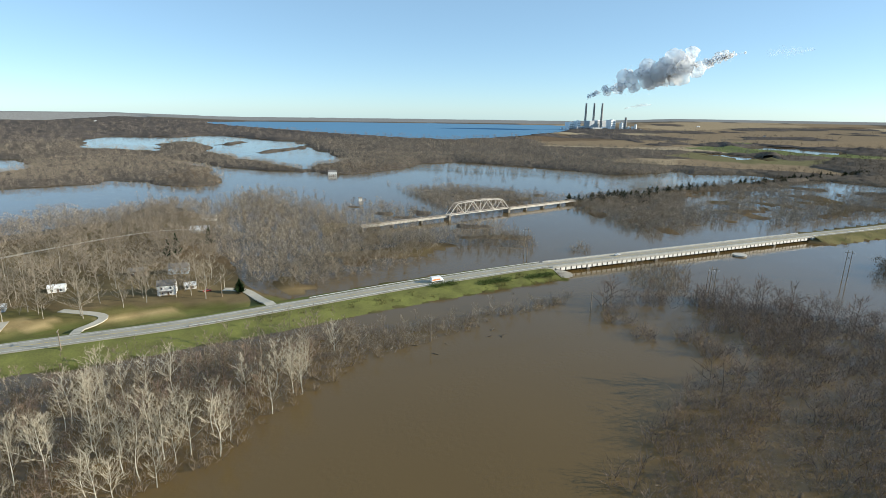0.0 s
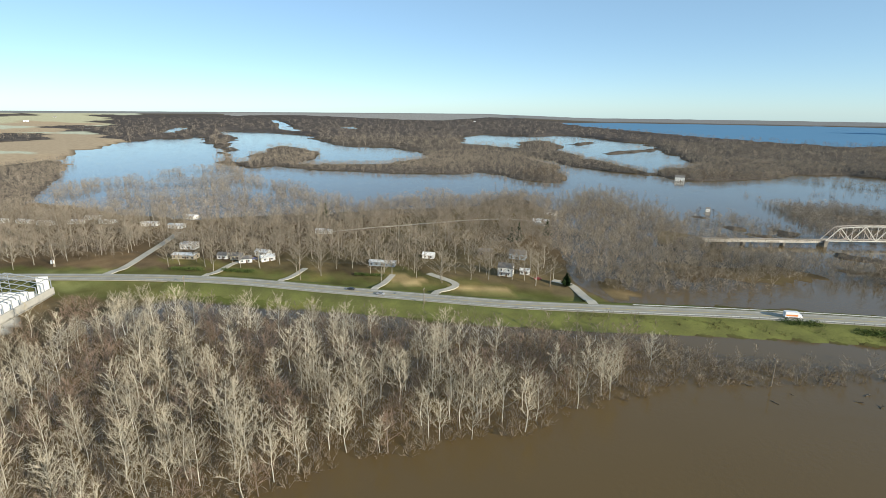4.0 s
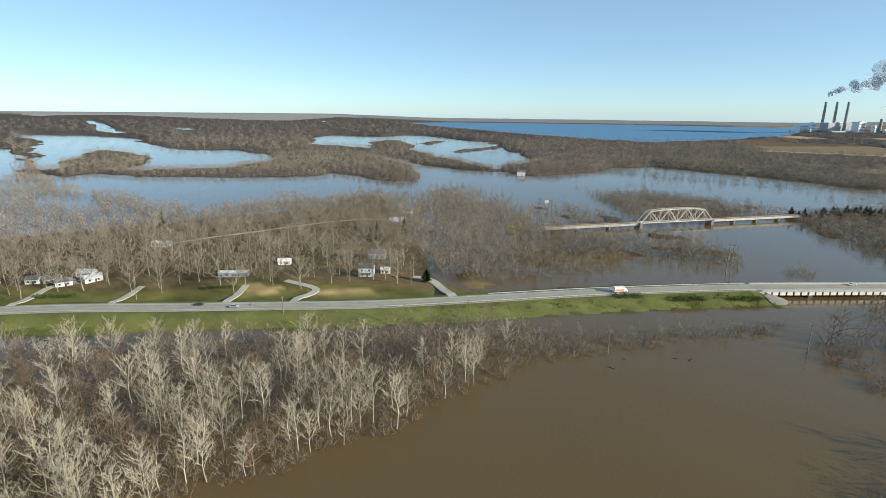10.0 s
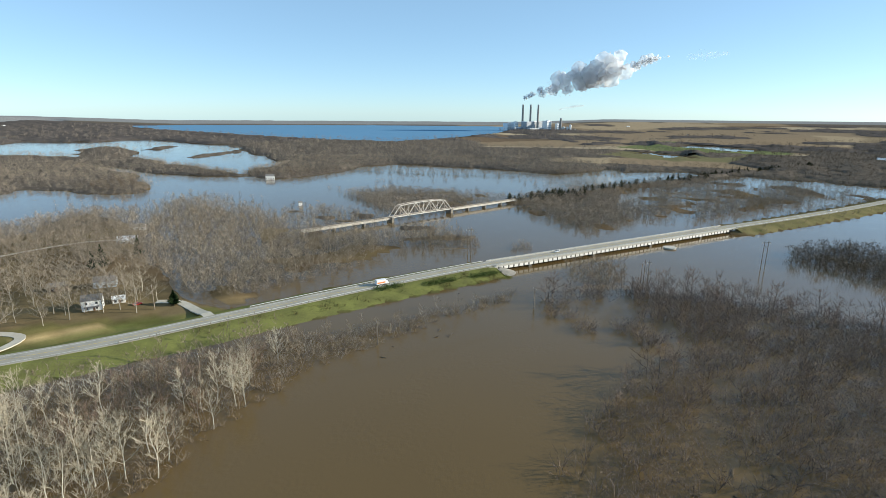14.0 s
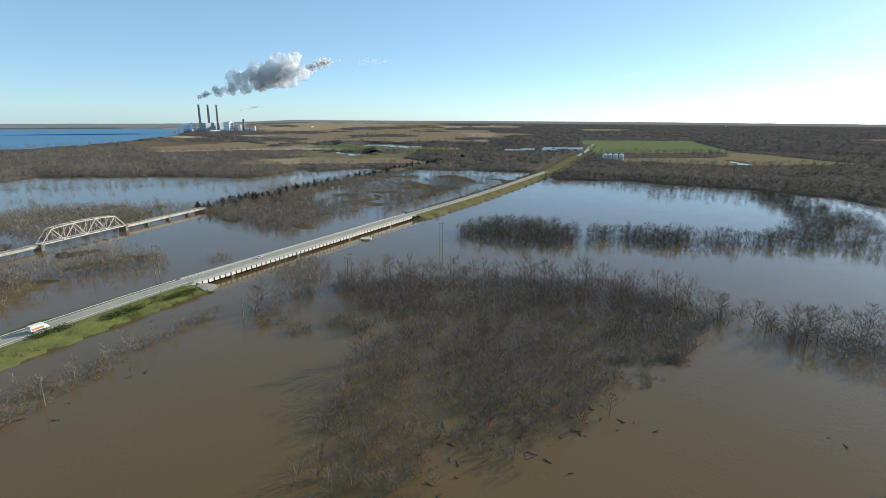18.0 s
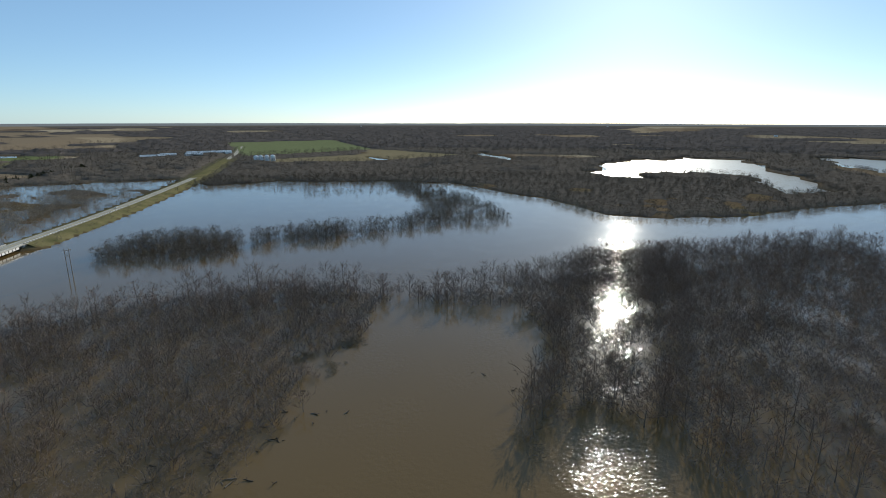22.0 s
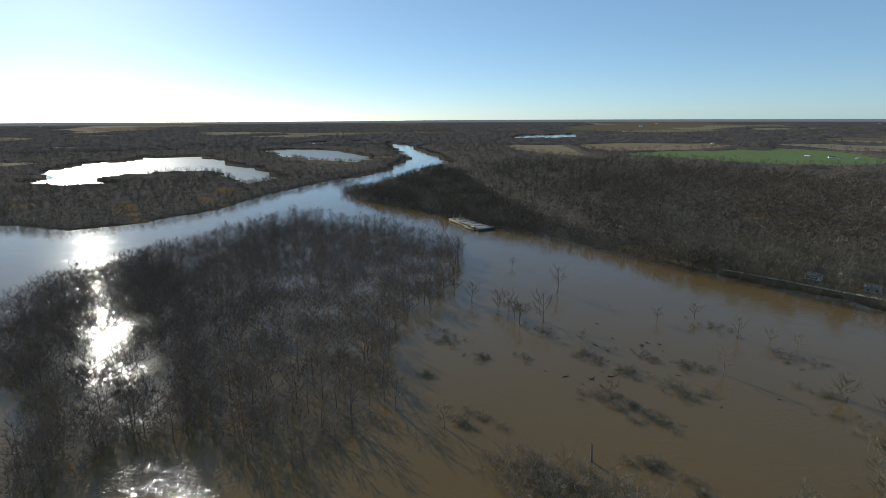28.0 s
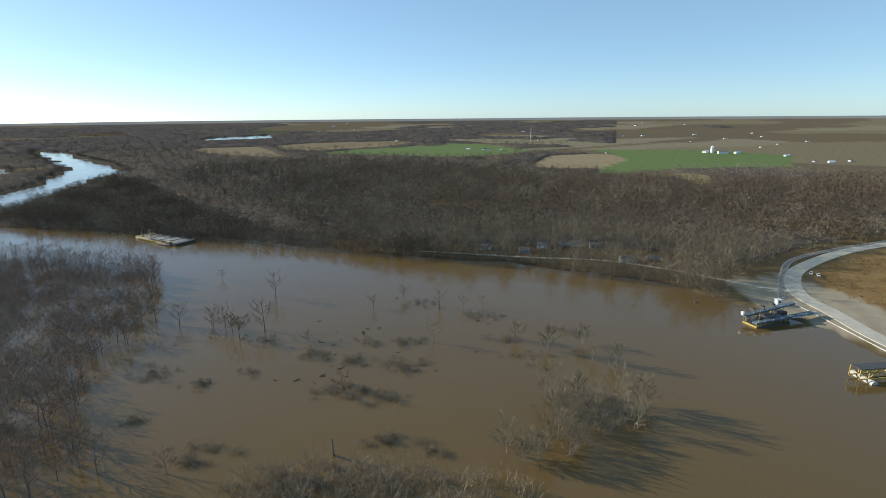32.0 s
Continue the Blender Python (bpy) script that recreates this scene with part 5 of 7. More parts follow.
PIER_D = mat("pier_stone", (0.26, 0.235, 0.2), (0.17, 0.155, 0.13), 0.3, 0.9)
STEEL_DARK = mat("steel_dark", (0.075, 0.07, 0.065), (0.05, 0.047, 0.045), 0.4, 0.6)
POLEWOOD = mat("pole_wood", (0.30, 0.245, 0.185), (0.2, 0.16, 0.12), 0.6, 0.9)
GLASS = mat("window_glass", (0.03, 0.04, 0.05), (0.05, 0.06, 0.07), 0.5, 0.08)
RUBBER = mat("rubber", (0.03, 0.03, 0.03), (0.04, 0.04, 0.04), 2.0, 0.9)
YELLOW = mat("yellow_paint", (0.5, 0.37, 0.08), (0.32, 0.23, 0.06), 0.3, 0.6)
WHITE_P = mat("white_siding", (0.80, 0.79, 0.76), (0.66, 0.65, 0.62), 0.5, 0.7)
GREY_R = mat("roof_shingle", (0.24, 0.225, 0.21), (0.16, 0.15, 0.14), 0.8, 0.9, fine=10)
PALE_R = mat("roof_metal", (0.78, 0.78, 0.77), (0.64, 0.64, 0.63), 0.4, 0.8)
TAN_P = mat("tan_siding", (0.50, 0.43, 0.32), (0.4, 0.34, 0.26), 0.5, 0.8)
BLUE_P = mat("blue_tarp", (0.05, 0.13, 0.45), (0.04, 0.1, 0.33), 0.6, 0.5)
GREYBLUE = mat("greyblue_siding", (0.38, 0.43, 0.48), (0.3, 0.34, 0.38), 0.5, 0.8)
BROWN_P = mat("brown_siding", (0.19, 0.125, 0.085), (0.14, 0.095, 0.07), 0.5, 0.85)


def smooth_line(pts, step, z=None):
    """Catmull-Rom through plan points, resampled about every step metres."""
    p = np.array(pts, float)
    p = np.concatenate([2 * p[:1] - p[1:2], p, 2 * p[-1:] - p[-2:-1]])
    out = []
    for k in range(1, len(p) - 2):
        a, b, c, d = p[k - 1:k + 3]
        n = max(2, int(np.linalg.norm(c - b) / step))
        for t in np.arange(n) / n:
            out.append(0.5 * (2 * b + (c - a) * t + (2 * a - 5 * b + 4 * c - d) * t * t + (3 * b - a - 3 * c + d) * t ** 3))
    out.append(p[-2])
    return np.array(out)


def normals(c):
    d = np.gradient(c, axis=0)
    d /= np.linalg.norm(d, axis=1)[:, None] + 1e-9
    return np.stack([-d[:, 1], d[:, 0]], 1)


def ribbon(name, c, z, left, right, deep, material, parent=None):
    """A slab along the line c from offset right to offset left, its top at z."""
    n = normals(c)
    z = np.broadcast_to(np.asarray(z, float), (len(c),))
    rows = [np.concatenate([c + n * o, (z + dz)[:, None]], 1) for o, dz in ((left, -deep), (left, 0), (right, 0), (right, -deep))]
    v = np.stack(rows, 1).reshape(-1, 3)
    k = np.arange(len(c) - 1)[:, None] * 4
    f = np.concatenate([np.concatenate([k + a, k + a + 4, k + b + 4, k + b], 1) for a, b in ((0, 1), (1, 2), (2, 3))])[:, ::-1]
    return link_mesh(name, v, f, material, parent)


# ---- road ----
ROAD_Z = 4.5
rc = smooth_line(ROAD, 8)
far_end = np.hypot(rc[:, 0], rc[:, 1])
rz = np.where(far_end > 900, ROAD_Z - np.clip((far_end - 900) / 400, 0, 1) * 1.0, ROAD_Z)
road = thing("road", 0, 0, 0, 0, "two-lane grey asphalt highway on a grassy causeway", "road", kind="structure")
ribbon("carriageway", rc, rz, 5.6, -5.6, 0.5, ASPHALT, road)
for o in (3.75, -3.75):
    ribbon("edge_line", rc, rz + 0.012, o + 0.1, o - 0.1, 0.008, LINE_W, road)
ribbon("centre_line", rc, rz + 0.012, 0.16, 0.05, 0.008, LINE_Y, road)
ribbon("centre_line", rc, rz + 0.012, -0.05, -0.16, 0.008, LINE_Y, road)

VERGE_W = mat("verge_grass", (0.165, 0.175, 0.055), (0.1, 0.1, 0.04), 0.09, 0.95, fine=16, bump=0.6, space="world")
VERGE_E = mat("verge_scrub", (0.19, 0.16, 0.08), (0.105, 0.1, 0.045), 0.07, 0.95, fine=16, bump=0.6, space="world")


def causeway(a, b, material, label):
    """Grassy embankment under the road: a broad top and two uneven slopes down into the flood."""
    c = rc[(rc[:, 0] >= a) & (rc[:, 0] <= b)]
    c = smooth_line(c, 3)
    n = normals(c)
    offs = np.array([-23, -20.5, -18, -15.5, -13, -10.5, -8.2, -5.2, 5.2, 8.2, 10.5, 13, 15.5, 18, 20.5, 23])
    v = []
    for o in offs:
        q = c + n * o
        z = ROAD_Z - 0.22 - max(0.0, abs(o) - 8.0) * 0.335
        ragged = (lattice(q, 6, 51) * 0.35 + lattice(q, 17, 52) * 0.35) * min(1.0, max(0.0, abs(o) - 6.5) / 5)
        v.append(np.concatenate([q, (z + ragged)[:, None]], 1))
    v = np.stack(v, 1).reshape(-1, 3)
    m = len(offs)
    i, j = np.meshgrid(np.arange(len(c) - 1), np.arange(m - 1), indexing="ij")
    f = np.stack([i * m + j, (i + 1) * m + j, (i + 1) * m + j + 1, i * m + j + 1], -1).reshape(-1, 4)
    return tagged(link_mesh("causeway", v, f, material, smooth=True), label, "embankment", kind="structure")


causeway(-300, 68, VERGE_W, "green grassy road embankment standing in the flood")
causeway(304, 1150, VERGE_E, "scrubby olive-brown road embankment beyond the bridge")

LANES = {
    "side_road": ([(-333, 114), (-341, 125), (-379, 165), (-421, 205)], 5.0, GRAVEL),
    "farm_lane": ([(-333, -51), (-355, -23), (-373, -1), (-384, 18), (-403, 39), (-417, 50)], 5.0, GRAVEL),
    "driveway": ([(-284, 146), (-288, 155), (-303, 181), (-299, 201)], 4.0, GRAVEL),
    "driveway.001": ([(-240, 167), (-245, 175), (-258, 202)], 3.6, GRAVEL),
    "driveway.002": ([(-190, 192), (-195, 203), (-206, 227)], 3.8, GRAVEL),
    "driveway.003": ([(-158, 206), (-163, 216), (-165, 236), (-190, 242)], 4.2, GRAVEL),
    "junction_lane": ([(-84, 244), (-90, 252), (-104, 270), (-113, 278), (-124, 279)], 5.0, GRAVEL),
    "back_lane": ([(-190, 425), (-240, 420), (-300, 330), (-330, 275)], 3.5, GRAVEL),
    "landing_road": ([(-300, -560), (-206, -473), (-160, -431), (-126, -388), (-109, -357), (-103, -323), (-110, -297), (-121, -260), (-150, -215)], 9.0, GRAVEL),
    "river_lane": ([(135, -355), (110, -357), (58, -359), (6, -365), (-23, -360), (-47, -351), (-75, -336), (-100, -325)], 2.8, GRAVEL),
}
for name, (pts, wide, material) in LANES.items():
    c = smooth_line(pts, 4)
    z = height(c) + 0.18
    z = np.maximum(z, np.where(line_distance(c, ROAD) < 12, ROAD_Z - 0.06, 0.6))
    for _ in range(6):
        z[1:-1] = np.maximum(z[1:-1], (z[:-2] + z[2:]) / 2)
    ob = ribbon(name.split(".")[0], c, z, wide / 2, -wide / 2, 0.5, material)
    tagged(ob, "pale gravel lane joining the highway" if "river" not in name and "landing" not in name else "pale gravel road at the river landing", "lane", kind="structure")

# guard rails along the causeway
ROADC = rc


def guard_rail(a, b, side, label):
    s = [k for k, p in enumerate(ROADC) if a <= p[0] <= b]
    c = smooth_line(ROADC[s[0]:s[-1] + 1], 4)
    n = normals(c)
    line = c + n * side
    root = thing("guard_rail", *line[0], ROAD_Z, 0, label, "guard rail", "guard rails of the causeway")
    shift = line - line[0]
    ribbon("rail", shift, 0.86, 0.07, -0.07, 0.34, ZINC, root)
    bm = box(B(), (0, 0, 0.15), (0.24, 0.24, 1.36))
    me = bpy.data.meshes.new("post")
    bm.to_mesh(me), bm.free()
    me.materials.append(POLEWOOD)
    for p in shift[::1][:290]:
        piece("post", me, root, Matrix.Translation((*p, 0)))


guard_rail(-118, 66, -5.3, "galvanised guard rail on wooden posts above the flooded bank")
guard_rail(-68, 68, 5.3, "galvanised guard rail facing the flooded wood")
guard_rail(304, 470, -5.3, "galvanised guard rail beyond the bridge")

# ---- road bridge ----
bl = math.hypot(*BR)
bridge = thing("road_bridge", *BRIDGE_A, 0, math.degrees(math.atan2(BR[1], BR[0])), "long pale concrete and steel highway bridge over the flooded river", "bridge")
part("deck", box(B(), (bl / 2, 0, 4.1), (bl + 3, 12.4, 0.5)), CONCRETE, bridge)
for side in (1, -1):
    y = side * 6.1
    part("parapet", box(B(), (bl / 2, y, 4.75), (bl + 3, 0.3, 0.45)), CONCRETE, bridge)
    bm = B()
    for z in (5.15, 5.4):
        box(bm, (bl / 2, y, z), (bl + 3, 0.09, 0.09))
    part("top_rail", bm, ZINC, bridge)
    part("girder", box(B(), (bl / 2, side * 5.2, 3.0), (bl, 0.35, 1.7)), STEEL_DARK, bridge, "dark plate girder in the shade of the deck")
    me = bpy.data.meshes.new("fascia_panel")
    bm = box(box(B(), (0, 0, 0), (3.1, 0.22, 1.8)), (0, 0, -0.95), (3.3, 0.4, 0.18))
    bm.to_mesh(me), bm.free()
    me.materials.append(STEEL_W)
    for k in range(int(bl / 4.2)):
        piece("fascia_panel", me, bridge, Matrix.Translation((2.4 + k * 4.2, side * 5.85, 2.95)))
for d in (27, 86, 147, 209):
    bm = box(B(), (d, 0, 1.8), (1.6, 11.5, 0.9))
    for y in (-4.2, 0, 4.2):
        rod(bm, (d, y, -3), (d, y, 1.5), 0.75, sides=12)
    part("pier", bm, CONCRETE, bridge)
    part("fender", box(B(), (d, -5.2, 0.6), (2.6, 1.4, 1.6)), STEEL_DARK, bridge)
for d, s in ((-1.5, 1), (bl + 1.5, -1)):
    part("abutment", box(box(B(), (d, 0, 1.8), (2.4, 13.2, 4.6)), (d - s * 2.5, -6.6, 2.6), (7, 0.5, 3.4)), CONCRETE, bridge)
# concrete slope paving below the abutment
bm = B()
fan = [bm.verts.new((2 + 9.5 * math.cos(a), -8 + 9.5 * math.sin(a), 0.15)) for a in np.linspace(-1.9, 0.5, 12)]
top = [bm.verts.new((-2 + 3.0 * math.cos(a), -6.5 + 3.0 * math.sin(a), 3.6)) for a in np.linspace(-1.9, 0.5, 12)]
for k in range(11):
    bm.faces.new((fan[k], fan[k + 1], top[k + 1], top[k]))
bmesh.ops.solidify(bm, geom=bm.faces[:], thickness=0.35)
part("slope_paving", bm, CONCRETE, bridge, "pale concrete slope paving")
cap = thing("mooring_cap", 219.8, 372, 0, 0, "round pale concrete pier cap barely above the flood", "pier")
part("cap", rod(B(), (0, 0, -2), (0, 0, 1.1), 4.6, sides=28), CONCRETE, cap)
part("rim", rod(B(), (0, 0, 1.1), (0, 0, 1.4), 4.9, sides=28), CONCRETE, cap)

# ---- railway bridge ----
RAIL_Z = 5.0
q = [Vector((*p, RAIL_Z)) for p in RAIL]


def rail_axis(a, b):
    d = b - a
    return d.length, math.degrees(math.atan2(d.y, d.x))


bm = box(B(), (0, 0, 0), (0.5, 5.0, 0.22))
TIE = bpy.data.meshes.new("tie")
bm.to_mesh(TIE), bm.free()
TIE.materials.append(POLEWOOD)


def girder_run(a, b, spans, label, lift=0.0):
    n, turn = rail_axis(a, b)
    root = thing("girder_bridge", a.x, a.y, RAIL_Z - 8.0, turn, label, "bridge")
    s = n / spans
    for k in range(spans):
        x = s * (k + 0.5)
        for y in (-1.9, 1.9):
            bm = box(B(), (x, y, 7.0), (s - 0.25, 0.3, 2.2))
            for e in np.linspace(-s / 2 + 1, s / 2 - 1, 9):
                box(bm, (x + e, y * 1.07, 7.0), (0.18, 0.3, 2.1))
            box(bm, (x, y, 8.05), (s - 0.25, 0.75, 0.14))
            part("girder", bm, RAIL_STEEL, root)
        for e in np.arange(-s / 2 + 0.5, s / 2, 1.6):
            piece("tie", TIE, root, Matrix.Translation((x + e, 0, 8.2)))
    for y in (-0.75, 0.75):
        part("track_rail", box(B(), (n / 2, y, 8.4), (n, 0.12, 0.18)), STEEL_RUST, root)
    for k in range(spans + 1):
        bm = box(B(), (s * k, 0, 5.4), (1.8, 5.2, 1.1))
        box(bm, (s * k, 0, 1.2), (1.4, 4.4, 8))
        part("pier", bm, PIER_D, root)


girder_run(q[0], q[1], 3, "pale weathered steel railway girder bridge, broken off at its west end")
girder_run(q[2], q[3], 4, "pale weathered steel railway girder bridge running to a wooded bank")
n, turn = rail_axis(q[1], q[2])
truss = thing("truss_bridge", q[1].x, q[1].y, RAIL_Z - 8.0, turn, "weathered pale steel through-truss railway bridge over flood water", "bridge")
P = n / 8
tops = [0, 10.2, 11.0, 11.4, 11.5, 11.4, 11.0, 10.2, 0]
for side, steel in ((-3.0, STEEL_T), (3.0, STEEL_RUST)):
    def node(k, up):
        return (k * P, side, 8.0 + (tops[k] if up else 0))
    for k in range(8):
        part("bottom_chord", beam(B(), node(k, 0), node(k + 1, 0), 0.5, 0.7), steel, truss)
        if 1 <= k < 7:
            part("top_chord", beam(B(), node(k, 1), node(k + 1, 1), 0.55, 0.6), steel, truss)
        name = "end_post" if k in (0, 7) else "diagonal"
        part(name, beam(B(), node(k, k % 2), node(k + 1, (k + 1) % 2), 0.6 if k in (0, 7) else 0.45, 0.5), steel, truss)
    for k in range(1, 8):
        part("vertical", beam(B(), node(k, 0), node(k, 1), 0.3, 0.3), STEEL_RUST if k % 2 else steel, truss)
for k in range(1, 8):
    part("top_strut", beam(B(), (k * P, -3, 8 + tops[k]), (k * P, 3, 8 + tops[k]), 0.3, 0.4), STEEL_RUST, truss)
    if k < 7:
        part("sway_brace", beam(beam(B(), (k * P, -3, 8 + tops[k]), ((k + 1) * P, 3, 8 + tops[k + 1]), 0.2), (k * P, 3, 8 + tops[k]), ((k + 1) * P, -3, 8 + tops[k + 1]), 0.2), STEEL_RUST, truss)
for k in range(9):
    part("floor_beam", box(B(), (k * P, 0, 7.6), (0.5, 6.2, 1.1)), STEEL_DARK, truss)
for y in (-0.75, 0.75):
    part("track_rail", box(B(), (n / 2, y, 8.3), (n, 0.14, 0.2)), STEEL_RUST, truss)
for x in (0, n):
    part("pier", box(box(B(), (x, 0, 3.2), (2.6, 8.0, 10)), (x, 0, 7.5), (3.2, 9, 0.9)), PIER_D, truss)

# ---- power station ----
PZ = float(swell(3250)) + 1.0
STACK = mat("stack_concrete", (0.34, 0.32, 0.30), (0.26, 0.245, 0.23), 0.02, 0.9)
PANEL = mat("plant_panel", (0.82, 0.83, 0.83), (0.66, 0.68, 0.69), 0.03, 0.7)
PANEL_D = mat("plant_panel_grey", (0.42, 0.44, 0.46), (0.32, 0.34, 0.36), 0.03, 0.8)


def chimney(x, y, tall, r, label):
    root = thing("chimney", x, y, PZ, 0, label, "chimney", "stacks of the power station")
    part("shaft", rod(B(), (0, 0, -3), (0, 0, tall), r, r * 0.68, 20), STACK, root)
    part("rim", rod(B(), (0, 0, tall - 4), (0, 0, tall + 0.5), r * 0.76, r * 0.76, 20), PANEL_D, root)
    for z in (tall * 0.35, tall * 0.7):
        part("gallery", rod(B(), (0, 0, z), (0, 0, z + 1.5), r * (1.05 - 0.32 * z / tall) + 1.2, sides=20), PANEL_D, root)


for x, y in ((824, 3144), (868, 3132), (911, 3120)):
    chimney(x, y, 149, 7.2, "tall grey concrete chimney giving off smoke")
chimney(1040, 3079, 72, 8.5, "short wide pale chimney of the power station")


def block(x, y, w, d, h, turn, material, label, bands=3):
    root = thing("plant_building", x, y, PZ - 2, turn, label, "building", "buildings of the power station")
    part("hall", box(B(), (0, 0, h / 2), (w, d, h)), material, root)
    part("roof", box(box(B(), (0, 0, h + 0.6), (w + 1, d + 1, 1.2)), (w * 0.2, 0, h + 2.5), (w * 0.3, d * 0.5, 3)), PANEL, root)
    for k in range(bands):
        part("band", box(B(), (0, -d / 2 - 0.3, h * (k + 0.7) / (bands + 0.6)), (w * 0.94, 0.6, h * 0.09)), PANEL_D, root)


TURN = 28
block(742, 3160, 46, 40, 42, TURN, PANEL, "pale block of the power station beside the lake")
block(779, 3150, 24, 34, 50, TURN, PANEL, "tall white block of the power station")
block(800, 3135, 90, 30, 18, TURN, PANEL_D, "low grey hall of the power station")
block(885, 3150, 128, 46, 52, TURN, PANEL_D, "long grey boiler hall behind the chimneys", 4)
block(962, 3100, 36, 40, 58, TURN, PANEL, "white boiler house of the power station", 4)
block(905, 3090, 150, 24, 14, TURN, PANEL_D, "low grey turbine hall")
block(1020, 3082, 16, 20, 42, TURN, PANEL, "white square tower of the power station")
block(1058, 3080, 12, 16, 22, TURN, PANEL, "small white plant building")
for x, y, h in ((1078, 3068, 24), (1093, 3061, 36), (1120, 3050, 8), (700, 3190, 12)):
    root = thing("silo", x, y, PZ - 2, 0, "white cylindrical silo at the power station", "silo", "silos of the power station")
    part("drum", rod(B(), (0, 0, 0), (0, 0, h), 7, sides=20), PANEL, root)
    part("cone", rod(B(), (0, 0, h), (0, 0, h + 3), 7, 1.0, 20), PANEL_D, root)

# smoke drifting from the chimneys
SMOKE = bpy.data.materials.new("smoke")
SMOKE.use_nodes = True
sb = SMOKE.node_tree.nodes["Principled BSDF"]
sb.inputs["Base Color"].default_value, sb.inputs["Roughness"].default_value, sb.inputs["Alpha"].default_value = (0.97, 0.97, 0.97, 1), 1.0, 0.34
sb.inputs["Specular IOR Level"].default_value = 0.0
thin = SMOKE.node_tree.nodes.new("ShaderNodeBsdfTranslucent")
clear, veil = SMOKE.node_tree.nodes.new("ShaderNodeBsdfTransparent"), SMOKE.node_tree.nodes.new("ShaderNodeMixShader")
thin.inputs[0].default_value = (0.97, 0.97, 0.98, 1)
sb.inputs["Subsurface Weight"].default_value, sb.inputs["Subsurface Scale"].default_value = 1.0, 45.0
sb.inputs["Subsurface Radius"].default_value = (1, 1, 1)
half = SMOKE.node_tree.nodes.new("ShaderNodeMixShader")
half.inputs[0].default_value = 0.45
sl = SMOKE.node_tree.links
sl.new(sb.outputs[0], half.inputs[1]), sl.new(thin.outputs[0], half.inputs[2])
sl.new(clear.outputs[0], veil.inputs[1]), sl.new(half.outputs[0], veil.inputs[2])
sl.new(veil.outputs[0], SMOKE.node_tree.nodes["Material Output"].inputs[0])
veil.inputs[0].default_value = 0.62
PLUME = [(830, 3147, 196, 9), (840, 3145, 206, 14), (871, 3136, 220, 27), (925, 3121, 238, 40), (990, 3101, 261, 56), (1053, 3080, 292, 82), (1120, 3056, 310, 98), (1189, 3030, 328, 116), (1247, 3007, 344, 112), (1304, 2983, 362, 84), (1345, 2965, 368, 22), (1412, 2933, 380, 38), (1463, 2908, 398, 42), (1500, 2890, 413, 20), (1550, 2862, 421, 8)]
WISPS = [(1643, 2810, 410, 26), (1682, 2787, 417, 34), (1725, 2760, 419, 30), (1768, 2733, 421, 24), (1800, 2712, 423, 16)]


def smoke_cloud(name, path, count, size, material, label, seed, heart=False):
    """Smoke as many small flakes, thick along the path's heart and thin at its ragged rim."""
    rg = np.random.RandomState(seed)
    path = np.array(path, float)
    seg = np.hypot(*(path[1:, :2] - path[:-1, :2]).T) * (path[1:, 3] + path[:-1, 3])
    k = rg.choice(len(seg), count, p=seg / seg.sum())
    t = rg.rand(count)[:, None]
    c = path[k] * (1 - t) + path[k + 1] * t
    d = rg.normal(0, 1, (count, 3))
    d *= (rg.rand(count) ** 0.45 / np.linalg.norm(d, axis=1))[:, None]
    flat = np.stack([c[:, 0], c[:, 2]], 1)
    swirl = 0.8 + 0.35 * lattice(flat, 62, seed) + 0.25 * lattice(flat + d[:, ::2] * c[:, 3:4], 26, seed + 1)
    p = c[:, :3] + d * c[:, 3:4] * swirl[:, None] * (1.3, 0.9, 1.15)
    keep = lattice(np.stack([p[:, 0], p[:, 2]], 1), 24, seed + 2) + 0.7 * lattice(np.stack([p[:, 0], p[:, 2]], 1), 11, seed + 3) > np.linalg.norm(d, axis=1) * 1.5 - 1.6
    p = p[keep]
    e = rg.normal(0, 1, (len(p), 3, 3))
    e *= (rg.uniform(0.5, 1.2, (len(p), 1)) * size / np.linalg.norm(e, axis=2))[:, :, None]
    v = (p[:, None] + e).reshape(-1, 3)
    f = np.arange(len(v)).reshape(-1, 3)
    for x, y, z, r in path[::1] if heart else ():
        for k in range(9):
            bm = bmesh.new()
            bmesh.ops.create_icosphere(bm, subdivisions=3, radius=1.0)
            o = Vector(rg.uniform(0, 99, 3))
            at = Vector((x + rg.normal(0, 0.36) * r, y + rg.normal(0, 0.3) * r, z + rg.normal(0, 0.3) * r))
            w = r * rg.uniform(0.22, 0.48)
            pts = [at + u.co * w * (1 + 0.4 * noise.noise(u.co * 1.6 + o) + 0.25 * noise.noise(u.co * 4 + o) + 0.12 * noise.noise(u.co * 9 + o)) for u in bm.verts]
            f = np.concatenate([f, np.array([[u.index for u in q.verts] for q in bm.faces]) + len(v)])
            v = np.concatenate([v, np.array(pts)])
            bm.free()
    return tagged(link_mesh(name, v, f, material, smooth=True), label, "smoke", kind="stuff")


smoke_cloud("smoke_plume", PLUME, 2600, 4.0, SMOKE, "white and grey smoke drifting from the chimneys", 9, True)
smoke_cloud("smoke_wisps", WISPS, 2200, 1.9, SMOKE, "thin wisps of smoke torn off the plume", 29)
smoke_cloud("steam_wisp", [(1030, 3086, 134, 7), (1060, 3077, 145, 11), (1095, 3064, 152, 15), (1130, 3052, 157, 14), (1160, 3041, 160, 7)], 3000, 1.8, SMOKE, "thin steam trailing from the short chimney", 19)

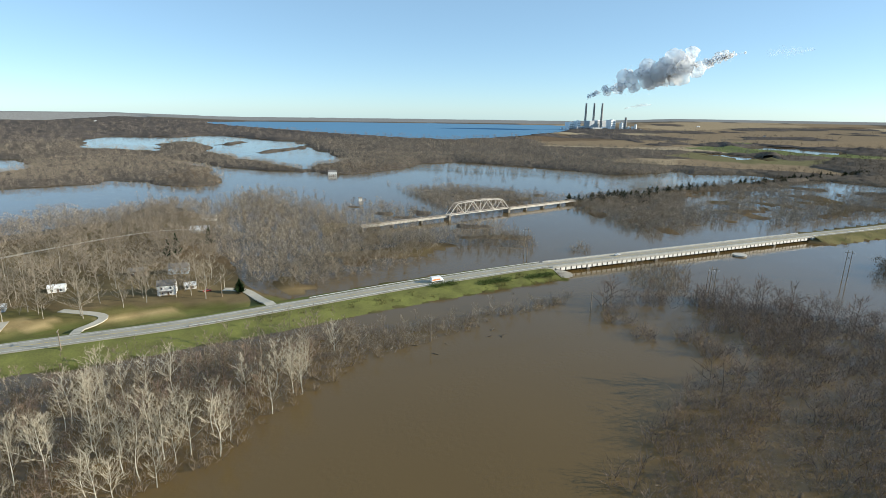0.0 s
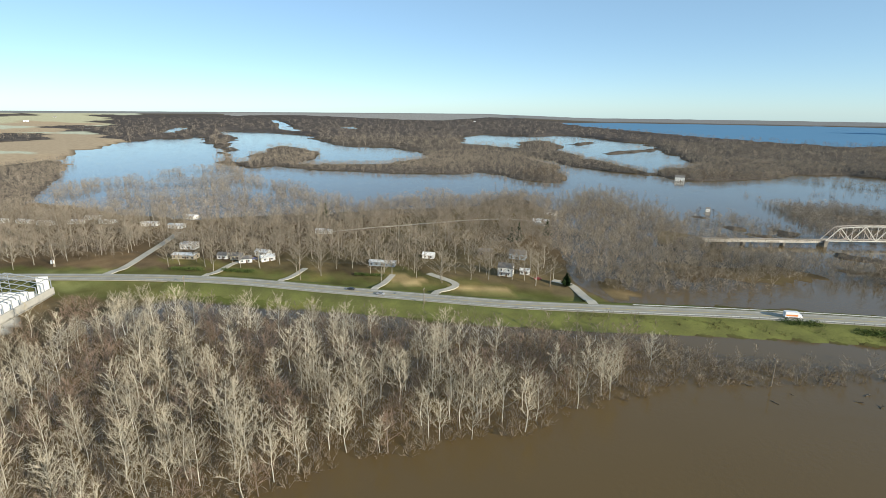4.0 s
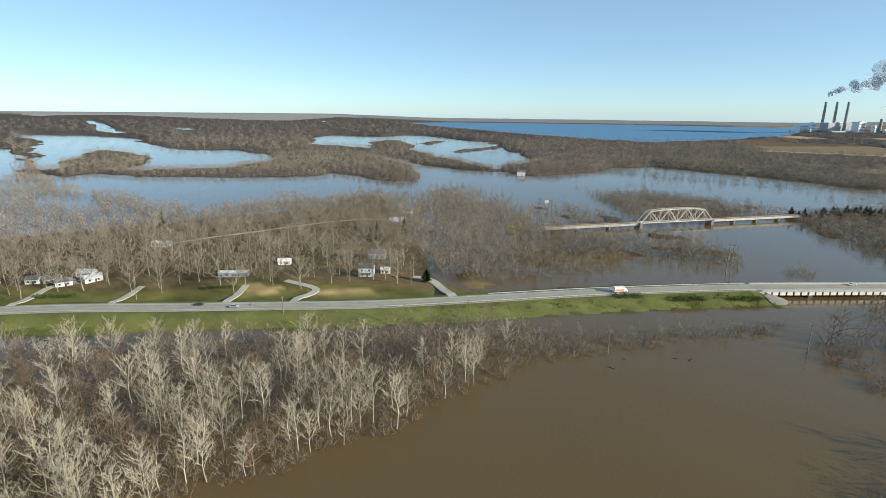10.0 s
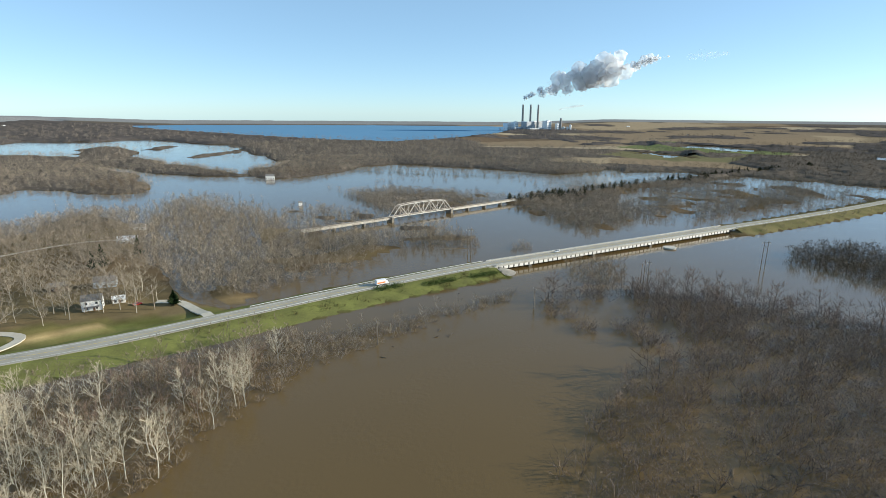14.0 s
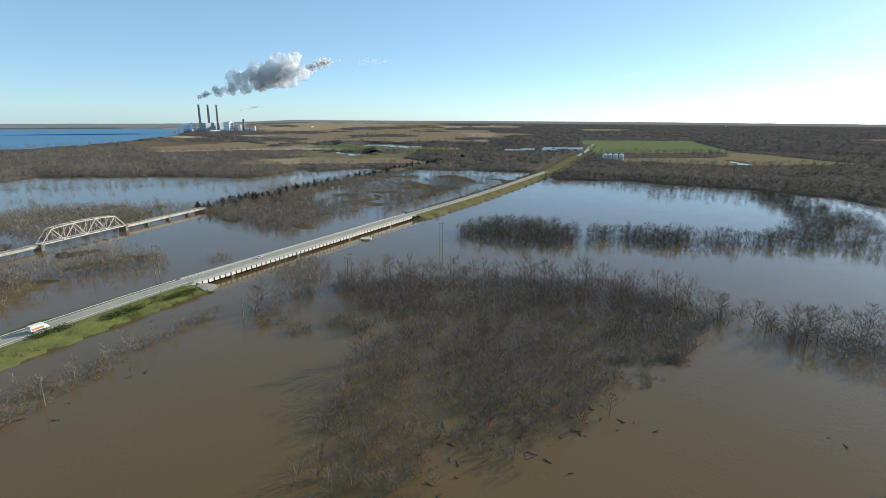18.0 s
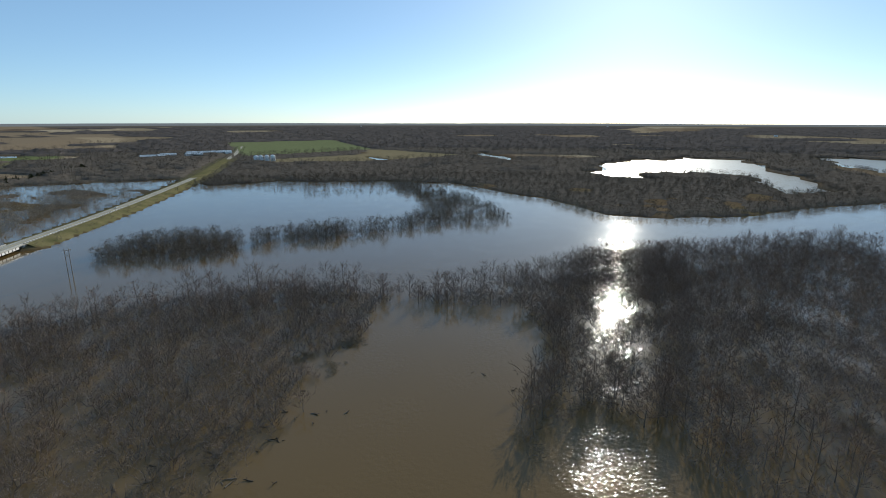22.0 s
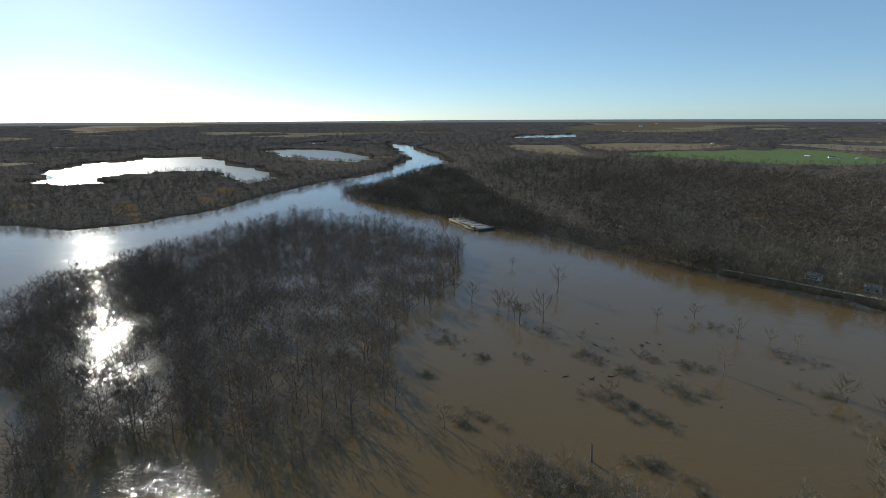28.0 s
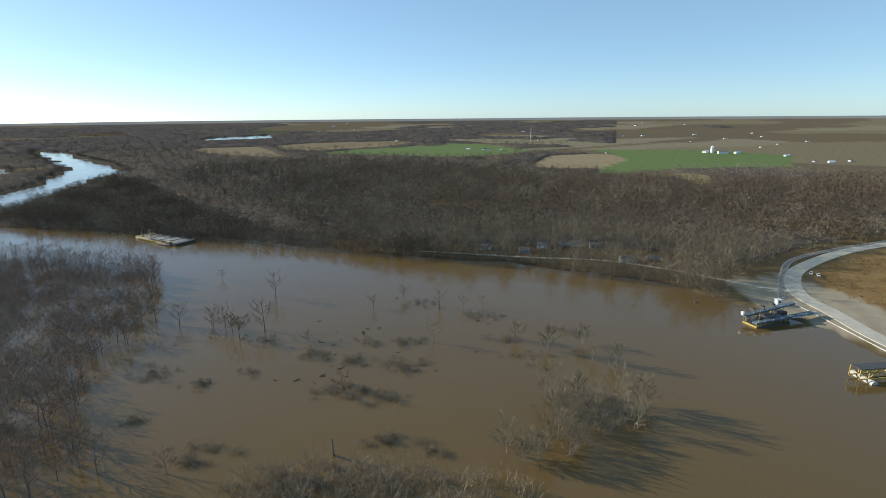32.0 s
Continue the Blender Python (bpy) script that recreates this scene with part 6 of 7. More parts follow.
# ---- houses of the hamlet ----
def house(name, x, y, turn, w, d, h, wall, roof, label, category="house", rise=None, storeys=1, chimney_at=None, group="houses of the hamlet", porch=False):
    z = max(ground_at(x, y), 0.6)
    root = thing(name, x, y, z - 0.15, turn, label, category, group)
    body = part("wall", box(B(), (0, 0, h / 2), (w, d, h)), wall, root)
    gable = B()
    rise = d * 0.28 if rise is None else rise
    if rise:
        vs = [gable.verts.new((sx * (w / 2 - 0.02), sy * d / 2, h - 0.05 + (rise if sy == 0 else 0))) for sx in (-1, 1) for sy in (-1, 0, 1)]
        gable.faces.new(vs[:3]), gable.faces.new(vs[3:])
        part("gable", gable, wall, root)
    part("roof", prism(B(), w, d, h + 0.15, rise or 0.25), roof, root)
    for s in range(storeys):
        zc = 1.45 + s * 2.6
        for side in (-1, 1):
            for k in range(max(2, int(w / 3.2))):
                xx = -w / 2 + w * (k + 0.5) / max(2, int(w / 3.2))
                win = part("window", box(B(), (xx, side * (d / 2 + 0.02), zc), (1.0, 0.1, 1.1)), GLASS, root)
                part("window_frame", box(B(), (xx, side * (d / 2 + 0.03), zc + 0.62), (1.2, 0.14, 0.1)), WHITE_P, win)
        for side in (-1, 1):
            part("window", box(B(), (side * (w / 2 + 0.02), 0.8, zc), (0.1, 1.0, 1.1)), GLASS, root)
    part("door", box(B(), (w * 0.1, -d / 2 - 0.03, 1.0), (0.95, 0.12, 2.05)), BROWN_P, root)
    if chimney_at is not None:
        part("chimney", box(B(), (chimney_at, 0.4, h + rise), (0.7, 0.7, 1.6)), BROWN_P, root)
    if porch:
        part("porch_roof", box(B(), (0, -d / 2 - 1.2, 2.5), (w * 0.7, 2.4, 0.14)), roof, root)
        for xx in (-w * 0.33, w * 0.33):
            part("porch_post", box(B(), (xx, -d / 2 - 2.2, 1.2), (0.14, 0.14, 2.5)), WHITE_P, root)
    return root


house("house", -151.7, 271, 20, 9, 7.5, 5.6, WHITE_P, GREY_R, "white two-storey house with a grey roof among bare trees", storeys=2, chimney_at=-2, porch=True)
house("shed", -143.5, 280.5, 22, 6, 4.5, 2.6, WHITE_P, PALE_R, "small white shed beside the two-storey house", "shed")
house("mobile_home", -224, 237, 28, 17, 5, 3.0, GREYBLUE, PALE_R, "grey-blue mobile home with a pale roof", "mobile home", rise=0.7)
house("box_house", -363, 183, 35, 11, 7, 4.2, WHITE_P, WHITE_P, "plain white house with a flat white roof", rise=0.5)
house("mobile_home", -340, 168, 30, 16, 6.5, 3.0, TAN_P, PALE_R, "low tan house with a white metal roof", "mobile home", rise=0.9)
for x, y, t, w, m, r, l in ((-319, 183, 32, 7, WHITE_P, GREY_R, "small white cabin beside a gravel turning place"), (-311, 188, 40, 8, TAN_P, GREY_R, "tan cabin beside a gravel turning place"), (-300, 187, 55, 8, WHITE_P, GREY_R, "white cabin with a grey roof"),
                            (-305, 204, 20, 10, WHITE_P, PALE_R, "white cabin with a pale metal roof"), (-292, 198, 70, 9, WHITE_P, PALE_R, "white cabin standing end-on to the road")):
    house("cabin", x, y, t, w, 5.5, 2.8, m, r, l, "cabin")
house("house", -202, 421, 15, 14, 9, 3.2, GREYBLUE, PALE_R, "grey house with a pale roof deep in the trees", porch=True)
house("house", -164, 309, 18, 11, 8, 4.0, GREYBLUE, GREY_R, "weathered grey house under large trees", chimney_at=3)
house("house", -217, 473, 10, 12, 8, 3.0, WHITE_P, GREY_R, "white house near the flooded shore")
house("shed", -211, 269, 25, 8, 5, 2.8, WHITE_P, PALE_R, "white garden shed among trees", "shed")
house("shed", -186, 302, 25, 9, 6, 3.0, BROWN_P, GREY_R, "brown shed among trees", "shed")
for x, y, t, l in ((-466, 203, 40, "white house behind the young wood"), (-525, 167, 30, "white mobile home at the wood's edge"), (-559, 140, 25, "white mobile home behind bare trees"), (-538, 149, 30, "pale mobile home behind bare trees"), (-326, 276, 20, "grey cabin near the back lane"), (-610, 120, 20, "white cottage behind a tree belt"), (-505, 185, 35, "white mobile home with a pale roof"), (-577, 127, 28, "white trailer at the edge of the flooded wood"), (-533, 184, 40, "white trailer beside bare shade trees"), (-440, 213, 30, "white cottage with a carport on the back lane"), (-464, 238, 15, "white cottage on the flooded shore")):
    house("cottage", x, y, t, 13, 6, 3.0, WHITE_P, PALE_R, l, "cottage", rise=1.0)
for x, y, t, m, l in ((88.6, -374, 0, WHITE_P, "white cottage on the river lane"), (48, -389, 5, WHITE_P, "white cottage under bare trees by the river"), (31.6, -391, 8, BROWN_P, "brown cottage under bare trees by the river"), (24, -400, 8, WHITE_P, "white trailer behind the river lane"), (9.7, -397, 10, TAN_P, "tan cottage by the river"), (-11.8, -367, 15, WHITE_P, "small white hut on the river bank"), (59, -372, 5, GREYBLUE, "grey-blue cabin on the river lane"), (-30, -372, 20, BROWN_P, "brown cabin under tall trees")):
    house("river_cottage", x, y, t, 8, 5.5, 2.8, m, GREY_R, l, "cottage", group="cottages on the river bank")
flooded = house("flooded_house", -179.6, 839, 10, 13, 9, 5.5, WHITE_P, GREY_R, "white house with a dark roof cut off by blue flood water", group="")

# ---- railway crossing and boxes by the works ----
def signal_box(x, y, turn, label):
    root = thing("signal_box", x, y, ground_at(x, y), turn, label, "cabinet", "signal boxes at the crossing")
    part("cabinet", box(B(), (0, 0, 1.2), (1.8, 1.2, 2.2)), WHITE_P, root)
    part("lid", box(B(), (0, 0, 2.36), (2.0, 1.4, 0.14)), PALE_R, root)
    part("plinth", box(B(), (0, 0, 0.05), (2.1, 1.5, 0.3)), CONCRETE, root)
    part("door", box(B(), (0, -0.62, 1.15), (1.2, 0.05, 1.8)), PALE_R, root)


for x, y in ((-468, -16), (-420, 28), (-376, -23), (-392, 108)):
    signal_box(x, y, 35, "white metal signal cabinet beside the railway crossing")


def crossing_signal(x, y, turn):
    root = thing("crossing_signal", x, y, ground_at(x, y), turn, "railway crossing signal with crossed white boards", "signal", "crossing signals")
    part("mast", rod(B(), (0, 0, 0), (0, 0, 4.4), 0.09, sides=8), ZINC, root)
    for t in (0.7, -0.7):
        part("crossbuck_board", beam(B(), (0, -0.85, 4.1 - t * 0.85), (0, 0.85, 4.1 + t * 0.85), 0.08, 0.26), WHITE_P, root)
    for yy in (-0.5, 0.5):
        part("lamp", rod(B(), (-0.08, yy, 2.8), (0.1, yy, 2.8), 0.22, sides=12), STEEL_DARK, root)
    part("lamp_arm", box(B(), (0, 0, 2.8), (0.08, 1.1, 0.08)), ZINC, root)
    part("base", box(B(), (0, 0, 0.2), (0.7, 0.7, 0.5)), ZINC, root)


crossing_signal(-484, -4, 40), crossing_signal(-474, 14, 40)

# ---- evergreens and hedges ----
def evergreen(x, y, tall, wide, label, seed):
    root = thing("evergreen_tree", x, y, max(ground_at(x, y), 0.4), 0, label, "tree", "evergreens of the hamlet")
    part("trunk", rod(B(), (0, 0, -0.5), (0, 0, tall * 0.8), tall * 0.025, 0.05, 6), POLEWOOD, root)
    v, f = cedar_kind(random.Random(seed), tall, wide, 1100)
    link_mesh("crown", v, f, PINE, root)


for k, (x, y, t, w) in enumerate(((-187, 352, 15, 9), (-179, 386, 14, 8), (-113, 274, 8, 7), (-372, 318, 14, 5), (-376, 322, 13, 5), (-190, 346, 12, 7))):
    evergreen(x, y, t, w, "dark green evergreen tree among bare trees", 700 + k)


def hedge(a, b, wide, tall, label, seed):
    root = thing("hedge", *a, max(ground_at(*a), 0.5), 0, label, "hedge", "hedges of the yards")
    rng = random.Random(seed)
    s = Shape()
    n = int(math.hypot(b[0] - a[0], b[1] - a[1]) * 60)
    for k in range(n):
        t = rng.random()
        p = Vector(((b[0] - a[0]) * t + rng.uniform(-wide, wide) / 2, (b[1] - a[1]) * t + rng.uniform(-wide, wide) / 2, rng.random() * tall * 0.8))
        s.twig(p, lean(rng, Vector((0, 0, 0.6)), 1.0), 0.7, 0.32, rng)
    piece("foliage", s.mesh("foliage", HEDGE), root)


HEDGE = mat("hedge_leaf", (0.10, 0.13, 0.04), (0.06, 0.085, 0.028), 0.6, 0.9, vary="island", spread=0.4)
hedge((-322, 149), (-305, 160), 3.5, 2.4, "clipped green hedge along a yard", 1)
hedge((-294, 167), (-276, 177), 3.5, 2.4, "clipped green hedge beside a driveway", 2)
hedge((-224, 212), (-208, 221), 3.0, 1.8, "low green hedge along a yard", 3)
hedge((-6, 280), (8, 287), 5, 2.6, "dark bushes on the grassy bank", 4)
hedge((22, 290), (40, 299), 5, 2.2, "dark bushes on the grassy bank near the bridge", 5)
hedge((52, 305), (70, 312), 6, 1.6, "scrubby bushes at the end of the bank", 6)

# ---- vehicles ----
def paint(name, c):
    return mat(name, c, tuple(v * 0.85 for v in c), 1.0, 0.35)


def wheels(root, xs, y, r):
    for x in xs:
        for s in (-1, 1):
            w = part("wheel", rod(B(), (x, s * y - 0.12, r), (x, s * y + 0.12, r), r, sides=14), RUBBER, root)
            part("rim", rod(B(), (x, s * y - 0.14, r), (x, s * y + 0.14, r), r * 0.55, sides=10), ZINC, w)


def on_road(x, y):
    k = int(np.argmin(np.hypot(*(ROADC - (x, y)).T)))
    d = ROADC[min(k + 1, len(ROADC) - 1)] - ROADC[max(k - 1, 0)]
    return ROADC[k], math.degrees(math.atan2(d[1], d[0])), d / np.linalg.norm(d)


def car(x, y, z, turn, colour, label):
    root = thing("car", x, y, z, turn, label, "car", "cars")
    bm = box(B(), (0, 0, 0.62), (4.5, 1.8, 0.62))
    bmesh.ops.bevel(bm, geom=bm.edges[:], offset=0.16, segments=2, affect="EDGES")
    part("body", bm, colour, root)
    bm = box(B(), (-0.2, 0, 1.15), (2.5, 1.55, 0.6))
    for v in bm.verts:
        if v.co.z > 1.2:
            v.co.x = -0.2 + (v.co.x + 0.2) * 0.72
            v.co.y *= 0.86
    part("cabin", bm, GLASS, root)
    part("roof", box(B(), (-0.2, 0, 1.46), (1.75, 1.32, 0.06)), colour, root)
    wheels(root, (-1.4, 1.4), 0.82, 0.33)
    for s in (-1, 1):
        part("headlight", box(B(), (2.22, s * 0.6, 0.7), (0.08, 0.35, 0.16)), WHITE_P, root)
        part("tail_light", box(B(), (-2.22, s * 0.65, 0.75), (0.08, 0.3, 0.16)), paint("red_lens", (0.45, 0.02, 0.02)), root)


def car_on_road(x, y, offset, back, colour, label):
    p, turn, d = on_road(x, y)
    n = np.array((-d[1], d[0]))
    q = p + n * offset
    car(q[0], q[1], ROAD_Z + 0.02, turn + (180 if back else 0), colour, label)


SILVER, DARKC, REDC, WHITEC = paint("silver_paint", (0.45, 0.46, 0.48)), paint("dark_paint", (0.04, 0.045, 0.05)), paint("red_paint", (0.4, 0.03, 0.02)), paint("white_paint", (0.8, 0.8, 0.8))
car_on_road(-198, 190, 1.8, True, DARKC, "dark car on the highway")
car_on_road(-183, 196, -1.8, False, SILVER, "silver car on the highway")
car_on_road(120, 348, 1.8, True, WHITEC, "white car on the bridge")
car_on_road(470, 495, 1.8, True, WHITEC, "white car on the far causeway")
car_on_road(-495, -28, 1.8, True, SILVER, "silver car on the highway past a green field")
car(-131.8, 275, ground_at(-132, 275), 30, REDC, "red car parked in a yard")
car(-300, 194, ground_at(-300, 194), 60, paint("blue_paint", (0.03, 0.06, 0.35)), "blue car parked by the cabins")
car(-124, -362, ground_at(-124, -362) + 0.02, 80, WHITEC, "white car parked on the landing field")
car(-121, -365, ground_at(-121, -365) + 0.02, 70, WHITEC, "white car parked on brown grass")

p, turn, d = on_road(-4, 287)
q2 = p + np.array((-d[1], d[0])) * -1.8
truck = thing("box_truck", q2[0], q2[1], ROAD_Z + 0.02, turn, "white and orange box truck on the highway", "truck")
part("cargo_box", box(B(), (-1.2, 0, 2.15), (6.0, 2.4, 2.5)), WHITEC, truck)
part("stripe", box(B(), (-1.2, 0, 1.75), (5.2, 2.44, 0.8)), paint("orange_paint", (0.75, 0.25, 0.06)), truck, "faded orange panel")
bm = box(B(), (2.9, 0, 1.45), (2.0, 2.1, 1.7))
for v in bm.verts:
    if v.co.z > 2 and v.co.x > 3:
        v.co.x -= 0.75
part("cab", bm, WHITEC, truck)
part("windscreen", box(B(), (3.42, 0, 1.9), (0.5, 1.8, 0.6), tilt=Matrix.Rotation(-0.5, 4, "Y")), GLASS, truck)
part("chassis", box(B(), (0, 0, 0.75), (7.6, 1.2, 0.35)), STEEL_DARK, truck)
wheels(truck, (-2.6, 2.7), 1.0, 0.48)

# ---- utility poles ----
def utility_pole(x, y, tall, turn, arms=1, label="weathered wooden utility pole"):
    z = max(ground_at(x, y), -1.5)
    root = thing("utility_pole", x, y, z, turn, label, "utility pole", "utility poles")
    top = tall - z
    part("pole", rod(B(), (0, 0, -0.5), (0, 0, top), 0.24, 0.15, 8), POLEWOOD, root)
    for k in range(arms):
        arm = part("crossarm", box(B(), (0, 0, top - 0.5 - k * 1.1), (0.16, 2.8, 0.18)), POLEWOOD, root)
        for yy in (-1.25, 0, 1.25):
            part("insulator", rod(B(), (0, yy, top - 0.42 - k * 1.1), (0, yy, top - 0.15 - k * 1.1), 0.07, sides=6), WHITE_P, arm)
    return Vector((x, y, tall - 0.2))


def wires(name, pts, sag, label):
    """Slack wires strung from pole to pole, each span a part of its own."""
    root = thing(name, pts[0].x, pts[0].y, pts[0].z, 0, label, "wires")
    for a, b in zip(pts[:-1], pts[1:]):
        n = Vector((a.y - b.y, b.x - a.x, 0)).normalized()
        for o in (-1.25, 0, 1.25):
            line = [a.lerp(b, k / 12) + n * o - pts[0] - Vector((0, 0, sag * k * (12 - k) / 36)) for k in range(13)]
            wire = Shape()
            wire.tube(line, [0.025] * 13, 3)
            piece("wire", wire.mesh("wire", STEEL_DARK), root)


TURN_R = 25
line = [utility_pole(x, y, h, TURN_R) for x, y, h in ((-156, 195, 12.5), (-70.7, 186, 13), (-4.9, 216, 11.5), (77, 253, 12), (155, 290, 13))]
wires("power_wires", line, 1.2, "thin dark wires along the flooded bank")
line = [utility_pole(x, y, h, TURN_R, 2) for x, y, h in ((-552, -54, 15), (-483, 24, 15), (-384, 106, 17), (-243, 186, 14), (-120, 267, 14.5), (-69, 312, 16.5))]
wires("power_wires", line, 1.6, "thin dark wires beside the highway")
for x, y, h in ((-281, 136, 9), (-310, 60, 10), (-420, 30, 10), (-375, 62, 9)):
    utility_pole(x, y, h, 40, 1, "short wooden pole on the verge")


def h_frame(x, y, tall, turn):
    root = thing("transmission_pole", x, y, -1.2, turn, "twin-pole wooden transmission frame standing in the flood", "utility pole", "transmission frames")
    for yy in (-1.2, 1.2):
        part("pole", rod(B(), (0, yy, -1), (0, yy, tall + 1.2), 0.26, 0.17, 8), POLEWOOD, root)
    arm = part("crossarm", box(B(), (0, 0, tall - 0.3), (0.2, 5.2, 0.24)), POLEWOOD, root)
    for yy in (-2.4, 0, 2.4):
        part("insulator", rod(B(), (0, yy, tall - 1.6), (0, yy, tall - 0.4), 0.1, sides=6), WHITE_P, arm)
    for s in (1, -1):
        part("brace", beam(B(), (0, -1.2 * s, tall - 5), (0, 1.2 * s, tall - 2.5), 0.12), POLEWOOD, root)
    return Vector((x, y, tall - 1.8))


line = [h_frame(x, y, h, 70) for x, y, h in ((60, 365, 21), (157, 288, 16), (255, 315, 20))]

# ---- steel-framed hall under construction ----
hall = thing("steel_hall", -266.3, 24.1, 2.0, math.degrees(math.atan2(64.6, -61.2)), "unfinished steel-framed hall with white bays and a concrete wall", "building")
LX, LY = 89.0, 42.0
part("slab", box(B(), (LX / 2, LY / 2, -0.2), (LX, LY, 0.9)), CONCRETE, hall)
part("long_wall", box(B(), (LX / 2, 0.3, 1.6), (LX, 0.6, 4.2)), CONCRETE, hall, "grey concrete wall")
part("long_wall", box(B(), (LX / 2, LY - 0.3, 1.6), (LX, 0.6, 3.6)), CONCRETE, hall, "grey concrete wall")
part("gable_wall", box(B(), (LX - 0.2, LY * 0.12, 5.0), (0.5, 6, 9.5)), WHITE_P, hall)
FRAME = mat("frame_steel", (0.40, 0.42, 0.44), (0.28, 0.3, 0.32), 0.5, 0.55, metal=0.3)
EAVE, RIDGE = 8.0, 12.5
for k in range(15):
    x = 1.0 + k * (LX - 2) / 14
    for y in (0.6, LY - 0.6):
        part("column", box(B(), (x, y, EAVE / 2), (0.3, 0.36, EAVE)), FRAME, hall)
    part("column", box(B(), (x, LY * 0.5, RIDGE / 2 - 0.3), (0.28, 0.28, RIDGE - 0.6)), FRAME, hall)
    for a, b in (((x, 0.6, EAVE), (x, LY / 2, RIDGE)), ((x, LY - 0.6, EAVE), (x, LY / 2, RIDGE))):
        part("rafter", beam(B(), a, b, 0.26, 0.42), FRAME, hall)
for t in (0.05, 0.15, 0.25, 0.35, 0.45, 0.52, 0.57, 0.62, 0.67, 0.72, 0.77, 0.82, 0.87, 0.92, 0.96):
    y = LY * t
    z = EAVE + (RIDGE - EAVE) * (1 - abs(2 * t - 1)) + 0.45
    part("purlin", box(B(), (LX / 2, y, z), (LX - 2, 0.17, 0.22)), FRAME, hall)
BAY = mat("bay_board", (0.78, 0.78, 0.76), (0.66, 0.66, 0.64), 0.2, 0.8)
for k in range(13):
    x = 6 + k * 6.1
    part("bay_wall", box(B(), (x, LY * 0.27, 2.3), (0.35, LY * 0.36, 4.6)), BAY, hall)
    if k < 12:
        part("bay_back", box(B(), (x + 3.05, LY * 0.45, 2.3), (5.8, 0.3, 4.6)), BAY, hall)
        part("bay_wall", box(B(), (x, LY * 0.72, 1.9), (0.35, LY * 0.34, 3.8)), BAY, hall)
for x, y, w in ((3, LY * 0.3, 4), (5, LY * 0.62, 3)):
    part("machine", box(box(B(), (x, y, 1.4), (w, 3, 2.8)), (x, y, 3.4), (w * 0.5, 1.5, 1.4)), paint("machine_red", (0.45, 0.1, 0.05)), hall, "red machine")
part("dark_door", box(B(), (0.4, LY * 0.36, 2.6), (0.5, 4, 5)), STEEL_DARK, hall)
part("container", box(B(), (-2.5, LY * 0.72, 1.4), (3, 6, 2.6)), BLUE_P, hall, "blue steel container")

RUST = mat("rust_cover", (0.235, 0.085, 0.04), (0.16, 0.058, 0.03), 0.12, 0.85, bump=0.3)


def dome(x, y, r, tall, label):
    root = thing("storage_dome", x, y, 1.5, 20, label, "dome", "storage domes")
    part("ring_wall", rod(B(), (0, 0, -0.5), (0, 0, 2.4), r + 0.5, sides=40), CONCRETE, root)
    bm = B()
    bmesh.ops.create_uvsphere(bm, u_segments=40, v_segments=20, radius=1.0)
    bmesh.ops.delete(bm, geom=[v for v in bm.verts if v.co.z < -0.01], context="VERTS")
    for v in bm.verts:
        v.co = Vector((v.co.x * r, v.co.y * r, 2.2 + (v.co.z ** 0.8) * tall))
    for f in bm.faces:
        f.smooth = True
    cover = part("cover", bm, RUST, root)
    part("hatch", rod(B(), (0, 0, 2.0 + tall), (0, 0, 3.2 + tall), 1.2, 0.9, 12), ZINC, cover)


dome(-262, -22, 15.5, 8.5, "low rust-brown storage dome on a concrete ring")
dome(-238, -37, 17, 9.5, "rust-brown storage dome at the forest edge")

gallery = thing("conveyor_gallery", -262, -66, 2.0, 126, "white lattice conveyor gallery beside the storage domes", "conveyor")
for z in (3.0, 6.0):
    for y in (-1.6, 1.6):
        part("chord", box(B(), (27, y, z), (54, 0.3, 0.3)), STEEL_W, gallery)
for k in range(18):
    for y in (-1.6, 1.6):
        a, b = (k * 3.0, y, 3.0 if k % 2 else 6.0), (k * 3.0 + 3.0, y, 6.0 if k % 2 else 3.0)
        part("web", beam(B(), a, b, 0.18), STEEL_W, gallery)
part("belt", box(B(), (27, 0, 3.3), (54, 2.2, 0.2)), STEEL_DARK, gallery)
for x in (2, 20, 38, 53):
    part("leg", box(B(), (x, 0, 1.2), (0.6, 3.2, 4)), CONCRETE, gallery)
for x, y, h in ((-295, -12, 9), (-288, 2, 7)):
    root = thing("lattice_mast", x, y, 2, 30, "slender lattice mast on the works yard", "mast", "masts of the works yard")
    for a in range(4):
        dx, dy = 0.6 * math.cos(a * 1.571), 0.6 * math.sin(a * 1.571)
        part("leg", beam(B(), (dx * 1.6, dy * 1.6, -0.3), (dx, dy, h), 0.14), STEEL_RUST, root)
    part("platform", box(B(), (0, 0, h), (2, 2, 0.2)), STEEL_RUST, root)


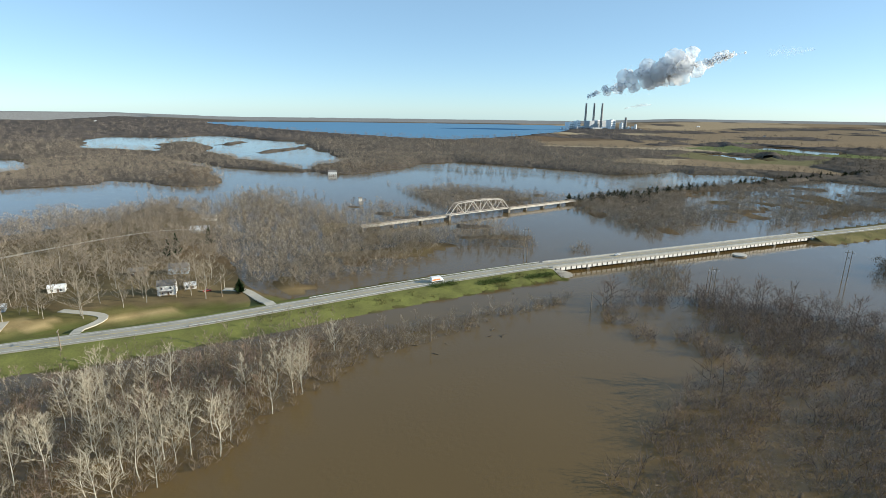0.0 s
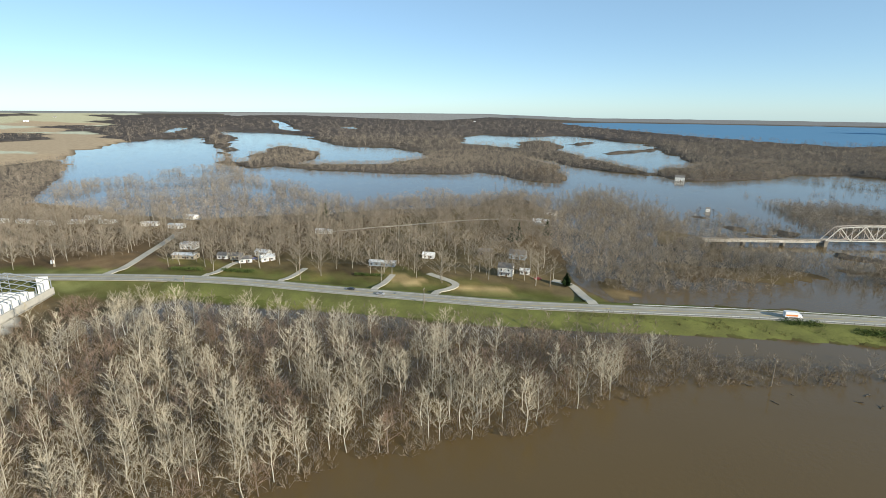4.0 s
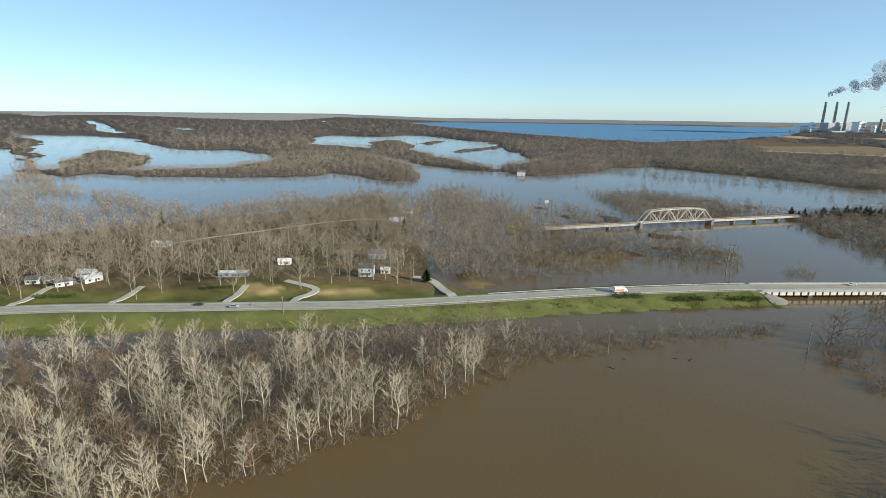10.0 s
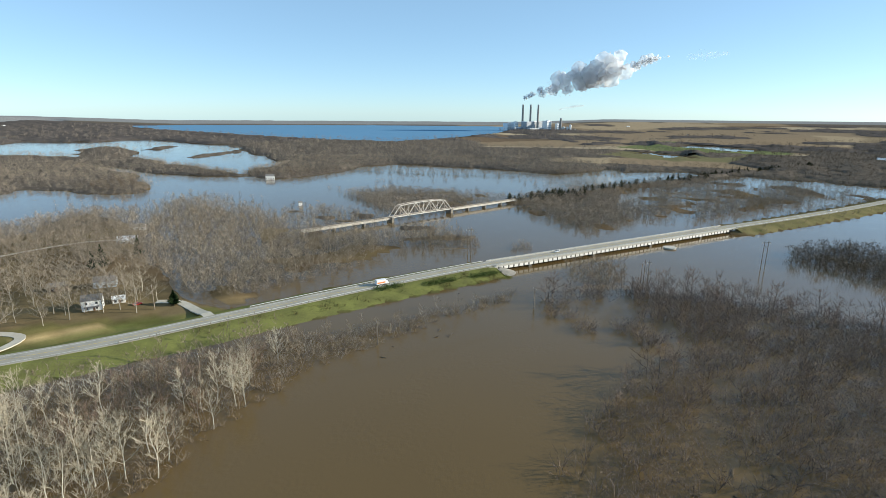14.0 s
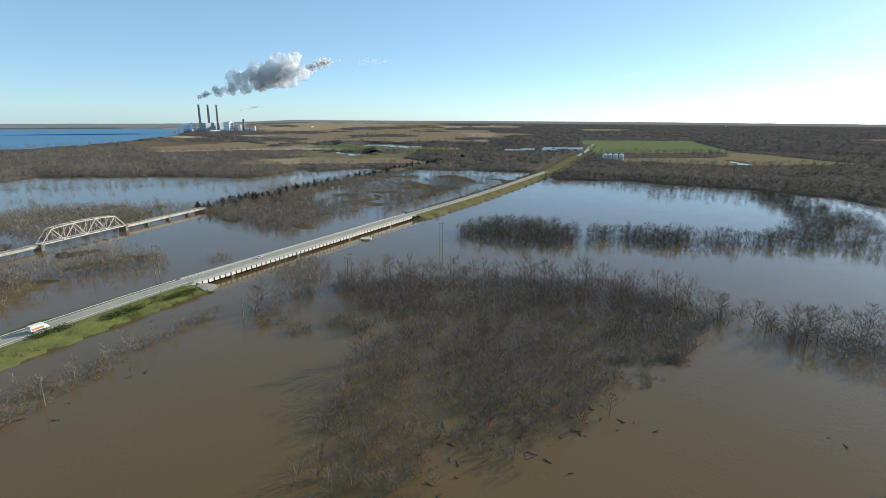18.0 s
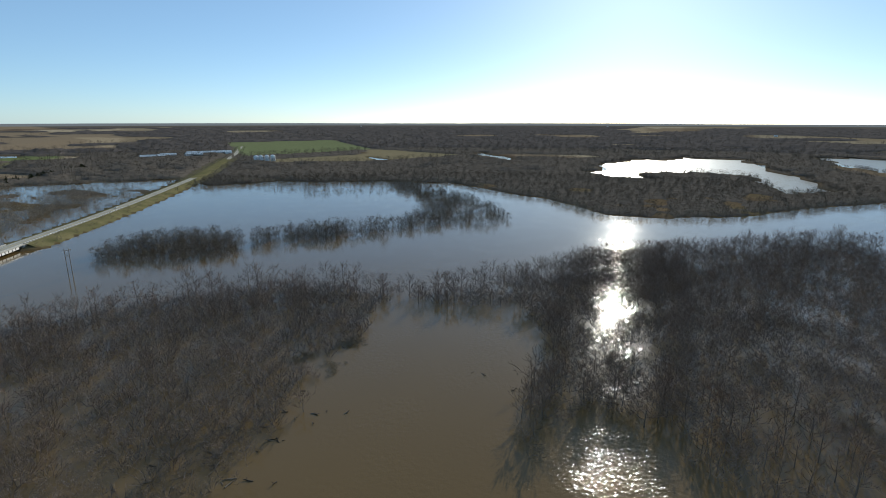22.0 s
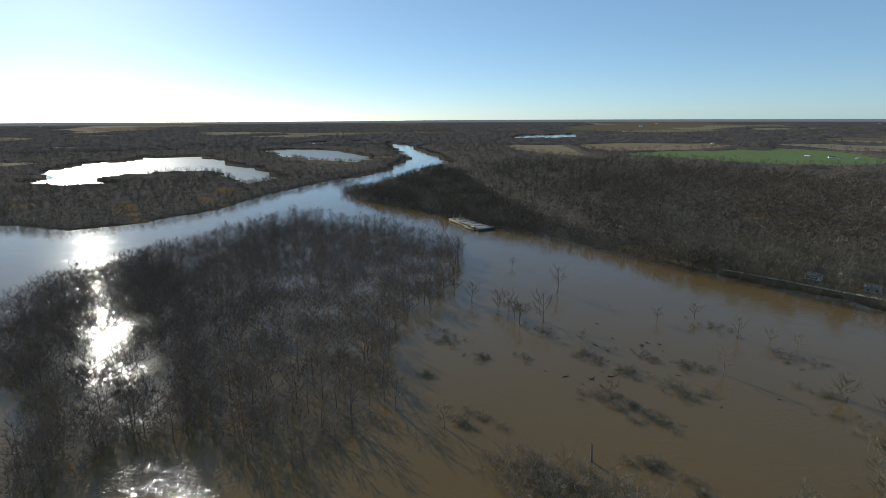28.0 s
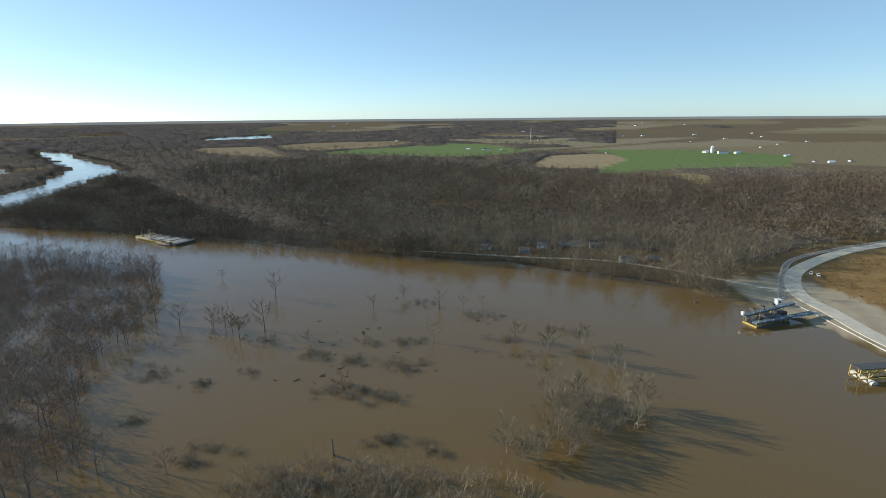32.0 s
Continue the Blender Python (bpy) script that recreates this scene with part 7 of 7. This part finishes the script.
# ---- railway tracks ----
def track(name, pts, label):
    c = smooth_line(pts, 3)
    z = np.maximum(height(c), 0.8) + 0.25
    for _ in range(8):
        z[1:-1] = (z[:-2] + z[1:-1] + z[2:]) / 3
    root = thing(name, 0, 0, 0, 0, label, "track", kind="structure")
    ribbon("ballast", c, z, 2.0, -2.0, 0.8, BALLAST, root)
    for o in (0.72, -0.72):
        ribbon("rail", c, z + 0.2, o + 0.06, o - 0.06, 0.18, STEEL_RUST, root)
    me = bpy.data.meshes.new("sleeper")
    bm = box(B(), (0, 0, 0), (0.35, 2.6, 0.2))
    bm.to_mesh(me), bm.free()
    me.materials.append(POLEWOOD)
    n = normals(c)
    for p, zz, nn in list(zip(c, z, n))[:290:1]:
        piece("sleeper", me, root, Matrix.LocRotScale((p[0], p[1], zz + 0.05), Euler((0, 0, math.atan2(nn[1], nn[0]) - math.pi / 2)), None))


track("works_track", [(-560, 30), (-511, 10), (-469, -1), (-428, 7), (-401, 11), (-366, 5), (-311, -22), (-273, -45), (-240, -80)], "curved railway track on grey ballast beside the hall")
track("landing_track", [(-290, -550), (-209, -482), (-154, -435), (-120, -398), (-105, -362), (-96, -330), (-92, -312)], "dark curved track beside the landing road")

# ---- sand barge ----
SAND = mat("wet_gravel", (0.36, 0.35, 0.34), (0.24, 0.235, 0.23), 0.25, 0.9, bump=0.4)
barge = thing("sand_barge", 359, -333, 0, 168, "low yellow sand barge laden with gravel at the wooded bank", "barge")


def hull_shape(x0, x1, w, top, rake):
    """A flat barge hull whose left end is raked and narrowed."""
    bm = B()
    rows = []
    for x, half, low in ((x0, w * 0.3, top - 0.5), (x0 + rake, w * 0.48, -0.6), (x1 - 2, w * 0.5, -1.0), (x1, w * 0.5, -0.6)):
        rows.append([bm.verts.new((x, y, z)) for y, z in ((-half, low), (-half, top), (half, top), (half, low))])
    for p, q in zip(rows[:-1], rows[1:]):
        for k in range(4):
            n = (k + 1) % 4
            bm.faces.new((p[k], q[k], q[n], p[n]))
    bm.faces.new(rows[0]), bm.faces.new(rows[-1][::-1])
    bmesh.ops.recalc_face_normals(bm, faces=bm.faces[:])
    return bm


part("hull", hull_shape(-31, 12, 18, 1.5, 9), YELLOW, barge)
part("cargo_hull", hull_shape(12.1, 31, 18.4, 2.1, 0.6), STEEL_DARK, barge, "dark steel after hull")
part("deck", box(B(), (-8, 0, 1.56), (38, 16.5, 0.1)), STEEL_RUST, barge)
for side in (-1, 1):
    part("rub_rail", box(B(), (-6, side * 9.0, 1.35), (36, 0.3, 0.35)), YELLOW, barge)
    part("bulwark", box(B(), (14, side * 8.6, 2.5), (33, 0.25, 0.9)), STEEL_DARK, barge)
bm = B()
bmesh.ops.create_grid(bm, x_segments=44, y_segments=18, size=0.5)
for v in bm.verts:
    x, y = v.co.x * 40 + 10, v.co.y * 15.5
    v.co = Vector((x, y, 1.75 + max(0, 1 - (2 * v.co.y) ** 4) * 0.9 * max(0, 1 - (2 * v.co.x) ** 8) + 0.3 * noise.noise(Vector((x * 0.35, y * 0.35, 0)))))
part("gravel_load", bm, SAND, barge)
for x in (-4, 8, 20):
    part("cross_beam", box(B(), (x, 0, 2.8), (0.4, 17, 0.35)), STEEL_DARK, barge)
part("pipe", rod(B(), (-14, -3, 2.2), (18, -4.5, 3.1), 0.3, sides=10), STEEL_RUST, barge, "rusty dredge pipe")
part("pipe", rod(B(), (-10, 3, 2.1), (4, 6, 2.6), 0.25, sides=10), STEEL_RUST, barge, "rusty dredge pipe")
for x, y in ((-23, -4), (-23, 3.5), (-18, -0.5)):
    post = part("spud_post", rod(B(), (x, y, 1.4), (x, y, 6.0), 0.32, sides=10), STEEL_RUST, barge)
    part("cap", rod(B(), (x, y, 6.0), (x, y, 6.3), 0.45, sides=10), YELLOW, post)
    part("winch", box(rod(B(), (x + 1.6, y - 0.8, 2.4), (x + 1.6, y + 0.8, 2.4), 0.55, sides=12), (x + 1.6, y, 1.8), (1.6, 2.0, 0.5)), YELLOW, barge)
part("gantry", beam(beam(beam(B(), (-15, -6, 1.5), (-13, 0, 5.2), 0.3), (-15, 6, 1.5), (-13, 0, 5.2), 0.3), (-13, 0, 5.2), (-2, 0, 2.6), 0.25), STEEL_RUST, barge)
for y in (-8.2, 8.2):
    for x in range(-28, 0, 4):
        part("rail_post", box(B(), (x, y * (1 if x > -22 else 0.75), 2.05), (0.09, 0.09, 1.1)), YELLOW, barge)
boat = thing("work_boat", 343, -320, 0, 176, "small dark work boat lying alongside the yellow barge", "boat")
part("hull", hull_shape(-8, 8, 5, 0.9, 3), STEEL_DARK, boat)
part("deck", box(B(), (1, 0, 0.95), (13, 4.2, 0.1)), STEEL_RUST, boat)
part("cabin", box(B(), (3.5, 0, 1.9), (3.2, 2.8, 1.9)), STEEL_RUST, boat)
part("cabin_roof", box(B(), (3.5, 0, 2.95), (3.7, 3.2, 0.15)), YELLOW, boat)
part("window", box(B(), (1.88, 0, 2.2), (0.06, 2.2, 0.7)), GLASS, boat)
part("ramp", beam(B(), (-3, 0, 1.1), (-11, 1, 1.5), 2.6, 0.25), YELLOW, boat)

# ---- river landing ----
STEELBLUE = mat("steel_blue", (0.11, 0.145, 0.18), (0.07, 0.09, 0.11), 0.4, 0.6)
dredge = thing("loading_dredge", -76, -275, 0, 215, "blue-grey loading conveyors and deck gear at the landing", "conveyor")
part("pontoon", box(B(), (0, 0, 0.4), (20, 9, 1.4)), STEEL_DARK, dredge)
part("deck_edge", box(B(), (-10.2, 0, 0.7), (0.5, 8, 0.8)), YELLOW, dredge)
for y, z0, z1, x1 in ((3.4, 4.0, 7.0, 20), (-3.0, 2.6, 3.6, 25)):
    part("conveyor", beam(B(), (-11, y, z0), (x1, y, z1), 2.4, 0.9), STEELBLUE, dredge)
    for k in range(8):
        t = k / 7
        part("side_rail", beam(B(), (-11 + (x1 + 11) * t, y - 1.3, z0 + (z1 - z0) * t), (-11 + (x1 + 11) * t, y - 1.3, z0 + (z1 - z0) * t + 1.2), 0.12), ZINC, dredge)
    for x in (-9, -2, 6):
        t = (x + 11) / (x1 + 11)
        part("leg", beam(B(), (x, y, 0.8), (x, y, z0 + (z1 - z0) * t), 0.35), YELLOW, dredge)
for x in (-8, -3, 2, 7, 12):
    part("trestle", beam(beam(box(B(), (x, 3.4, 3.2), (0.3, 3.2, 0.3)), (x, 1.9, 0.8), (x + 0.6, 4.9, 5.6), 0.22), (x, 4.9, 0.8), (x + 0.6, 1.9, 5.6), 0.22), STEEL_DARK, dredge)
for x in (-6, 0, 6):
    part("roller_frame", box(box(B(), (x, 3.4, 6.3 + (x + 11) * 0.08), (0.4, 3.0, 1.6)), (x, 3.4, 7.1 + (x + 11) * 0.08), (1.6, 2.2, 0.3)), STEEL_DARK, dredge)
part("hopper", prism(box(B(), (11, 2.6, 2.6), (5, 4.2, 3.2)), 5.4, 4.6, 4.2, 1.1), STEEL_DARK, dredge)
part("mast", rod(B(), (-9.5, -4, 1.4), (-9.5, -4, 8.2), 0.16, 0.1, 8), YELLOW, dredge)
for y in (-4.9, 4.9):
    part("hand_rail", box(box(B(), (0, y, 2.5), (19.5, 0.08, 0.08)), (0, y, 2.0), (19.5, 0.06, 0.06)), YELLOW, dredge)
    for x in range(-9, 10, 3):
        part("rail_post", box(B(), (x, y, 1.9), (0.08, 0.08, 1.2)), YELLOW, dredge)
for x, y in ((5, 3.9), (-7, -2.4), (9, -3.9), (-1, 3.2)):
    part("drum", rod(B(), (x, y, 1.4), (x, y, 2.5), 0.45, sides=12), STEELBLUE, dredge)
part("lamp_box", box(B(), (-11.5, 3.4, 5.4), (1.2, 1.4, 1.5)), WHITE_P, dredge)
for x, y, s in ((2, 0, 2.6), (7, -0.5, 2.2), (-4, 0.5, 2.0)):
    part("cabin", box(B(), (x, y, 1.3 + s / 2), (s * 1.3, s, s)), STEELBLUE, dredge)
part("gangway", box(B(), (20, -3, 3.2), (18, 3.6, 0.3)), CONCRETE, dredge)
booth = thing("booth", -87.5, -302, ground_at(-87.5, -302), 25, "small white booth at the landing", "booth")
part("wall", box(B(), (0, 0, 1.4), (2.6, 2.6, 2.8)), WHITE_P, booth)
part("roof", box(B(), (0, 0, 2.9), (3.1, 3.1, 0.25)), PALE_R, booth)
part("window", box(B(), (0, 1.32, 1.7), (1.4, 0.08, 0.9)), GLASS, booth)
span = thing("pontoon_truss", -104, -226, 0, 205, "yellow lattice truss walkway on a pale pontoon", "walkway")
for y in (-2.2, 2.2):
    for z in (1.4, 5.2):
        part("chord", box(B(), (0, y, z), (24, 0.4, 0.4)), YELLOW, span)
    for k in range(7):
        x = -12 + k * 4
        part("upright", box(B(), (x, y, 3.3), (0.3, 0.3, 3.8)), YELLOW, span)
        if k < 6:
            part("brace", beam(B(), (x, y, 1.4 if k % 2 else 5.2), (x + 4, y, 5.2 if k % 2 else 1.4), 0.28), YELLOW, span)
part("floor", box(B(), (0, 0, 5.5), (24, 4.6, 0.2)), STEEL_DARK, span)
part("pontoon", rod(B(), (8, -5, 0.3), (8, 5, 0.3), 1.4, sides=16), CONCRETE, span)
part("pontoon", rod(B(), (-8, -5, 0.3), (-8, 5, 0.3), 1.4, sides=16), CONCRETE, span)

# ---- snags and drowned trees of the southern water ----
SN = ((180, -238, 14), (155, -195, 14.5), (161, -184, 12), (168, -188, 10), (176, -192, 11), (181, -190, 8), (185, -193, 9), (200, -188, 11), (215, -188, 15), (205, -163, 10), (136, -92, 12), (117, -98, 7), (108, -257, 7), (84, -248, 9), (118, -238, 7), (72, -252, 7), (62, -255, 7), (232, -256, 6.5), (73, -206, 9.5), (147, 88, 8), (93, -158, 6), (128, -190, 5))
tree_things("dead_tree", SNAG, np.array([(x, y, -1.0) for x, y, h in SN]), np.array([(h + 1) / 12.5 for x, y, h in SN]), BARK_DARK, TWIG_DARK, "gaunt dead tree standing in open brown water", "dead trees in the flood", 55)
CLUMP = ((37, -220, 8), (22, -213, 10), (8, -224, 9), (-6, -208, 9), (3, -208, 7), (18, -173, 12), (7, -172, 11), (-9, -171, 14), (-14, -177, 11), (-17, -178, 9), (-13, -162, 10), (11, -158, 11), (25, -137, 12), (14, -142, 11), (11, -148, 10), (3, -154, 9), (15, -137, 10), (8, -155, 9), (0, -167, 8), (14, -163, 9), (20, -134, 8), (5, -145, 9))
tree_things("drowned_tree", ROUND, np.array([(x, y, -1.0) for x, y, h in CLUMP]), np.array([(h + 1) / 12 for x, y, h in CLUMP]), BARK_MID, TWIG_OLIVE, "pale bare tree with a round crown standing in brown water", "pale drowned trees", 57)
stub = thing("broken_trunk", 75, -120, -1, 0, "broken standing trunk in brown water", "tree")
part("trunk", rod(B(), (0, 0, 0), (0.3, 0, 7.3), 0.45, 0.25, 8), BARK_DARK, stub)
part("splinter", rod(B(), (0.25, 0.1, 6.8), (0.35, 0.3, 8.2), 0.16, 0.03, 5), BARK_DARK, stub)
rng = np.random.RandomState(31)
CL = []
OUTER_BRUSH = ((147, -143, 7, 12), (149, -116, 6, 9), (134, -157, 5, 7), (118, -104, 6, 9), (104, -197, 8, 14), (100, -178, 10, 22), (75, -180, 12, 30), (93, -155, 9, 24), (79, -155, 11, 30), (48, -132, 7, 12), (63, -131, 7, 14), (84, -203, 9, 16), (116, -178, 9, 22), (41, -219, 7, 10), (17, -237, 8, 10), (60, -240, 14, 14), (95, -250, 14, 14))
INNER_BRUSH = ((10, -165, 16, 13), (-5, -172, 12, 9), (25, -205, 16, 16), (170, -145, 10, 16), (150, -185, 14, 14), (175, -200, 12, 14), (185, 110, 8, 22), (205, 95, 9, 26), (178, 92, 7, 14), (45, -105, 20, 30), (75, -105, 18, 40), (110, -110, 14, 16), (210, -20, 8, 14), (185, -95, 12, 24))
for x, y, r, n in OUTER_BRUSH + INNER_BRUSH:
    n = int(n * 1.3)
    CL.append(np.stack([x + rng.normal(0, r * 0.45, n), y + rng.normal(0, r * 0.3, n), np.full(n, -0.9)], 1))
CL = np.concatenate(CL)
plant("drowned_brush", DOME, CL, rng.uniform(0.3, 0.62, len(CL)), WOOD_DARK, "clumps of drowned brush in open brown water", "brush", seed=32)

# rough scrub on the grassy bank
SCRUB = mat("bank_scrub", (0.17, 0.15, 0.06), (0.11, 0.1, 0.045), 0.1, 0.9, vary="island", spread=0.5, space="world")
bank = scatter(COVERS["verge_near"], 2.1, 130)
bank = bank[(bank[:, 0] > -88) & (lattice(bank, 12, 131) > -0.6) & (line_distance(bank, ROAD) > 7.2)]
dry = lattice(bank, 9, 134) > 0.05
GRASS = mat("bank_grass", (0.15, 0.18, 0.05), (0.1, 0.115, 0.038), 0.1, 0.9, vary="island", spread=0.4, space="world")
plant("bank_grass", BUSH, with_ground(bank[~dry]), sized(int((~dry).sum()), 0.18, 0.42, 135), GRASS, "rough green grass tufts on the road bank", "grass", seed=136)
bank = bank[dry]
plant("bank_scrub", BUSH, with_ground(bank), sized(len(bank), 0.3, 0.75, 132), SCRUB, "rough olive scrub on the road bank", "scrub", seed=133)

# dry weeds on the landing field
WEEDS = mat("dry_weeds", (0.30, 0.185, 0.085), (0.2, 0.135, 0.065), 0.08, 0.95, vary="island", spread=0.5, space="world")
weed = scatter(COVERS["landing_field"], 2.6, 150)
weed = weed[(lattice(weed, 10, 151) > -0.35) & (np.hypot(*weed.T) < 620)]
plant("field_weeds", BUSH, with_ground(weed), sized(len(weed), 0.16, 0.42, 152), WEEDS, "rust-brown dry weeds on rough ground by the landing", "weeds", seed=153)

# concrete kerb along the landing
kerb = thing("kerb", -102, -289, ground_at(-102, -289), 0, "pale concrete kerb along the edge of the landing gravel", "kerb")
line = [Vector((-96, -305, 0)), Vector((-102, -289, 0)), Vector((-109, -270, 0)), Vector((-116, -251, 0)), Vector((-126, -230, 0))]
for a, b in zip(line[:-1], line[1:]):
    for k in range(5):
        p, q = a.lerp(b, k / 5 + 0.004), a.lerp(b, (k + 1) / 5 - 0.004)
        za, zb = ground_at(p.x, p.y) - kerb.location.z, ground_at(q.x, q.y) - kerb.location.z
        part("kerb_stone", beam(B(), (p.x + 102, p.y + 289, za + 0.12), (q.x + 102, q.y + 289, zb + 0.12), 0.45, 0.5), CONCRETE, kerb)

# driftwood
rng = random.Random(12)
log = B()
pts = [Vector((-1.5, 0, 0)), Vector((-0.5, 0.12, 0.05)), Vector((0.6, -0.05, 0.1)), Vector((1.6, 0.1, 0.25))]
for a, b, r1, r2 in zip(pts[:-1], pts[1:], (0.22, 0.2, 0.16), (0.2, 0.16, 0.08)):
    rod(log, a, b, r1, r2, 6)
rod(log, pts[1], pts[1] + Vector((0.5, 0.8, 0.4)), 0.09, 0.03, 5)
rod(log, pts[2], pts[2] + Vector((0.4, -0.7, 0.5)), 0.08, 0.03, 5)
LOG = bpy.data.meshes.new("driftwood")
log.to_mesh(LOG), log.free()
LOG.materials.append(mat("driftwood", (0.15, 0.125, 0.095), (0.08, 0.065, 0.05), 1.5, 0.9, vary="object", spread=0.5))
AREAS = ((95, 110, 22, 26), (125, 95, 18, 22), (150, 90, 14, 14), (130, -205, 25, 10), (90, -195, 30, 12), (-8, 212, 12, 5), (20, 228, 12, 5), (110, -160, 18, 8), (210, 120, 30, 10), (60, 95, 14, 10), (120, 110, 16, 14), (190, 20, 14, 8))
count = 0
for x, y, r, n in AREAS:
    for k in range(n):
        ob = new("driftwood", LOG)
        s = rng.uniform(0.45, 1.1)
        ob.matrix_basis = Matrix.LocRotScale((x + rng.gauss(0, r * 0.6), y + rng.gauss(0, r * 0.5), 0.32), Euler((rng.uniform(-0.3, 0.3), rng.uniform(-0.25, 0.1), rng.uniform(0, 6.28))), (s, s, s))
        tagged(ob, "grey drift log floating on brown water", "driftwood", "driftwood on the flood")
buoy = thing("buoy", -47, -296, 0, 0, "small dark buoy near the landing", "buoy")
part("float", rod(B(), (0, 0, 0), (0, 0, 0.9), 0.8, 0.6, 12), STEEL_DARK, buoy)
part("marker", rod(B(), (0, 0, 0.9), (0, 0, 1.6), 0.3, 0.12, 8), STEEL_DARK, buoy)
sign = thing("river_hut", -95.6, 591, 0, 15, "tiny white hut cut off in the flood", "hut")
part("wall", box(B(), (0, 0, 2), (4, 3, 4)), WHITE_P, sign)
part("roof", prism(B(), 4, 3, 4, 1.0), GREY_R, sign)

# ---- far farms ----
def barn(x, y, w, d, h, turn, label, wall=WHITE_P, roof=PALE_R, group="far farm buildings"):
    z = ground_at(x, y)
    root = thing("farm_building", x, y, z - 0.3, turn, label, "barn", group)
    part("wall", box(B(), (0, 0, h / 2), (w, d, h)), wall, root)
    part("roof", prism(B(), w, d, h, d * 0.25), roof, root)
    part("door", box(B(), (0, -d / 2 - 0.1, h * 0.35), (w * 0.2, 0.3, h * 0.7)), STEEL_DARK, root)
    return root


def grain_bin(x, y, r, h, label="pale corrugated steel grain bin"):
    root = thing("grain_bin", x, y, ground_at(x, y) - 0.3, 0, label, "silo", "grain bins")
    part("drum", rod(B(), (0, 0, 0), (0, 0, h), r, sides=18), PALE_R, root)
    part("cone", rod(B(), (0, 0, h), (0, 0, h + r * 0.6), r + 0.2, 0.5, 18), PALE_R, root)


for x, y, w in ((1155, 1082, 60), (1215, 1085, 40), (1328, 1063, 90), (1366, 1026, 50), (1260, 1040, 45)):
    barn(x, y, w, 16, 6, -38, "long white poultry shed beyond the causeway")
for x, y in ((1126, 740), (1137, 731), (1147, 721), (1118, 748)):
    grain_bin(x, y, 6, 13)
FARM = ((409, -1488, 14), (362, -1498, 16), (315, -1507, 12), (340, -1480, 10), (-218, -1482, 22), (-253, -1456, 26), (-287, -1469, 18), (-235, -1500, 16), (-376, -1398, 14), (-384, -1245, 12), (-410, -1231, 14), (-456, -1273, 12), (-28, -2491, 24), (-111, -2513, 26), (832, -1954, 20), (-401, -2287, 24), (-396, -1728, 16), (60, -2300, 20), (180, -2450, 22), (-250, -2050, 18), (-330, -2600, 24), (500, -2350, 22), (640, -2250, 20), (20, -1420, 10), (-60, -1900, 14), (290, -2100, 16), (-480, -1900, 16), (-620, -2100, 18), (-560, -2450, 20))
for k, (x, y, w) in enumerate(FARM):
    w = w * (0.85 if abs(y) < 1600 else 0.62)
    barn(x, y, w, w * 0.5, w * 0.28, (k * 37) % 90, ("white farmstead building among green fields", "pale barn on the far plain", "white farmhouse with trees round it")[k % 3], roof=(PALE_R, GREY_R)[k % 2])
WEST = ((-1619, 89, 14), (-1884, 192, 18), (-1846, 235, 30), (-1828, 257, 20), (-1769, 328, 26), (-1746, 357, 16), (-1860, 215, 16), (-1800, 300, 14), (-3322, 404, 50), (-3381, 530, 60), (-3347, 585, 45), (-3024, 46, 40), (-3360, 480, 40), (-2300, 500, 30), (-2250, 560, 24))
for k, (x, y, w) in enumerate(WEST):
    barn(x, y, w * 0.65, w * 0.35, w * 0.15, (k * 41) % 90, ("white farm shed on bare fields", "pale barn on bare western fields")[k % 2])
for x, y in ((-232, -1474), (-3362, 500), (-3368, 515)):
    grain_bin(x, y, 4.5 if y < 0 else 8, 16 if y < 0 else 30, "tall pale silo beside a farm")
rng = random.Random(40)
for k in range(46):
    a = radians(rng.choice((rng.uniform(-200, -140), rng.uniform(-110, -20), rng.uniform(70, 98), rng.uniform(0, 40))))
    r = rng.uniform(2700, 4500)
    x, y = -math.sin(a) * r, math.cos(a) * r
    if inside(np.array([[x, y]]), PONDS["cooling_lake"])[0]:
        continue
    w = rng.uniform(10, 24)
    barn(x, y, w, w * 0.45, w * 0.25, rng.uniform(0, 90), "white building far out on the plain", roof=rng.choice((PALE_R, GREY_R)), group="buildings on the horizon")
tower = thing("radio_mast", 300, -1960, ground_at(300, -1960), 0, "slender pale radio mast on the plain", "mast")
for a in range(3):
    part("leg", beam(B(), (1.5 * math.cos(a * 2.1), 1.5 * math.sin(a * 2.1), 0), (0.4 * math.cos(a * 2.1), 0.4 * math.sin(a * 2.1), 55), 0.7), STEEL_W, tower)
for z in range(5, 55, 5):
    part("ring", rod(B(), (0, 0, z), (0, 0, z + 0.5), 1.4 - z * 0.018, sides=8), STEEL_W, tower)
